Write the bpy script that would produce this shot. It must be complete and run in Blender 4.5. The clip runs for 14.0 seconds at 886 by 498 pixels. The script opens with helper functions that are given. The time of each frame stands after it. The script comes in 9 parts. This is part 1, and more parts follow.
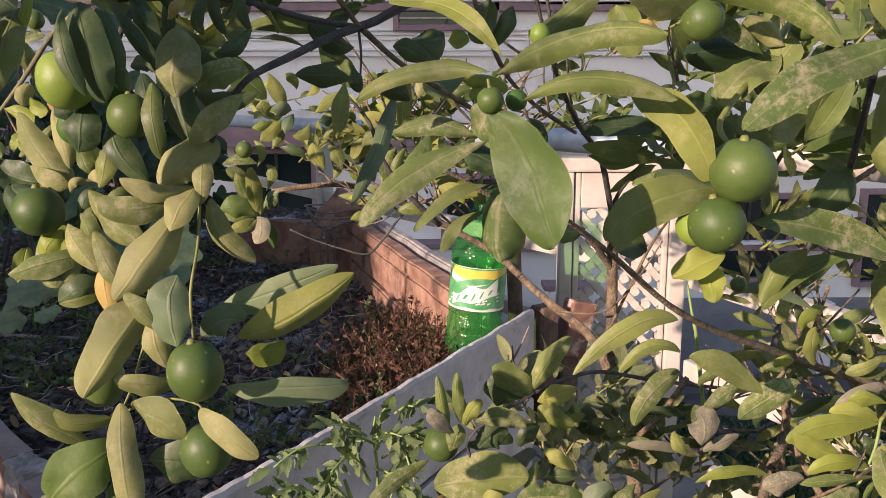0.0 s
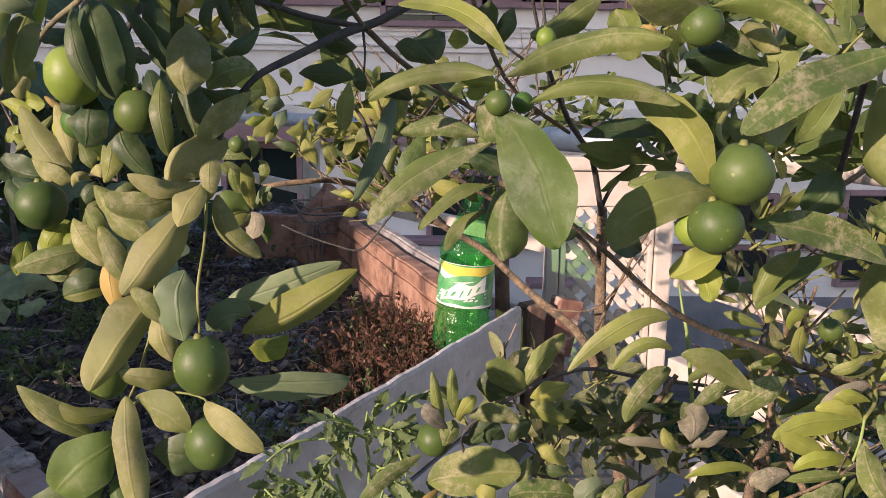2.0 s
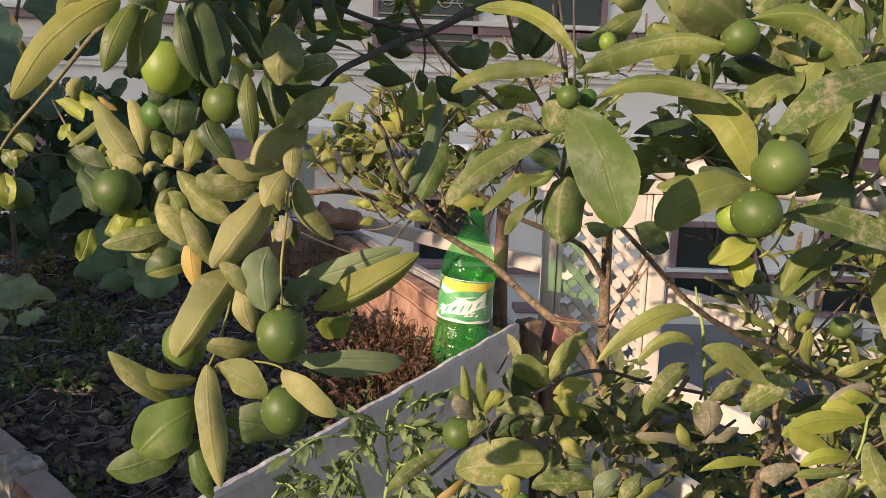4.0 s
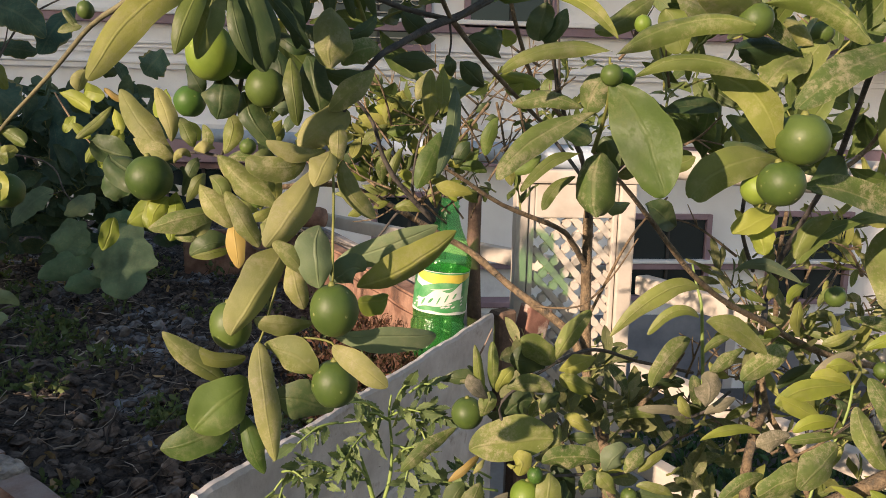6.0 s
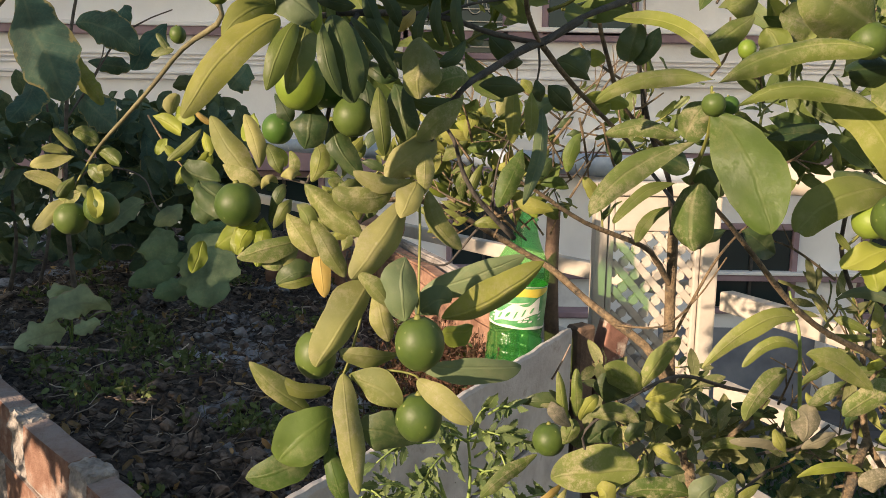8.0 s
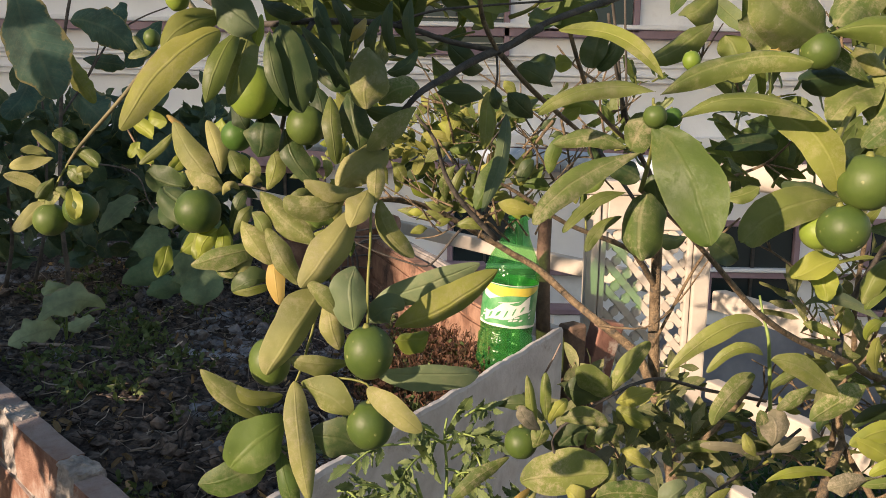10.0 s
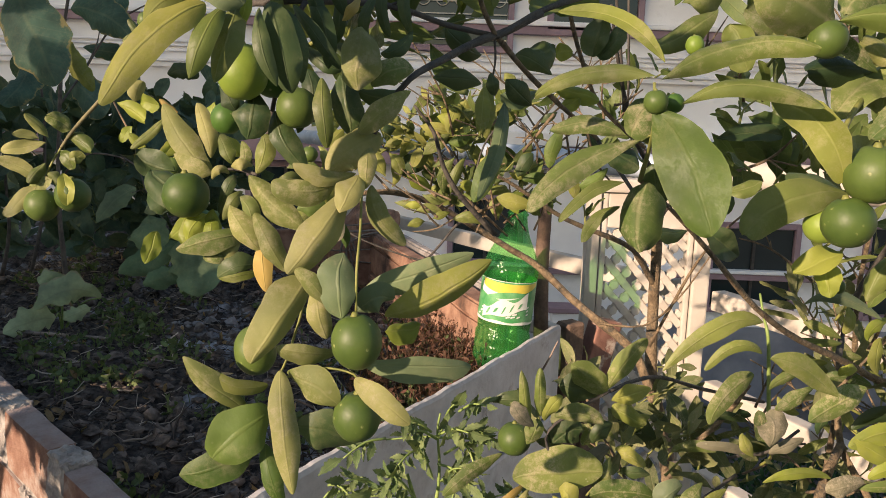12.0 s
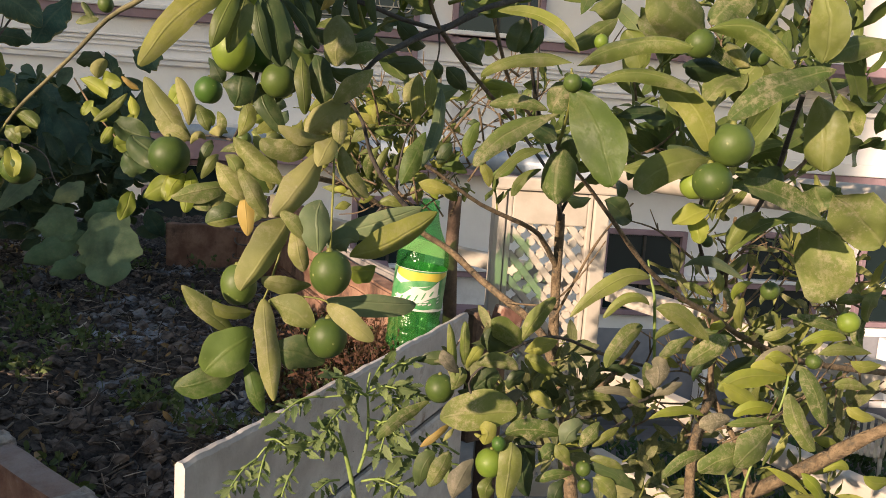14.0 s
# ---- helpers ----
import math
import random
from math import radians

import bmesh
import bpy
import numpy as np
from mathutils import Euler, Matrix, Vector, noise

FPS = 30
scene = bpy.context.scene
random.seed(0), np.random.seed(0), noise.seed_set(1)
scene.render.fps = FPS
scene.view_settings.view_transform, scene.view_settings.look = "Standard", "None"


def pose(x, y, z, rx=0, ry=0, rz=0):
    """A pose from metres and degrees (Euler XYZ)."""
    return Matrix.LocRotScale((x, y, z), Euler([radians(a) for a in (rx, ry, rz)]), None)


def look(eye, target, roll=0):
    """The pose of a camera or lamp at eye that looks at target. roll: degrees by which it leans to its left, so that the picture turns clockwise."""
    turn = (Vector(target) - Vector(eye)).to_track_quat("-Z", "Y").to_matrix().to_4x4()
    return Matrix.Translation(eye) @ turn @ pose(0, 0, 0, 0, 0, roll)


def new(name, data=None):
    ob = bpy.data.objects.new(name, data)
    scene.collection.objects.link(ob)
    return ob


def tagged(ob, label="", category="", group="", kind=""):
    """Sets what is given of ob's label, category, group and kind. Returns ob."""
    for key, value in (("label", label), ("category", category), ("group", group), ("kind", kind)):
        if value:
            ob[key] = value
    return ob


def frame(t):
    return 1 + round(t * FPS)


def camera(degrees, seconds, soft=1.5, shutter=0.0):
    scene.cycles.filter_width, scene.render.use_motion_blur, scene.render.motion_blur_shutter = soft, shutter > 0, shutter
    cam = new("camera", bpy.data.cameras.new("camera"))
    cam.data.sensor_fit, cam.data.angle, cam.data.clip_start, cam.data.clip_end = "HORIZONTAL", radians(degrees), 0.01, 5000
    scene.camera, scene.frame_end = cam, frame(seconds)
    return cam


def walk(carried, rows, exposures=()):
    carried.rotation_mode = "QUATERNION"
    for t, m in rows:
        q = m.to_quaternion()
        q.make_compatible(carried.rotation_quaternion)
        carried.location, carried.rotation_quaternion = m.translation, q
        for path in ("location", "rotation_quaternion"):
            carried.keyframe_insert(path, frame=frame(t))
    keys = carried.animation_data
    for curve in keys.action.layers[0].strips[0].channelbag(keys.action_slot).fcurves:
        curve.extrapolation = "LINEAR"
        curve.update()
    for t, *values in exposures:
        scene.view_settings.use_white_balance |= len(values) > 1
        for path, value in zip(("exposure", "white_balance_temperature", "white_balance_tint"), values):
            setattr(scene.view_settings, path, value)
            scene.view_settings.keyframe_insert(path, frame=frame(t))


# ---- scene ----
cam = camera(59.3, 14.0, soft=0.65)
PATH = [
    (0, (-0.002, 0.012, 1.249), (0.01, 1.977, 0.874), -0.1),
    (0.5, (-0.019, 0.008, 1.252), (-0.013, 1.969, 0.857), 0.1),
    (1, (-0.018, 0.012, 1.254), (-0.011, 1.973, 0.858), 0.0),
    (1.5, (-0.017, 0.006, 1.251), (0.005, 1.966, 0.855), 0.5),
    (2, (-0.011, 0.006, 1.251), (0.041, 1.968, 0.867), 0.7),
    (2.5, (-0.01, 0.01, 1.248), (0.06, 1.976, 0.886), 0.8),
    (3, (-0.016, 0.005, 1.246), (0.061, 1.975, 0.906), 1.2),
    (3.5, (-0.032, -0.015, 1.241), (0.041, 1.957, 0.921), 1.9),
    (6, (-0.097, -0.044, 1.226), (0.113, 1.919, 0.904), 1.2),
    (6.5, (-0.094, -0.043, 1.228), (0.118, 1.918, 0.898), 1.5),
    (7, (-0.108, -0.042, 1.232), (0.07, 1.922, 0.897), 1.3),
    (7.5, (-0.116, -0.042, 1.236), (-0.058, 1.933, 0.928), 1.5),
    (8, (-0.103, -0.032, 1.237), (-0.084, 1.944, 0.93), 0.9),
    (10.5, (-0.076, -0.033, 1.245), (-0.068, 1.941, 0.924), 1.1),
    (11, (-0.077, -0.029, 1.244), (-0.067, 1.945, 0.921), 1.4),
    (11.5, (-0.077, -0.028, 1.24), (-0.067, 1.945, 0.917), 1.7),
    (12, (-0.072, -0.022, 1.238), (-0.061, 1.952, 0.913), 2.0),
    (12.5, (-0.075, -0.034, 1.238), (-0.059, 1.939, 0.91), 2.1),
    (13, (-0.089, -0.06, 1.237), (-0.044, 1.912, 0.908), 3.1),
    (13.5, (-0.105, -0.097, 1.239), (0.006, 1.876, 0.935), 3.0),
    (14, (-0.106, -0.114, 1.218), (0.159, 1.846, 0.919), 3.8),
]
walk(cam, [(t, look(eye, target, roll)) for t, eye, target, roll in PATH], exposures=[(0.0, 0.82, 6100, 20), (2.0, 0.82, 6050, 21), (3.0, 0.79, 6350, 15), (3.5, 0.77, 6450, 14), (6.0, 0.76, 6650, 11), (7.0, 0.78, 6700, 11), (7.5, 0.85, 6900, 8), (8.0, 0.89, 6950, 8), (10.5, 0.84, 6750, 11), (13.0, 0.81, 6700, 11), (14.0, 0.74, 6800, 10)])

# ---- world and sun ----
SUN_DIR = Vector((-0.69, -0.69, 0.28)).normalized()
world = bpy.data.worlds.new("sky")
scene.world = world
world.use_nodes = True
wn = world.node_tree
sky = wn.nodes.new("ShaderNodeTexSky")
sky.sky_type = 'NISHITA'
sky.sun_disc = False
sky.sun_elevation = math.asin(SUN_DIR.z)
sky.sun_rotation = math.atan2(SUN_DIR.x, SUN_DIR.y)
sky.air_density, sky.dust_density = 1.2, 1.5
wn.links.new(sky.outputs[0], wn.nodes["Background"].inputs[0])
wn.nodes["Background"].inputs[1].default_value = 0.108
sun_data = bpy.data.lights.new("sun", "SUN")
sun_data.energy, sun_data.angle, sun_data.color = 5.0, radians(0.6), (1.0, 0.765, 0.575)
sun = new("sun", sun_data)
sun.matrix_world = look(SUN_DIR * 30, (0, 0, 0))

# ---- materials ----
MAT = {}


def base_mat(name, rough=0.6, metal=0.0):
    m = bpy.data.materials.new(name)
    m.use_nodes = True
    nt = m.node_tree
    b = nt.nodes["Principled BSDF"]
    b.inputs["Roughness"].default_value = rough
    b.inputs["Metallic"].default_value = metal
    MAT[name] = m
    return m, nt, b


def noise_tex(nt, scale, detail=4.0, rough=0.6, coord="Object", shift=None):
    tc = nt.nodes.new("ShaderNodeTexCoord")
    if shift:
        sv = nt.nodes.new("ShaderNodeVectorMath")
        sv.operation = "ADD"
        nt.links.new(tc.outputs[coord], sv.inputs[0])
        nt.links.new(shift, sv.inputs[1])
        n = nt.nodes.new("ShaderNodeTexNoise")
        n.inputs["Scale"].default_value = scale
        n.inputs["Detail"].default_value = detail
        n.inputs["Roughness"].default_value = rough
        nt.links.new(sv.outputs[0], n.inputs["Vector"])
        return n
    n = nt.nodes.new("ShaderNodeTexNoise")
    n.inputs["Scale"].default_value = scale
    n.inputs["Detail"].default_value = detail
    n.inputs["Roughness"].default_value = rough
    nt.links.new(tc.outputs[coord], n.inputs["Vector"])
    return n


def ramp(nt, fac, stops):
    r = nt.nodes.new("ShaderNodeValToRGB")
    e = r.color_ramp.elements
    while len(e) < len(stops):
        e.new(0.5)
    for k, (p, c) in zip(e, stops):
        k.position = p
        k.color = (*c, 1)
    nt.links.new(fac, r.inputs[0])
    return r


def blend(nt, fac, a, b, mode="MIX"):
    m = nt.nodes.new("ShaderNodeMix")
    m.data_type, m.blend_type = "RGBA", mode
    for sock, v in ((m.inputs[0], fac), (m.inputs[6], a), (m.inputs[7], b)):
        if isinstance(v, (int, float)):
            sock.default_value = v
        elif isinstance(v, tuple):
            sock.default_value = (*v, 1)
        else:
            nt.links.new(v, sock)
    return m.outputs[2]


def mathn(nt, op, a, b=0.0):
    m = nt.nodes.new("ShaderNodeMath")
    m.operation = op
    for sock, v in ((m.inputs[0], a), (m.inputs[1], b)):
        if isinstance(v, (int, float)):
            sock.default_value = v
        else:
            nt.links.new(v, sock)
    return m.outputs[0]


def relief(nt, b, height, strength=0.3, dist=0.002):
    k = nt.nodes.new("ShaderNodeBump")
    k.inputs["Strength"].default_value = strength
    k.inputs["Distance"].default_value = dist
    nt.links.new(height, k.inputs["Height"])
    nt.links.new(k.outputs[0], b.inputs["Normal"])


def grainy(name, c1, c2, scale, rough=0.7, fine=None, bump=0.4, dist=0.002, stain=None, stain_scale=6.0, stain_at=0.55):
    """A rough surface: two tones of grain, fine relief and stains of a third colour."""
    m, nt, b = base_mat(name, rough)
    n = noise_tex(nt, scale)
    col = ramp(nt, n.outputs[0], ((0.35, c1), (0.65, c2))).outputs[0]
    if stain:
        s = noise_tex(nt, stain_scale, 6.0, 0.7)
        f = ramp(nt, s.outputs[0], ((stain_at, (0, 0, 0)), (stain_at + 0.12, (1, 1, 1)))).outputs[0]
        col = blend(nt, f, col, stain)
    nt.links.new(col, b.inputs["Base Color"])
    g = noise_tex(nt, fine or scale * 8, 5.0)
    relief(nt, b, g.outputs[0], bump, dist)
    return m


def leaf_mat(name, c1, c2, rib, dust=(0.34, 0.315, 0.19), dusty=0.5, rough=0.42, thin=0.25, shine=0.32, island=False, rim=None, veins=0.02, ribs=0.38):
    """A leaf blade: midrib and side veins by its own length and width, blotches, pale dust and light through it."""
    m, nt, b = base_mat(name, rough)
    uv = nt.nodes.new("ShaderNodeUVMap")
    sep = nt.nodes.new("ShaderNodeSeparateXYZ")
    nt.links.new(uv.outputs[0], sep.inputs[0])
    if island:
        g = nt.nodes.new("ShaderNodeNewGeometry")
        rnd = g.outputs["Random Per Island"]
    else:
        o = nt.nodes.new("ShaderNodeObjectInfo")
        rnd = o.outputs["Random"]
    sh = mathn(nt, "MULTIPLY", rnd, 7.0)
    n = noise_tex(nt, 45, 5.0, 0.6, shift=sh)
    tone = mathn(nt, "ADD", mathn(nt, "MULTIPLY", n.outputs[0], 0.55), mathn(nt, "MULTIPLY", rnd, 0.55))
    col = ramp(nt, tone, ((0.25, c1), (0.8, c2))).outputs[0]
    off = mathn(nt, "ABSOLUTE", mathn(nt, "SUBTRACT", sep.outputs[0], 0.5))
    mid = ramp(nt, off, ((0.015, (1, 1, 1)), (0.05, (0, 0, 0)))).outputs[0]
    vein = mathn(nt, "SINE", mathn(nt, "MULTIPLY", mathn(nt, "SUBTRACT", sep.outputs[1], mathn(nt, "MULTIPLY", off, 0.35)), 75.0))
    veinf = ramp(nt, vein, ((0.80, (0, 0, 0)), (1.0, (veins, veins, veins)))).outputs[0]
    col = blend(nt, mathn(nt, "MULTIPLY", mathn(nt, "MAXIMUM", mid, veinf), ribs), col, rib)
    d = noise_tex(nt, 130, 6.0, 0.85, shift=sh)
    df = ramp(nt, d.outputs[0], ((0.46, (0, 0, 0)), (0.60, (1, 1, 1)))).outputs[0]
    d2 = noise_tex(nt, 30, 4.0, 0.7, shift=sh)
    df2 = ramp(nt, d2.outputs[0], ((0.40, (0, 0, 0)), (0.58, (1, 1, 1)))).outputs[0]
    col = blend(nt, mathn(nt, "MULTIPLY", mathn(nt, "MULTIPLY", df, df2), dusty), col, dust)
    vo = nt.nodes.new("ShaderNodeTexVoronoi")
    vo.inputs["Scale"].default_value = 260
    tc = nt.nodes.new("ShaderNodeTexCoord")
    nt.links.new(tc.outputs["Object"], vo.inputs["Vector"])
    sp = ramp(nt, vo.outputs["Distance"], ((0.12, (1, 1, 1)), (0.26, (0, 0, 0)))).outputs[0]
    gate = ramp(nt, noise_tex(nt, 70, 2.0, shift=sh).outputs[0], ((0.54, (0, 0, 0)), (0.66, (1, 1, 1)))).outputs[0]
    col = blend(nt, mathn(nt, "MULTIPLY", mathn(nt, "MULTIPLY", sp, gate), 0.4 * min(0.75, dusty)), col, (0.46, 0.43, 0.33))
    big = ramp(nt, noise_tex(nt, 14, 4.0, shift=sh).outputs[0], ((0.33, (0.54, 0.57, 0.60)), (0.68, (1.28, 1.25, 1.14)))).outputs[0]
    col = blend(nt, 1.0, col, big, "MULTIPLY")
    edge = ramp(nt, off, ((0.46, (0, 0, 0)), (0.5, (1, 1, 1)))).outputs[0]
    col = blend(nt, mathn(nt, "MULTIPLY", edge, 0.25), col, rib)
    if rim:
        ragged = mathn(nt, "ADD", off, mathn(nt, "MULTIPLY", mathn(nt, "SUBTRACT", n.outputs[0], 0.52), 0.42))
        col = blend(nt, mathn(nt, "MULTIPLY", ramp(nt, ragged, ((0.44, (0, 0, 0)), (0.48, (1, 1, 1)))).outputs[0], 0.55), col, rim)
    nt.links.new(col, b.inputs["Base Color"])
    b.inputs["Specular IOR Level"].default_value = shine
    rr = ramp(nt, df, ((0.0, (rough, rough, rough)), (1.0, (0.75, 0.75, 0.75)))).outputs[0]
    nt.links.new(rr, b.inputs["Roughness"])
    h = mathn(nt, "ADD", mathn(nt, "MULTIPLY", mid, -1.6 * ribs), mathn(nt, "ADD", mathn(nt, "MULTIPLY", veinf, -0.8), mathn(nt, "MULTIPLY", n.outputs[0], 0.6)))
    relief(nt, b, mathn(nt, "ADD", h, mathn(nt, "MULTIPLY", d.outputs[0], 0.35)), 0.45, 0.0014)
    tr = nt.nodes.new("ShaderNodeBsdfTranslucent")
    nt.links.new(blend(nt, 0.5, col, (0.35, 0.42, 0.05)), tr.inputs[0])
    mx = nt.nodes.new("ShaderNodeMixShader")
    mx.inputs[0].default_value = thin
    nt.links.new(b.outputs[0], mx.inputs[1])
    nt.links.new(tr.outputs[0], mx.inputs[2])
    nt.links.new(mx.outputs[0], nt.nodes["Material Output"].inputs[0])
    return m


leaf_mat("citrus", (0.084, 0.122, 0.028), (0.168, 0.196, 0.055), (0.230, 0.255, 0.100), dusty=0.42, thin=0.18)
leaf_mat("citrus_pale", (0.128, 0.155, 0.046), (0.268, 0.266, 0.104), (0.330, 0.315, 0.150), dusty=0.75, rough=0.6, thin=0.2, ribs=0.18)
leaf_mat("citrus_deep", (0.046, 0.092, 0.018), (0.098, 0.150, 0.034), (0.15, 0.19, 0.06), dusty=0.3, rough=0.5, thin=0.18, ribs=0.2)
leaf_mat("citrus_mid", (0.146, 0.176, 0.038), (0.246, 0.256, 0.066), (0.300, 0.320, 0.110), dusty=0.40, rough=0.6, thin=0.2, shine=0.22)
# cool copy for leaf backs in shade: the sky's blue is in the colour
leaf_mat("citrus_cool", (0.085, 0.130, 0.066), (0.150, 0.195, 0.105), (0.200, 0.240, 0.130), dusty=0.25, rough=0.5, thin=0.12)
# darker copy of citrus: the shade inside the crown is put into the colour
leaf_mat("citrus_shaded", (0.024, 0.052, 0.019), (0.056, 0.086, 0.031), (0.090, 0.116, 0.050), dusty=0.15, rough=0.45, thin=0.10, shine=0.35)
leaf_mat("citrus_young", (0.195, 0.260, 0.038), (0.330, 0.360, 0.072), (0.400, 0.420, 0.120), dusty=0.2, thin=0.35)
leaf_mat("citrus_dusty", (0.066, 0.110, 0.026), (0.150, 0.182, 0.052), (0.270, 0.270, 0.130), dust=(0.33, 0.30, 0.19), dusty=0.80, veins=0.08, rough=0.65, thin=0.12, shine=0.3)
leaf_mat("citrus_grey", (0.115, 0.112, 0.078), (0.215, 0.200, 0.145), (0.200, 0.190, 0.140), dust=(0.33, 0.29, 0.23), dusty=0.7, rough=0.75, thin=0.08, shine=0.2)
leaf_mat("citrus_yellow", (0.330, 0.225, 0.066), (0.450, 0.330, 0.110), (0.500, 0.400, 0.150), dusty=0.4, rough=0.6)
leaf_mat("bush", (0.088, 0.128, 0.032), (0.285, 0.290, 0.085), (0.330, 0.340, 0.120), dusty=0.25, thin=0.22, island=True)
leaf_mat("bush_dusty", (0.066, 0.096, 0.036), (0.185, 0.195, 0.085), (0.24, 0.235, 0.12), dust=(0.30, 0.27, 0.17), dusty=0.7, rough=0.65, thin=0.15, shine=0.3, island=True)
# bush once more, with the crown's shade put into its colour
leaf_mat("bush_shaded", (0.043, 0.081, 0.023), (0.123, 0.161, 0.040), (0.160, 0.180, 0.070), dusty=0.2, thin=0.2, island=True)
# eggplant tones are set dark: part of the shade over these leaves is colour
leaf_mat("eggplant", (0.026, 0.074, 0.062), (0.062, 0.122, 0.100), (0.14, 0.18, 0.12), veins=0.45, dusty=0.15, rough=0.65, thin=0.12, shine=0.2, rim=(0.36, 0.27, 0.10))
leaf_mat("eggplant_low", (0.066, 0.130, 0.070), (0.140, 0.210, 0.125), (0.13, 0.18, 0.10), dusty=0.2, rough=0.65, thin=0.14, shine=0.25, veins=0.35)
leaf_mat("squash", (0.27, 0.35, 0.20), (0.42, 0.48, 0.30), (0.26, 0.30, 0.2), dusty=0.4, rough=0.7, thin=0.15, shine=0.3, rim=(0.30, 0.21, 0.13))
# far leaves likewise carry some of their shade in the colour
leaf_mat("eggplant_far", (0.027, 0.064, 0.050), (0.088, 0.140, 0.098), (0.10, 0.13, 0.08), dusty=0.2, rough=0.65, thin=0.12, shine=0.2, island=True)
leaf_mat("tomato", (0.070, 0.118, 0.044), (0.185, 0.238, 0.098), (0.24, 0.30, 0.12), dusty=0.12, rough=0.55, thin=0.15, island=True)
leaf_mat("weed", (0.05, 0.095, 0.040), (0.15, 0.20, 0.080), (0.2, 0.24, 0.12), dusty=0.2, rough=0.7, thin=0.2, island=True)
leaf_mat("dry_weed", (0.026, 0.011, 0.009), (0.135, 0.058, 0.042), (0.2, 0.12, 0.08), dusty=0.2, rough=0.85, thin=0.1, island=True)
leaf_mat("dead_leaf", (0.13, 0.075, 0.042), (0.46, 0.30, 0.15), (0.4, 0.3, 0.2), dusty=0.4, rough=0.8, thin=0.1, island=True)
leaf_mat("lawn", (0.014, 0.045, 0.022), (0.040, 0.100, 0.044), (0.06, 0.1, 0.03), dusty=0.0, rough=0.8, thin=0.1, island=True)


def fruit_mat(name, c1, c2):
    m, nt, b = base_mat(name, 0.50)
    b.inputs["Specular IOR Level"].default_value = 0.38
    o = nt.nodes.new("ShaderNodeObjectInfo")
    n = noise_tex(nt, 60, 4.0)
    t = mathn(nt, "ADD", mathn(nt, "MULTIPLY", n.outputs[0], 0.7), mathn(nt, "MULTIPLY", o.outputs["Random"], 0.35))
    col = ramp(nt, t, ((0.25, c1), (0.8, c2))).outputs[0]
    v = nt.nodes.new("ShaderNodeTexVoronoi")
    tc = nt.nodes.new("ShaderNodeTexCoord")
    nt.links.new(tc.outputs["Object"], v.inputs["Vector"])
    v.inputs["Scale"].default_value = 190
    spot = ramp(nt, v.outputs["Distance"], ((0.10, (1, 1, 1)), (0.2, (0, 0, 0)))).outputs[0]
    many = noise_tex(nt, 110, 3.0)
    spot = mathn(nt, "MULTIPLY", spot, ramp(nt, many.outputs[0], ((0.5, (0, 0, 0)), (0.62, (1, 1, 1)))).outputs[0])
    col = blend(nt, mathn(nt, "MULTIPLY", spot, 0.55), col, (0.45, 0.45, 0.2))
    nt.links.new(col, b.inputs["Base Color"])
    b.inputs["Subsurface Weight"].default_value = 0.12
    b.inputs["Subsurface Radius"].default_value = (0.4, 0.6, 0.1)
    b.inputs["Subsurface Scale"].default_value = 0.004
    w = nt.nodes.new("ShaderNodeTexVoronoi")
    nt.links.new(tc.outputs["Object"], w.inputs["Vector"])
    w.inputs["Scale"].default_value = 620
    relief(nt, b, w.outputs["Distance"], 0.10, 0.0004)
    return m


fruit_mat("lime", (0.038, 0.072, 0.013), (0.090, 0.132, 0.028))
fruit_mat("lime_pale", (0.10, 0.17, 0.02), (0.20, 0.27, 0.04))
# darker copy of lime; on fruit inside the crown it holds their shade as colour
fruit_mat("lime_dark", (0.025, 0.07, 0.012), (0.06, 0.13, 0.02))

grainy("bark", (0.125, 0.088, 0.052), (0.285, 0.208, 0.125), 90, 0.85, 320, 1.0, 0.005, (0.09, 0.078, 0.06), 40, 0.52)
grainy("bark_dark", (0.036, 0.033, 0.031), (0.092, 0.080, 0.068), 60, 0.8, 240, 0.7, 0.003, (0.16, 0.135, 0.10), 30, 0.62)
grainy("twig_green", (0.12, 0.14, 0.03), (0.22, 0.22, 0.06), 80, 0.6, 300, 0.3, 0.001)
grainy("sapling_bark", (0.10, 0.095, 0.05), (0.21, 0.19, 0.10), 60, 0.75, 260, 0.6, 0.002, (0.08, 0.07, 0.05), 30, 0.58)
grainy("stem_green", (0.16, 0.24, 0.06), (0.26, 0.34, 0.10), 60, 0.55, 300, 0.2, 0.001)
grainy("stalk", (0.055, 0.045, 0.04), (0.12, 0.10, 0.08), 50, 0.8, 200, 0.5, 0.002)
grainy("soil", (0.008, 0.006, 0.006), (0.135, 0.108, 0.094), 46, 0.95, 150, 1.0, 0.016, (0.56, 0.59, 0.66), 2.6, 0.515)
grainy("clod", (0.012, 0.009, 0.008), (0.23, 0.18, 0.15), 24, 0.95, 160, 0.9, 0.006, (0.36, 0.37, 0.40), 2.4, 0.52)
grainy("straw", (0.030, 0.022, 0.019), (0.40, 0.31, 0.25), 13, 0.85, 200, 0.3, 0.001)
m, nt, b = base_mat("root", 0.88)
geo = nt.nodes.new("ShaderNodeNewGeometry")
nt.links.new(ramp(nt, geo.outputs["Random Per Island"], ((0.0, (0.018, 0.014, 0.012)), (0.50, (0.065, 0.048, 0.038)), (0.78, (0.20, 0.155, 0.12)), (1.0, (0.56, 0.48, 0.40)))).outputs[0], b.inputs["Base Color"])
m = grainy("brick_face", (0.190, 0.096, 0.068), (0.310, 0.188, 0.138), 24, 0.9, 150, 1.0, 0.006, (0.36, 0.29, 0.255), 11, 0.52)
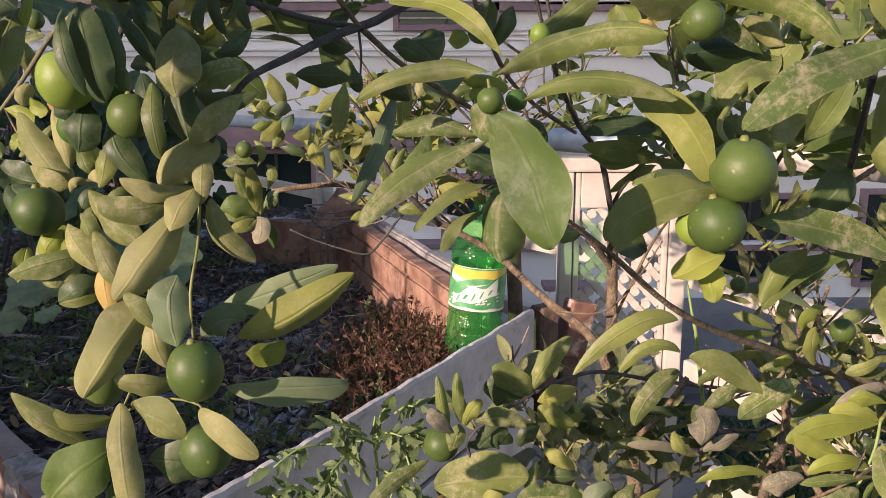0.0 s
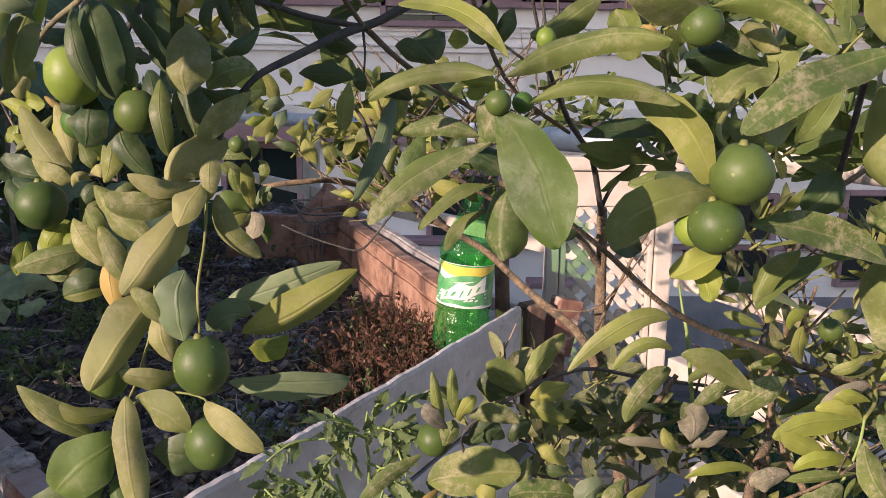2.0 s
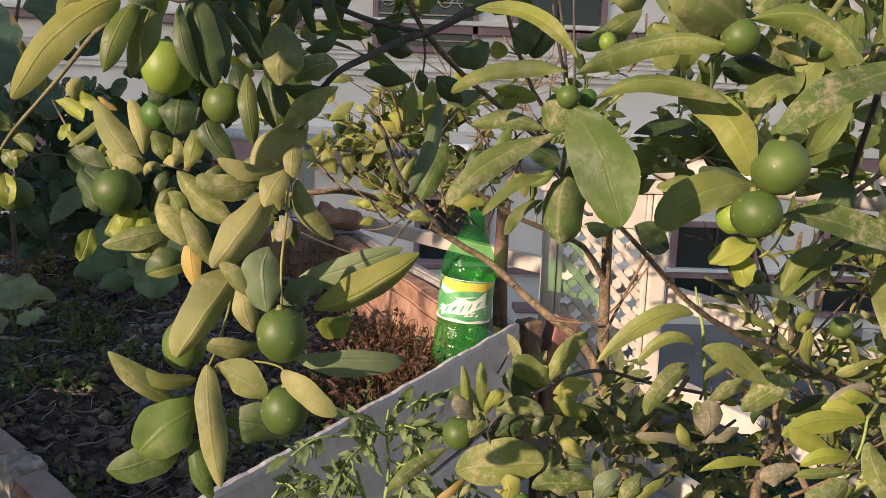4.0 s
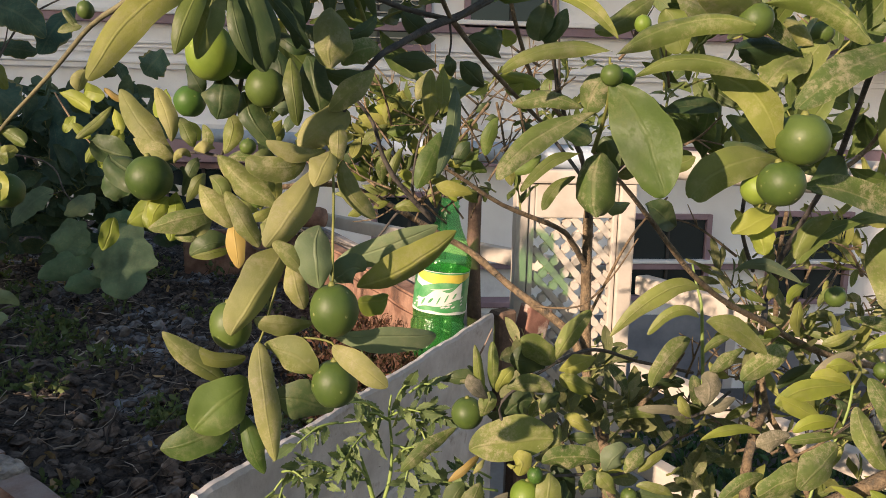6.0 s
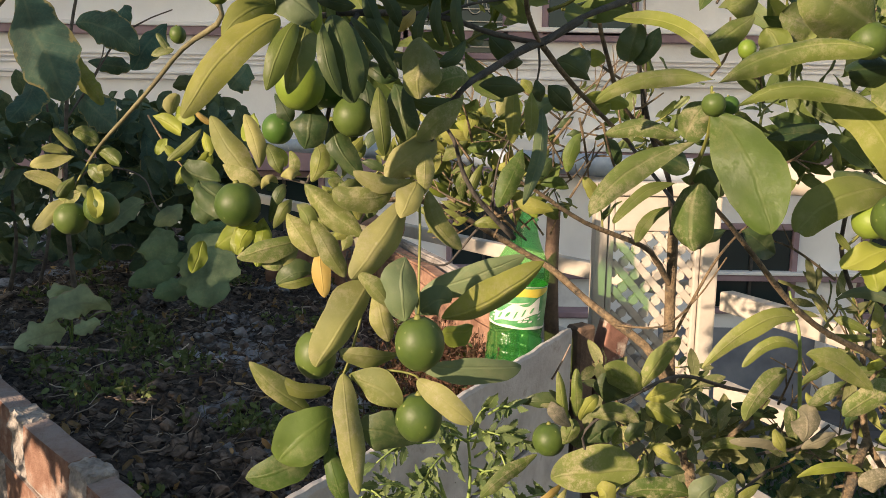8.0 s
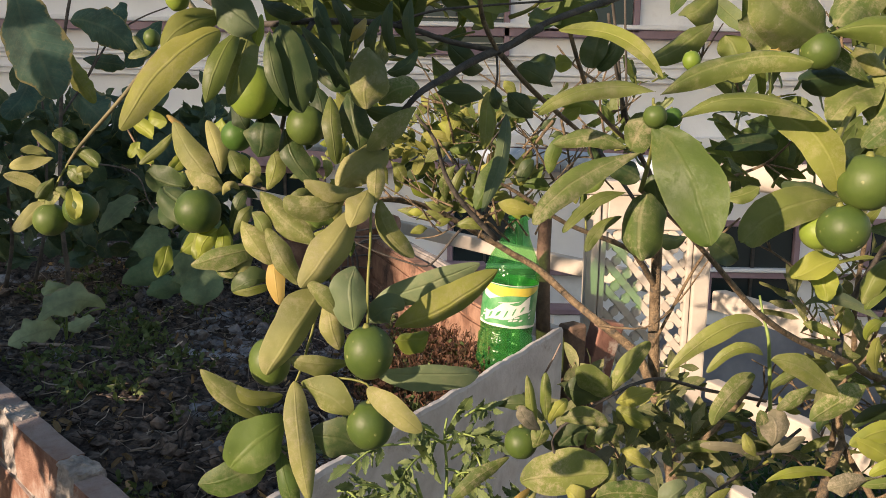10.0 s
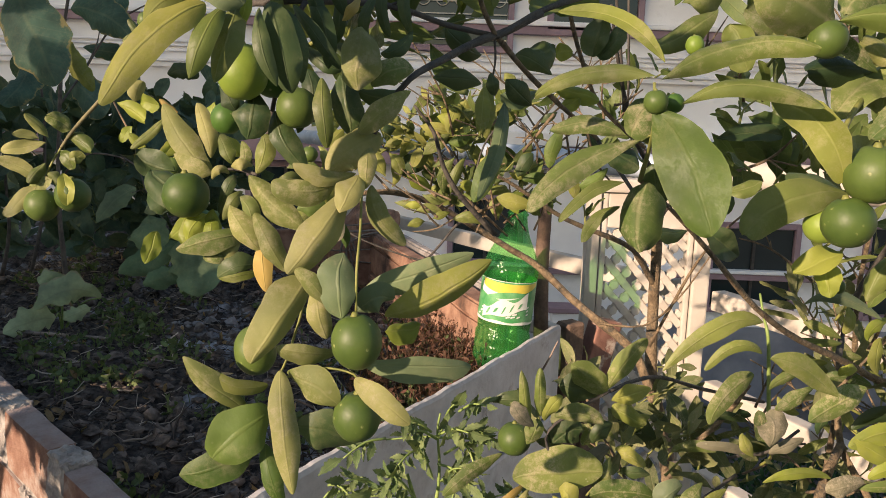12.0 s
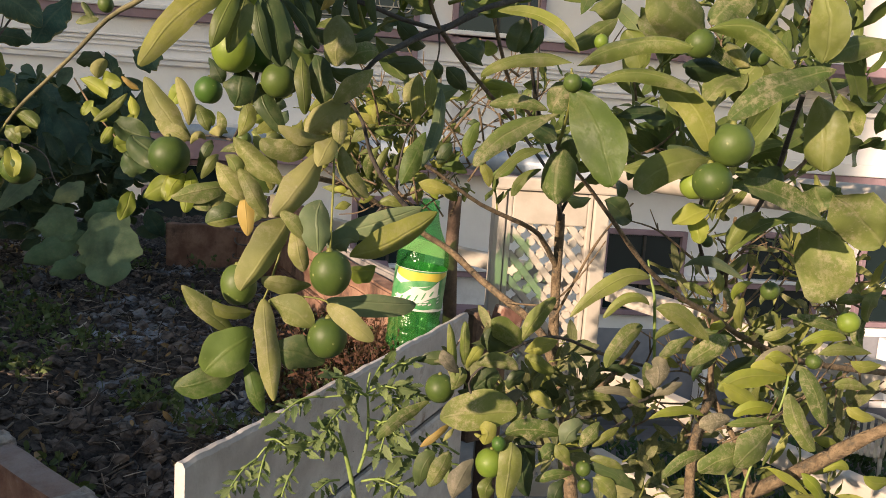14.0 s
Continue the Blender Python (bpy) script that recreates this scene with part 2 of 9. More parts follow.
# the upward faces of the bricks turn paler in uneven patches
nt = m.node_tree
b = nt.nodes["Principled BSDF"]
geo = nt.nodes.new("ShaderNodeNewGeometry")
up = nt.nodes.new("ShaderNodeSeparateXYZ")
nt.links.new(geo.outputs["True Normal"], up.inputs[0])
top_pale = mathn(nt, "MULTIPLY", ramp(nt, up.outputs[2], ((0.45, (0, 0, 0)), (0.85, (1, 1, 1)))).outputs[0], ramp(nt, noise_tex(nt, 9, 5.0, 0.7).outputs[0], ((0.30, (0.25, 0.25, 0.25)), (0.55, (0.9, 0.9, 0.9)))).outputs[0])
nt.links.new(blend(nt, top_pale, b.inputs["Base Color"].links[0].from_socket, (0.35, 0.295, 0.28)), b.inputs["Base Color"])
grainy("mortar", (0.25, 0.228, 0.215), (0.46, 0.425, 0.395), 40, 0.95, 170, 1.0, 0.006, (0.20, 0.18, 0.17), 16, 0.58)
grainy("slab_white", (0.42, 0.395, 0.385), (0.60, 0.58, 0.57), 14, 0.8, 150, 0.6, 0.003, (0.25, 0.20, 0.165), 7, 0.58)
grainy("board_wood", (0.19, 0.095, 0.062), (0.36, 0.215, 0.150), 16, 0.85, 120, 0.9, 0.004, (0.09, 0.052, 0.037), 7, 0.54)
grainy("grey_wood", (0.20, 0.185, 0.18), (0.34, 0.32, 0.31), 20, 0.85, 120, 0.8, 0.004, (0.12, 0.10, 0.09), 9, 0.58)
grainy("stake_wood", (0.085, 0.055, 0.04), (0.17, 0.11, 0.075), 30, 0.85, 140, 0.8, 0.004)
grainy("rust_red", (0.145, 0.068, 0.050), (0.25, 0.125, 0.092), 22, 0.8, 120, 0.7, 0.003, (0.42, 0.35, 0.29), 18, 0.53)
grainy("white_paint", (0.43, 0.385, 0.33), (0.53, 0.485, 0.425), 12, 0.55, 90, 0.3, 0.002, (0.44, 0.38, 0.31), 14, 0.63)
# bluish paint deepened for the pipe's shade; pale flecks stand for speckled light
grainy("pipe_paint_shaded", (0.26, 0.32, 0.40), (0.40, 0.46, 0.54), 14, 0.35, 120, 0.2, 0.001, (0.8, 0.78, 0.74), 20, 0.6)
grainy("house_wall", (0.76, 0.745, 0.76), (0.84, 0.83, 0.84), 1.3, 0.85, 30, 0.3, 0.01, (0.64, 0.62, 0.63), 0.9, 0.6)
grainy("house_trim", (0.23, 0.155, 0.185), (0.32, 0.22, 0.255), 3, 0.7, 40, 0.3, 0.006)
grainy("paving", (0.075, 0.078, 0.085), (0.13, 0.13, 0.14), 1.5, 0.85, 30, 0.4, 0.01, (0.10, 0.095, 0.09), 0.8)
grainy("terrace_floor", (0.22, 0.20, 0.18), (0.34, 0.31, 0.28), 6, 0.85, 60, 0.4, 0.004, (0.14, 0.12, 0.10), 3)
# darker than the house wall, to paint the shade of the porch
grainy("porch_shade", (0.15, 0.16, 0.20), (0.25, 0.26, 0.30), 2, 0.8, 40, 0.3, 0.005)
grainy("plain_wall", (0.50, 0.48, 0.46), (0.62, 0.60, 0.57), 2, 0.85, 40, 0.3, 0.005)
grainy("label_white", (0.56, 0.59, 0.54), (0.68, 0.70, 0.64), 40, 0.35, 300, 0.05, 0.001)
grainy("label_green", (0.05, 0.25, 0.08), (0.16, 0.38, 0.18), 40, 0.35, 300, 0.05, 0.001)
grainy("label_yellow", (0.58, 0.47, 0.06), (0.66, 0.54, 0.10), 40, 0.35, 300, 0.05, 0.001)
grainy("wire", (0.10, 0.085, 0.075), (0.2, 0.17, 0.15), 80, 0.5, 300, 0.2, 0.001)
grainy("old_black", (0.02, 0.02, 0.02), (0.05, 0.045, 0.04), 20, 0.7, 100, 0.4, 0.003)
m, nt, b = base_mat("bottle_plastic", 0.18)
b.inputs["Base Color"].default_value = (0.055, 0.29, 0.09, 1)
b.inputs["Specular IOR Level"].default_value = 0.8
relief(nt, b, noise_tex(nt, 26, 3.0).outputs[0], 0.6, 0.012)
clear = nt.nodes.new("ShaderNodeBsdfTransparent")
clear.inputs[0].default_value = (0.76, 0.93, 0.74, 1)
mx = nt.nodes.new("ShaderNodeMixShader")
mx.inputs[0].default_value = 0.87
nt.links.new(b.outputs[0], mx.inputs[1])
nt.links.new(clear.outputs[0], mx.inputs[2])
nt.links.new(mx.outputs[0], nt.nodes["Material Output"].inputs[0])
m, nt, b = base_mat("window_glass", 0.08)
b.inputs["Base Color"].default_value = (0.012, 0.022, 0.024, 1)
b.inputs["Specular IOR Level"].default_value = 0.6


# ---- builders ----
def finish(bm, ob_name, mat, smooth=False):
    me = bpy.data.meshes.new(ob_name)
    if smooth:
        for f in bm.faces:
            f.smooth = True
    bm.to_mesh(me)
    bm.free()
    me.materials.append(MAT[mat])
    return me


def part(name, bm, mat, parent, label="", smooth=False):
    ob = new(name, finish(bm, name, mat, smooth))
    ob.parent = parent
    if label:
        tagged(ob, label)
    return ob


def thing(name, label, category, at=(0, 0, 0), group="", kind=""):
    e = new(name)
    e.location = at
    e.empty_display_size = 0.05
    bpy.context.view_layer.update()
    return tagged(e, label, category, group, kind)


def hang(ob, parent):
    """Parent ob and keep it where it stands (things stand upright, so their place alone counts)."""
    ob.parent = parent
    p, off = parent, Vector((0, 0, 0))
    while p:
        off += p.location
        p = p.parent
    ob.matrix_parent_inverse = Matrix.Translation(-off)
    return ob


def box_bm(size, at=(0, 0, 0), turn=0.0, bevel=0.0, seg=1, wob=0.0, cuts=0, m=None):
    bm = bmesh.new()
    bmesh.ops.create_cube(bm, size=1.0)
    if cuts:
        bmesh.ops.subdivide_edges(bm, edges=bm.edges[:], cuts=cuts, use_grid_fill=True)
    bmesh.ops.scale(bm, vec=size, verts=bm.verts)
    if bevel:
        sharp = [e for e in bm.edges if len(e.link_faces) == 2 and e.calc_face_angle() > 0.5]
        bmesh.ops.bevel(bm, geom=sharp, offset=bevel, segments=seg, affect='EDGES', profile=0.6)
    if wob:
        for v in bm.verts:
            v.co += noise.noise_vector(v.co * 14 + Vector(at) * 3) * wob
    bmesh.ops.transform(bm, matrix=m if m else pose(*at, 0, 0, turn), verts=bm.verts)
    return bm


def tube_bm(points, r0, r1, sides=8, wob=0.0, bm=None, seed=0.0):
    """A tapered limb through points, with knots and unevenness."""
    bm = bm or bmesh.new()
    pts = [Vector(p) for p in points]
    path = []
    for i in range(len(pts) - 1):
        a, b_, c, d = pts[max(i - 1, 0)], pts[i], pts[i + 1], pts[min(i + 2, len(pts) - 1)]
        for k in range(4):
            s = k / 4
            path.append(0.5 * ((2 * b_) + (c - a) * s + (2 * a - 5 * b_ + 4 * c - d) * s * s + (3 * b_ - a - 3 * c + d) * s ** 3))
    path.append(pts[-1])
    rings = []
    up = Vector((0.31, 0.17, 0.93))
    n = len(path)
    for i, p in enumerate(path):
        d = (path[min(i + 1, n - 1)] - path[max(i - 1, 0)]).normalized()
        x = d.cross(up)
        if x.length < 0.05:
            x = d.cross(Vector((1, 0, 0)))
        x.normalize()
        y = d.cross(x)
        r = r0 + (r1 - r0) * i / (n - 1)
        ring = []
        for k in range(sides):
            a = 2 * math.pi * k / sides
            rr = r * (1 + wob * noise.noise(p * 40 + Vector((k * 2.1, seed, 0))))
            ring.append(bm.verts.new(p + (x * math.cos(a) + y * math.sin(a)) * rr))
        rings.append(ring)
    for a, b_ in zip(rings, rings[1:]):
        for k in range(sides):
            bm.faces.new((a[k], a[(k + 1) % sides], b_[(k + 1) % sides], b_[k]))
    bm.faces.new(rings[0][::-1])
    bm.faces.new(rings[-1])
    for f in bm.faces:
        f.smooth = True
    return bm


def leaf_grid(bm, uvl, m, length, width, fold, bow, nv=8, nu=4, shape=0.75, fat=1.0, wave=0.0, ph=0.0, lobes=0.0, cup=0.0, sickle=0.0):
    """One leaf blade along its own y, from the base to the tip, bowed up in the middle and folded at the midrib."""
    rows = []
    for j in range(nv + 1):
        v = 0.5 - 0.5 * math.cos(math.pi * j / nv)
        if shape > 1:
            prof = max(1 - abs(2 * min(v ** fat, 1.0) - 1) ** shape, 0.0008) ** 0.5
        else:
            prof = max(math.sin(math.pi * min(max(v ** fat, 0.003), 0.997)), 0.0) ** shape
        prof *= min(1.0, (v + 0.01) / 0.28) ** 0.4
        if lobes:
            prof *= 1 + lobes * math.sin(v * 34 + ph)
        hw = width * 0.5 * prof
        row = []
        for i in range(nu + 1):
            u = i / nu * 2 - 1
            z = fold * abs(u) * hw + cup * u * u * hw + 4 * bow * length * v * (1 - v) + wave * width * math.sin(v * 9 + ph + u * 2) * abs(u)
            uu = u / math.sqrt(1 + 0.6 * cup * cup * u * u)
            row.append((bm.verts.new(m @ Vector((uu * hw + 4 * sickle * length * v * (1 - v), v * length, z + wave * 0.35 * length * math.sin(v * 5.1 + ph * 1.9)))), (i / nu, v)))
        rows.append(row)
    for a, b_ in zip(rows, rows[1:]):
        for i in range(nu):
            q = (a[i], a[i + 1], b_[i + 1], b_[i])
            f = bm.faces.new([v for v, _ in q])
            f.smooth = True
            for lp, (_, t) in zip(f.loops, q):
                lp[uvl].uv = t


def leaf_frame(base, tip, roll):
    base, tip = Vector(base), Vector(tip)
    y = (tip - base).normalized()
    n = Vector((0, -1, 0.25))
    n = (n - y * n.dot(y)).normalized()
    n = Matrix.Rotation(radians(roll), 3, y) @ n
    x = y.cross(n)
    return Matrix.Translation(base) @ Matrix((x, y, n)).transposed().to_4x4(), (tip - base).length


LEAF_N = [0]


def leaf(parent, base, tip, width, roll, bow, mat, name="leaf", bend=None):
    """One large leaf of a plant, with a short stalk, as a part of its own."""
    m, length = leaf_frame(base, tip, roll)
    LEAF_N[0] += 1
    ph = LEAF_N[0] * 1.7
    bm = bmesh.new()
    uvl = bm.loops.layers.uv.new("UVMap")
    cup, fold, shape = -0.40 + 0.5 * math.sin(ph * 1.3), 0.16 + 0.22 * math.sin(ph * 0.7), 2.2 + 0.4 * math.sin(ph * 2.1)
    leaf_grid(bm, uvl, Matrix.Identity(4), length, width * math.sqrt(1 + 0.6 * cup * cup), fold, bow, 16, 8, shape, 1.0 + 0.12 * math.sin(ph), 0.075, ph, 0.0, cup, 0.085 * math.sin(ph * 3.3) if bend is None else bend)
    for v in bm.verts:
        v.co += noise.noise_vector(v.co / length * 3.1 + Vector((ph, 0, 0))) * width * 0.075 + noise.noise_vector(v.co / length * 8.0 + Vector((0, ph, 0))) * width * 0.03
    ob = new(name, finish(bm, name, mat, True))
    ob.matrix_world = m
    return hang(ob, parent)


def blade(parent, base, mid, tip, w1, w2, mat, b1=0.35, b2=0.35, point=0.64, lobes=0.0, name="leaf"):
    """One leaf with a curved midrib from base over mid to tip. w1 and w2: the reach of its upper (or left) and of its other half; b1, b2: how far each half falls back; point: how tapered its ends are."""
    base, mid, tip = Vector(base), Vector(mid), Vector(tip)
    LEAF_N[0] += 1
    ph = LEAF_N[0] * 1.7
    bend = mid * 2 - (base + tip) / 2
    length = (tip - base).length
    view = Vector((0, -1, 0.1))
    d = (tip - base).normalized()
    first = d.cross(view)
    if (abs(first.z) > abs(first.x) and first.z < 0) or (abs(first.z) <= abs(first.x) and first.x > 0):
        first = -first
    bm = bmesh.new()
    uvl = bm.loops.layers.uv.new("UVMap")
    taper, fat = point + 0.12 * math.sin(ph * 2.1), 1.08 + 0.16 * math.sin(ph)
    w1, w2 = w1 * 1.2, w2 * 1.2
    nv, nu = (30 if lobes else 16), 5
    rows = []
    for j in range(nv + 1):
        v = 0.5 - 0.5 * math.cos(math.pi * j / nv)
        c = base * (1 - v) ** 2 + bend * 2 * v * (1 - v) + tip * v * v
        tan = ((bend - base) * (1 - v) + (tip - bend) * v).normalized()
        n = (view - tan * view.dot(tan)).normalized()
        s = tan.cross(n)
        if s.dot(first) < 0:
            s = -s
        prof = max(math.sin(math.pi * min(max(v ** fat, 0.002), 0.998)), 0.0) ** taper
        tooth = [lobes * (math.sin(v * 17 + ph + e) + 0.6 * math.sin(v * 31 + ph * 2 + e)) for e in (0.0, 1.9)]
        row = []
        for i in range(-nu, nu + 1):
            a = abs(i) / nu
            w, b_ = (w1, b1) if i < 0 else (w2, b2)
            ruffle = 1 + 0.07 * math.sin(v * 11 + ph + (i > 0) * 2)
            p = c + s * (-1 if i > 0 else 1) * w * prof * a * (ruffle + tooth[i > 0] * a) - n * b_ * w * prof * a ** 1.7 - n * 0.05 * min(w1, w2) * (1 - a) ** 3 * prof
            p += n * 0.13 * w * a * math.sin(v * 6.5 + ph * 1.3 + (i > 0) * 1.7) * prof
            q = (p - base) / length
            p += noise.noise_vector(q * 3.1 + Vector((ph, 0, 0))) * (w1 + w2) * 0.05 + noise.noise_vector(q * 8.0 + Vector((0, ph, 0))) * (w1 + w2) * 0.018
            row.append((bm.verts.new(p - base), (0.5 + 0.5 * i / nu, v)))
        rows.append(row)
    for a, b_ in zip(rows, rows[1:]):
        for i in range(2 * nu):
            q = (a[i], a[i + 1], b_[i + 1], b_[i])
            f = bm.faces.new([v for v, _ in q])
            for lp, (_, t) in zip(f.loops, q):
                lp[uvl].uv = t
    ob = new(name, finish(bm, name, mat, True))
    ob.matrix_world = Matrix.Translation(base)
    return hang(ob, parent)


def fruit(parent, at, r, mat="lime", tilt=(0, 0), name="fruit", long=1.06):
    bm = bmesh.new()
    bmesh.ops.create_uvsphere(bm, u_segments=28, v_segments=18, radius=r)
    for v in bm.verts:
        d = v.co.normalized()
        v.co.z *= long
        v.co += d * r * 0.03 * noise.noise(d * 2.2 + Vector(at) * 9)
        if d.z > 0.93:
            v.co.z -= (d.z - 0.93) * r * 1.1
        if d.z < -0.95:
            v.co.z -= (-0.95 - d.z) * -r * 0.9
    ob = new(name, finish(bm, name, mat, True))
    ob.matrix_world = pose(*at, tilt[0], tilt[1], 40 * r * 1000 % 360)
    hang(ob, parent)
    cb = bmesh.new()
    bmesh.ops.create_cone(cb, cap_ends=True, segments=10, radius1=r * 0.20, radius2=r * 0.09, depth=r * 0.22)
    bmesh.ops.translate(cb, vec=(0, 0, r * long * 0.97), verts=cb.verts)
    c = new("calyx", finish(cb, "calyx", "twig_green", True))
    c.parent = ob
    return ob


def limb(parent, pts, r0, r1, mat="bark", name="branch", wob=0.30, sides=8):
    bm = tube_bm(pts, r0, r1, sides, wob, seed=pts[0][0] * 10)
    ob = new(name, finish(bm, name, mat, True))
    return hang(ob, parent)


def rnd_unit(rng):
    while True:
        v = Vector((rng.uniform(-1, 1), rng.uniform(-1, 1), rng.uniform(-1, 1)))
        if 0.1 < v.length < 1:
            return v.normalized()


def foliage(parent, name, mat, seed, twigs, leaves, length, width, stem_mat="twig_green", spread=0.06, curve=0.10, label=""):
    """Twigs grown from given starts (start, end pairs), each with leaves all round it; the blades in one mesh, the twigs in another."""
    rng = random.Random(seed)
    bm = bmesh.new()
    uvl = bm.loops.layers.uv.new("UVMap")
    sb = bmesh.new()
    for a, b_ in twigs:
        a, b_ = Vector(a), Vector(b_)
        mid = (a + b_) / 2 + rnd_unit(rng) * (b_ - a).length * 0.12
        tube_bm((a, mid, b_), 0.0016, 0.0008, 5, 0.1, sb)
        axis = (b_ - a).normalized()
        for k in range(leaves):
            s = (k + rng.random()) / leaves
            p = a * (1 - s) ** 2 + mid * 2 * s * (1 - s) + b_ * s * s
            d = (rnd_unit(rng) + axis * 0.7 + Vector((-0.15, -0.15, 0.15))).normalized()
            ln = length * rng.uniform(0.6, 1.15)
            p0 = p + d * ln * 0.12
            m, _ = leaf_frame(p0, p0 + d * ln, rng.uniform(-75, 75))
            leaf_grid(bm, uvl, m, ln, width * ln / length * rng.uniform(0.8, 1.15), rng.uniform(0.05, 0.4), rng.uniform(-0.03, curve), 7, 2, rng.uniform(0.5, 0.7), rng.uniform(0.9, 1.25), 0.09, rng.random() * 6, 0.0, 0.0, rng.uniform(-0.07, 0.07))
    st = new("twig_work", finish(sb, "twig_work", stem_mat, True))
    hang(st, parent)
    tagged(st, kind="stuff")
    ob = new(name, finish(bm, name, mat, True))
    hang(ob, parent)
    return tagged(ob, label, kind="stuff")


# ---- setting ----
def sheet(name, x0, x1, y0, y1, z, mat, nx=1, ny=1, lift=None, label="", category="ground"):
    bm = bmesh.new()
    vs = [[bm.verts.new((x0 + (x1 - x0) * i / nx, y0 + (y1 - y0) * j / ny, z)) for i in range(nx + 1)] for j in range(ny + 1)]
    if lift:
        for row in vs:
            for v in row:
                v.co.z += lift(v.co.x, v.co.y)
    for a, b_ in zip(vs, vs[1:]):
        for i in range(nx):
            bm.faces.new((a[i], a[i + 1], b_[i + 1], b_[i]))
    ob = new(name, finish(bm, name, mat, bool(lift)))
    return tagged(ob, label, category, kind="structure")


GROUND = -2.3
sheet("ground", -400, 400, -400, 400, GROUND, "paving", label="grey paved ground below the terrace", category="ground")
# the terrace that carries the planters, with its slab edge
bm = box_bm((9.0, 9.2, 0.22), (-3.6, 0.0, -0.11))
terrace = new("floor", finish(bm, "floor", "terrace_floor"))
tagged(terrace, "dusty grey concrete terrace floor", "floor", kind="structure")
bm = box_bm((8.6, 8.8, GROUND * -1 - 0.24), (-3.6, 0.0, (GROUND - 0.23) / 2))
tagged(new("wall_below", finish(bm, "wall_below", "plain_wall")), "plain wall under the terrace", "wall", kind="structure")
bm = box_bm((7.0, 0.2, 2.6), (-2.6, -4.5, 1.3))
tagged(new("wall_behind", finish(bm, "wall_behind", "plain_wall")), "plain plastered house wall behind the terrace", "wall", kind="structure")


# ---- house across the way ----
def house():
    h = thing("house", "white plastered house with mauve ledges and dark windows", "house", (2, 9.6, GROUND))

    def hp(name, bm, mat, label=""):
        ob = new(name, finish(bm, name, mat))
        if label:
            tagged(ob, label)
        return hang(ob, h)

    def wbox(name, x0, x1, y0, y1, z0, z1, mat, bevel=0.0, label=""):
        return hp(name, box_bm((x1 - x0, y1 - y0, z1 - z0), ((x0 + x1) / 2, (y0 + y1) / 2, (z0 + z1) / 2), 0, bevel), mat, label)

    Y = 9.6
    wbox("wall", -9, 16, Y, Y + 6, GROUND, 4.6, "house_wall", label="pale plastered upper wall")
    # string courses with mauve soffit bands
    for z, d, hh, band in ((2.34, 0.12, 0.10, "house_trim"), (1.80, 0.10, 0.06, "house_wall"), (0.86, 0.32, 0.28, "house_trim"), (-0.55, 0.16, 0.08, "house_trim")):
        wbox("ledge", -9, 16, Y - d, Y - 0.001, z + hh * 0.45, z + hh, "house_wall", 0.008)
        wbox("ledge_band", -9, 16, Y - d + 0.03, Y - 0.002, z - hh * 0.55, z + hh * 0.45, band, 0.006, "painted band under the ledge")
    for z in (1.95, 2.01, 2.06):
        wbox("groove_rib", -9, 16, Y - 0.035, Y - 0.001, z, z + 0.022, "house_wall", 0.005)
    # sunlit projecting bays on the far side
    wbox("bay", 5.2, 6.9, Y - 0.9, Y - 0.003, 2.30, 4.4, "house_wall", 0.01)
    wbox("bay_sill", 5.1, 7.0, Y - 0.98, Y - 0.003, 2.18, 2.30, "house_trim", 0.01, "mauve painted sill")

    def window(x0, x1, z0, z1, bars=0, trim="house_trim"):
        f = new("window", finish(box_bm((x1 - x0 - 0.02, 0.03, z1 - z0 - 0.02), ((x0 + x1) / 2, Y - 0.02, (z0 + z1) / 2)), "window", "window_glass"))
        tagged(f, "dark glass window with a mauve frame")
        hang(f, h)
        t = 0.07
        for nm, a, b_, c, d in (("frame_side", x0 - t, x0, z0 - t, z1 + t), ("frame_side", x1, x1 + t, z0 - t, z1 + t), ("lintel", x0, x1, z1, z1 + t), ("sill", x0, x1, z0 - t, z0)):
            o = new(nm, finish(box_bm((b_ - a, 0.09, d - c), ((a + b_) / 2, Y - 0.045, (c + d) / 2), 0, 0.006), nm, trim))
            o.parent = f
        mull = new("mullion", finish(box_bm((0.035, 0.05, z1 - z0), ((x0 + x1) / 2, Y - 0.045, (z0 + z1) / 2)), "mullion", "old_black"))
        mull.parent = f
        for k in range(bars):
            z = z0 + (z1 - z0) * (k + 0.5) / bars
            o = new("grille_bar", finish(box_bm((x1 - x0, 0.015, 0.014), ((x0 + x1) / 2, Y - 0.07, z)), "grille_bar", "white_paint"))
            o.parent = f
        if bars:
            n = 5
            for k in range(n):
                bm = bmesh.new()
                cx, cz = x0 + (x1 - x0) * (k + 0.5) / n, (z0 + z1) / 2
                ring = [(cx + 0.09 * math.cos(a * math.pi / 6), Y - 0.072, cz + 0.13 * math.sin(a * math.pi / 6)) for a in range(13)]
                tube_bm(ring, 0.007, 0.007, 5, 0, bm)
                o = new("grille_scroll", finish(bm, "grille_scroll", "white_paint"))
                o.parent = f

    window(-0.46, 0.66, 2.13, 3.3, 8)
    window(1.2, 2.2, 2.42, 3.5)
    window(3.35, 4.35, -0.95, 0.05)
    window(5.3, 6.3, -1.0, 0.1)
    window(-2.4, -1.55, -0.2, 0.62)
    window(-4.6, -3.6, -0.3, 0.7)
    window(0.1, 0.9, -0.5, 0.3)
    window(7.0, 8.2, -1.0, 0.2)
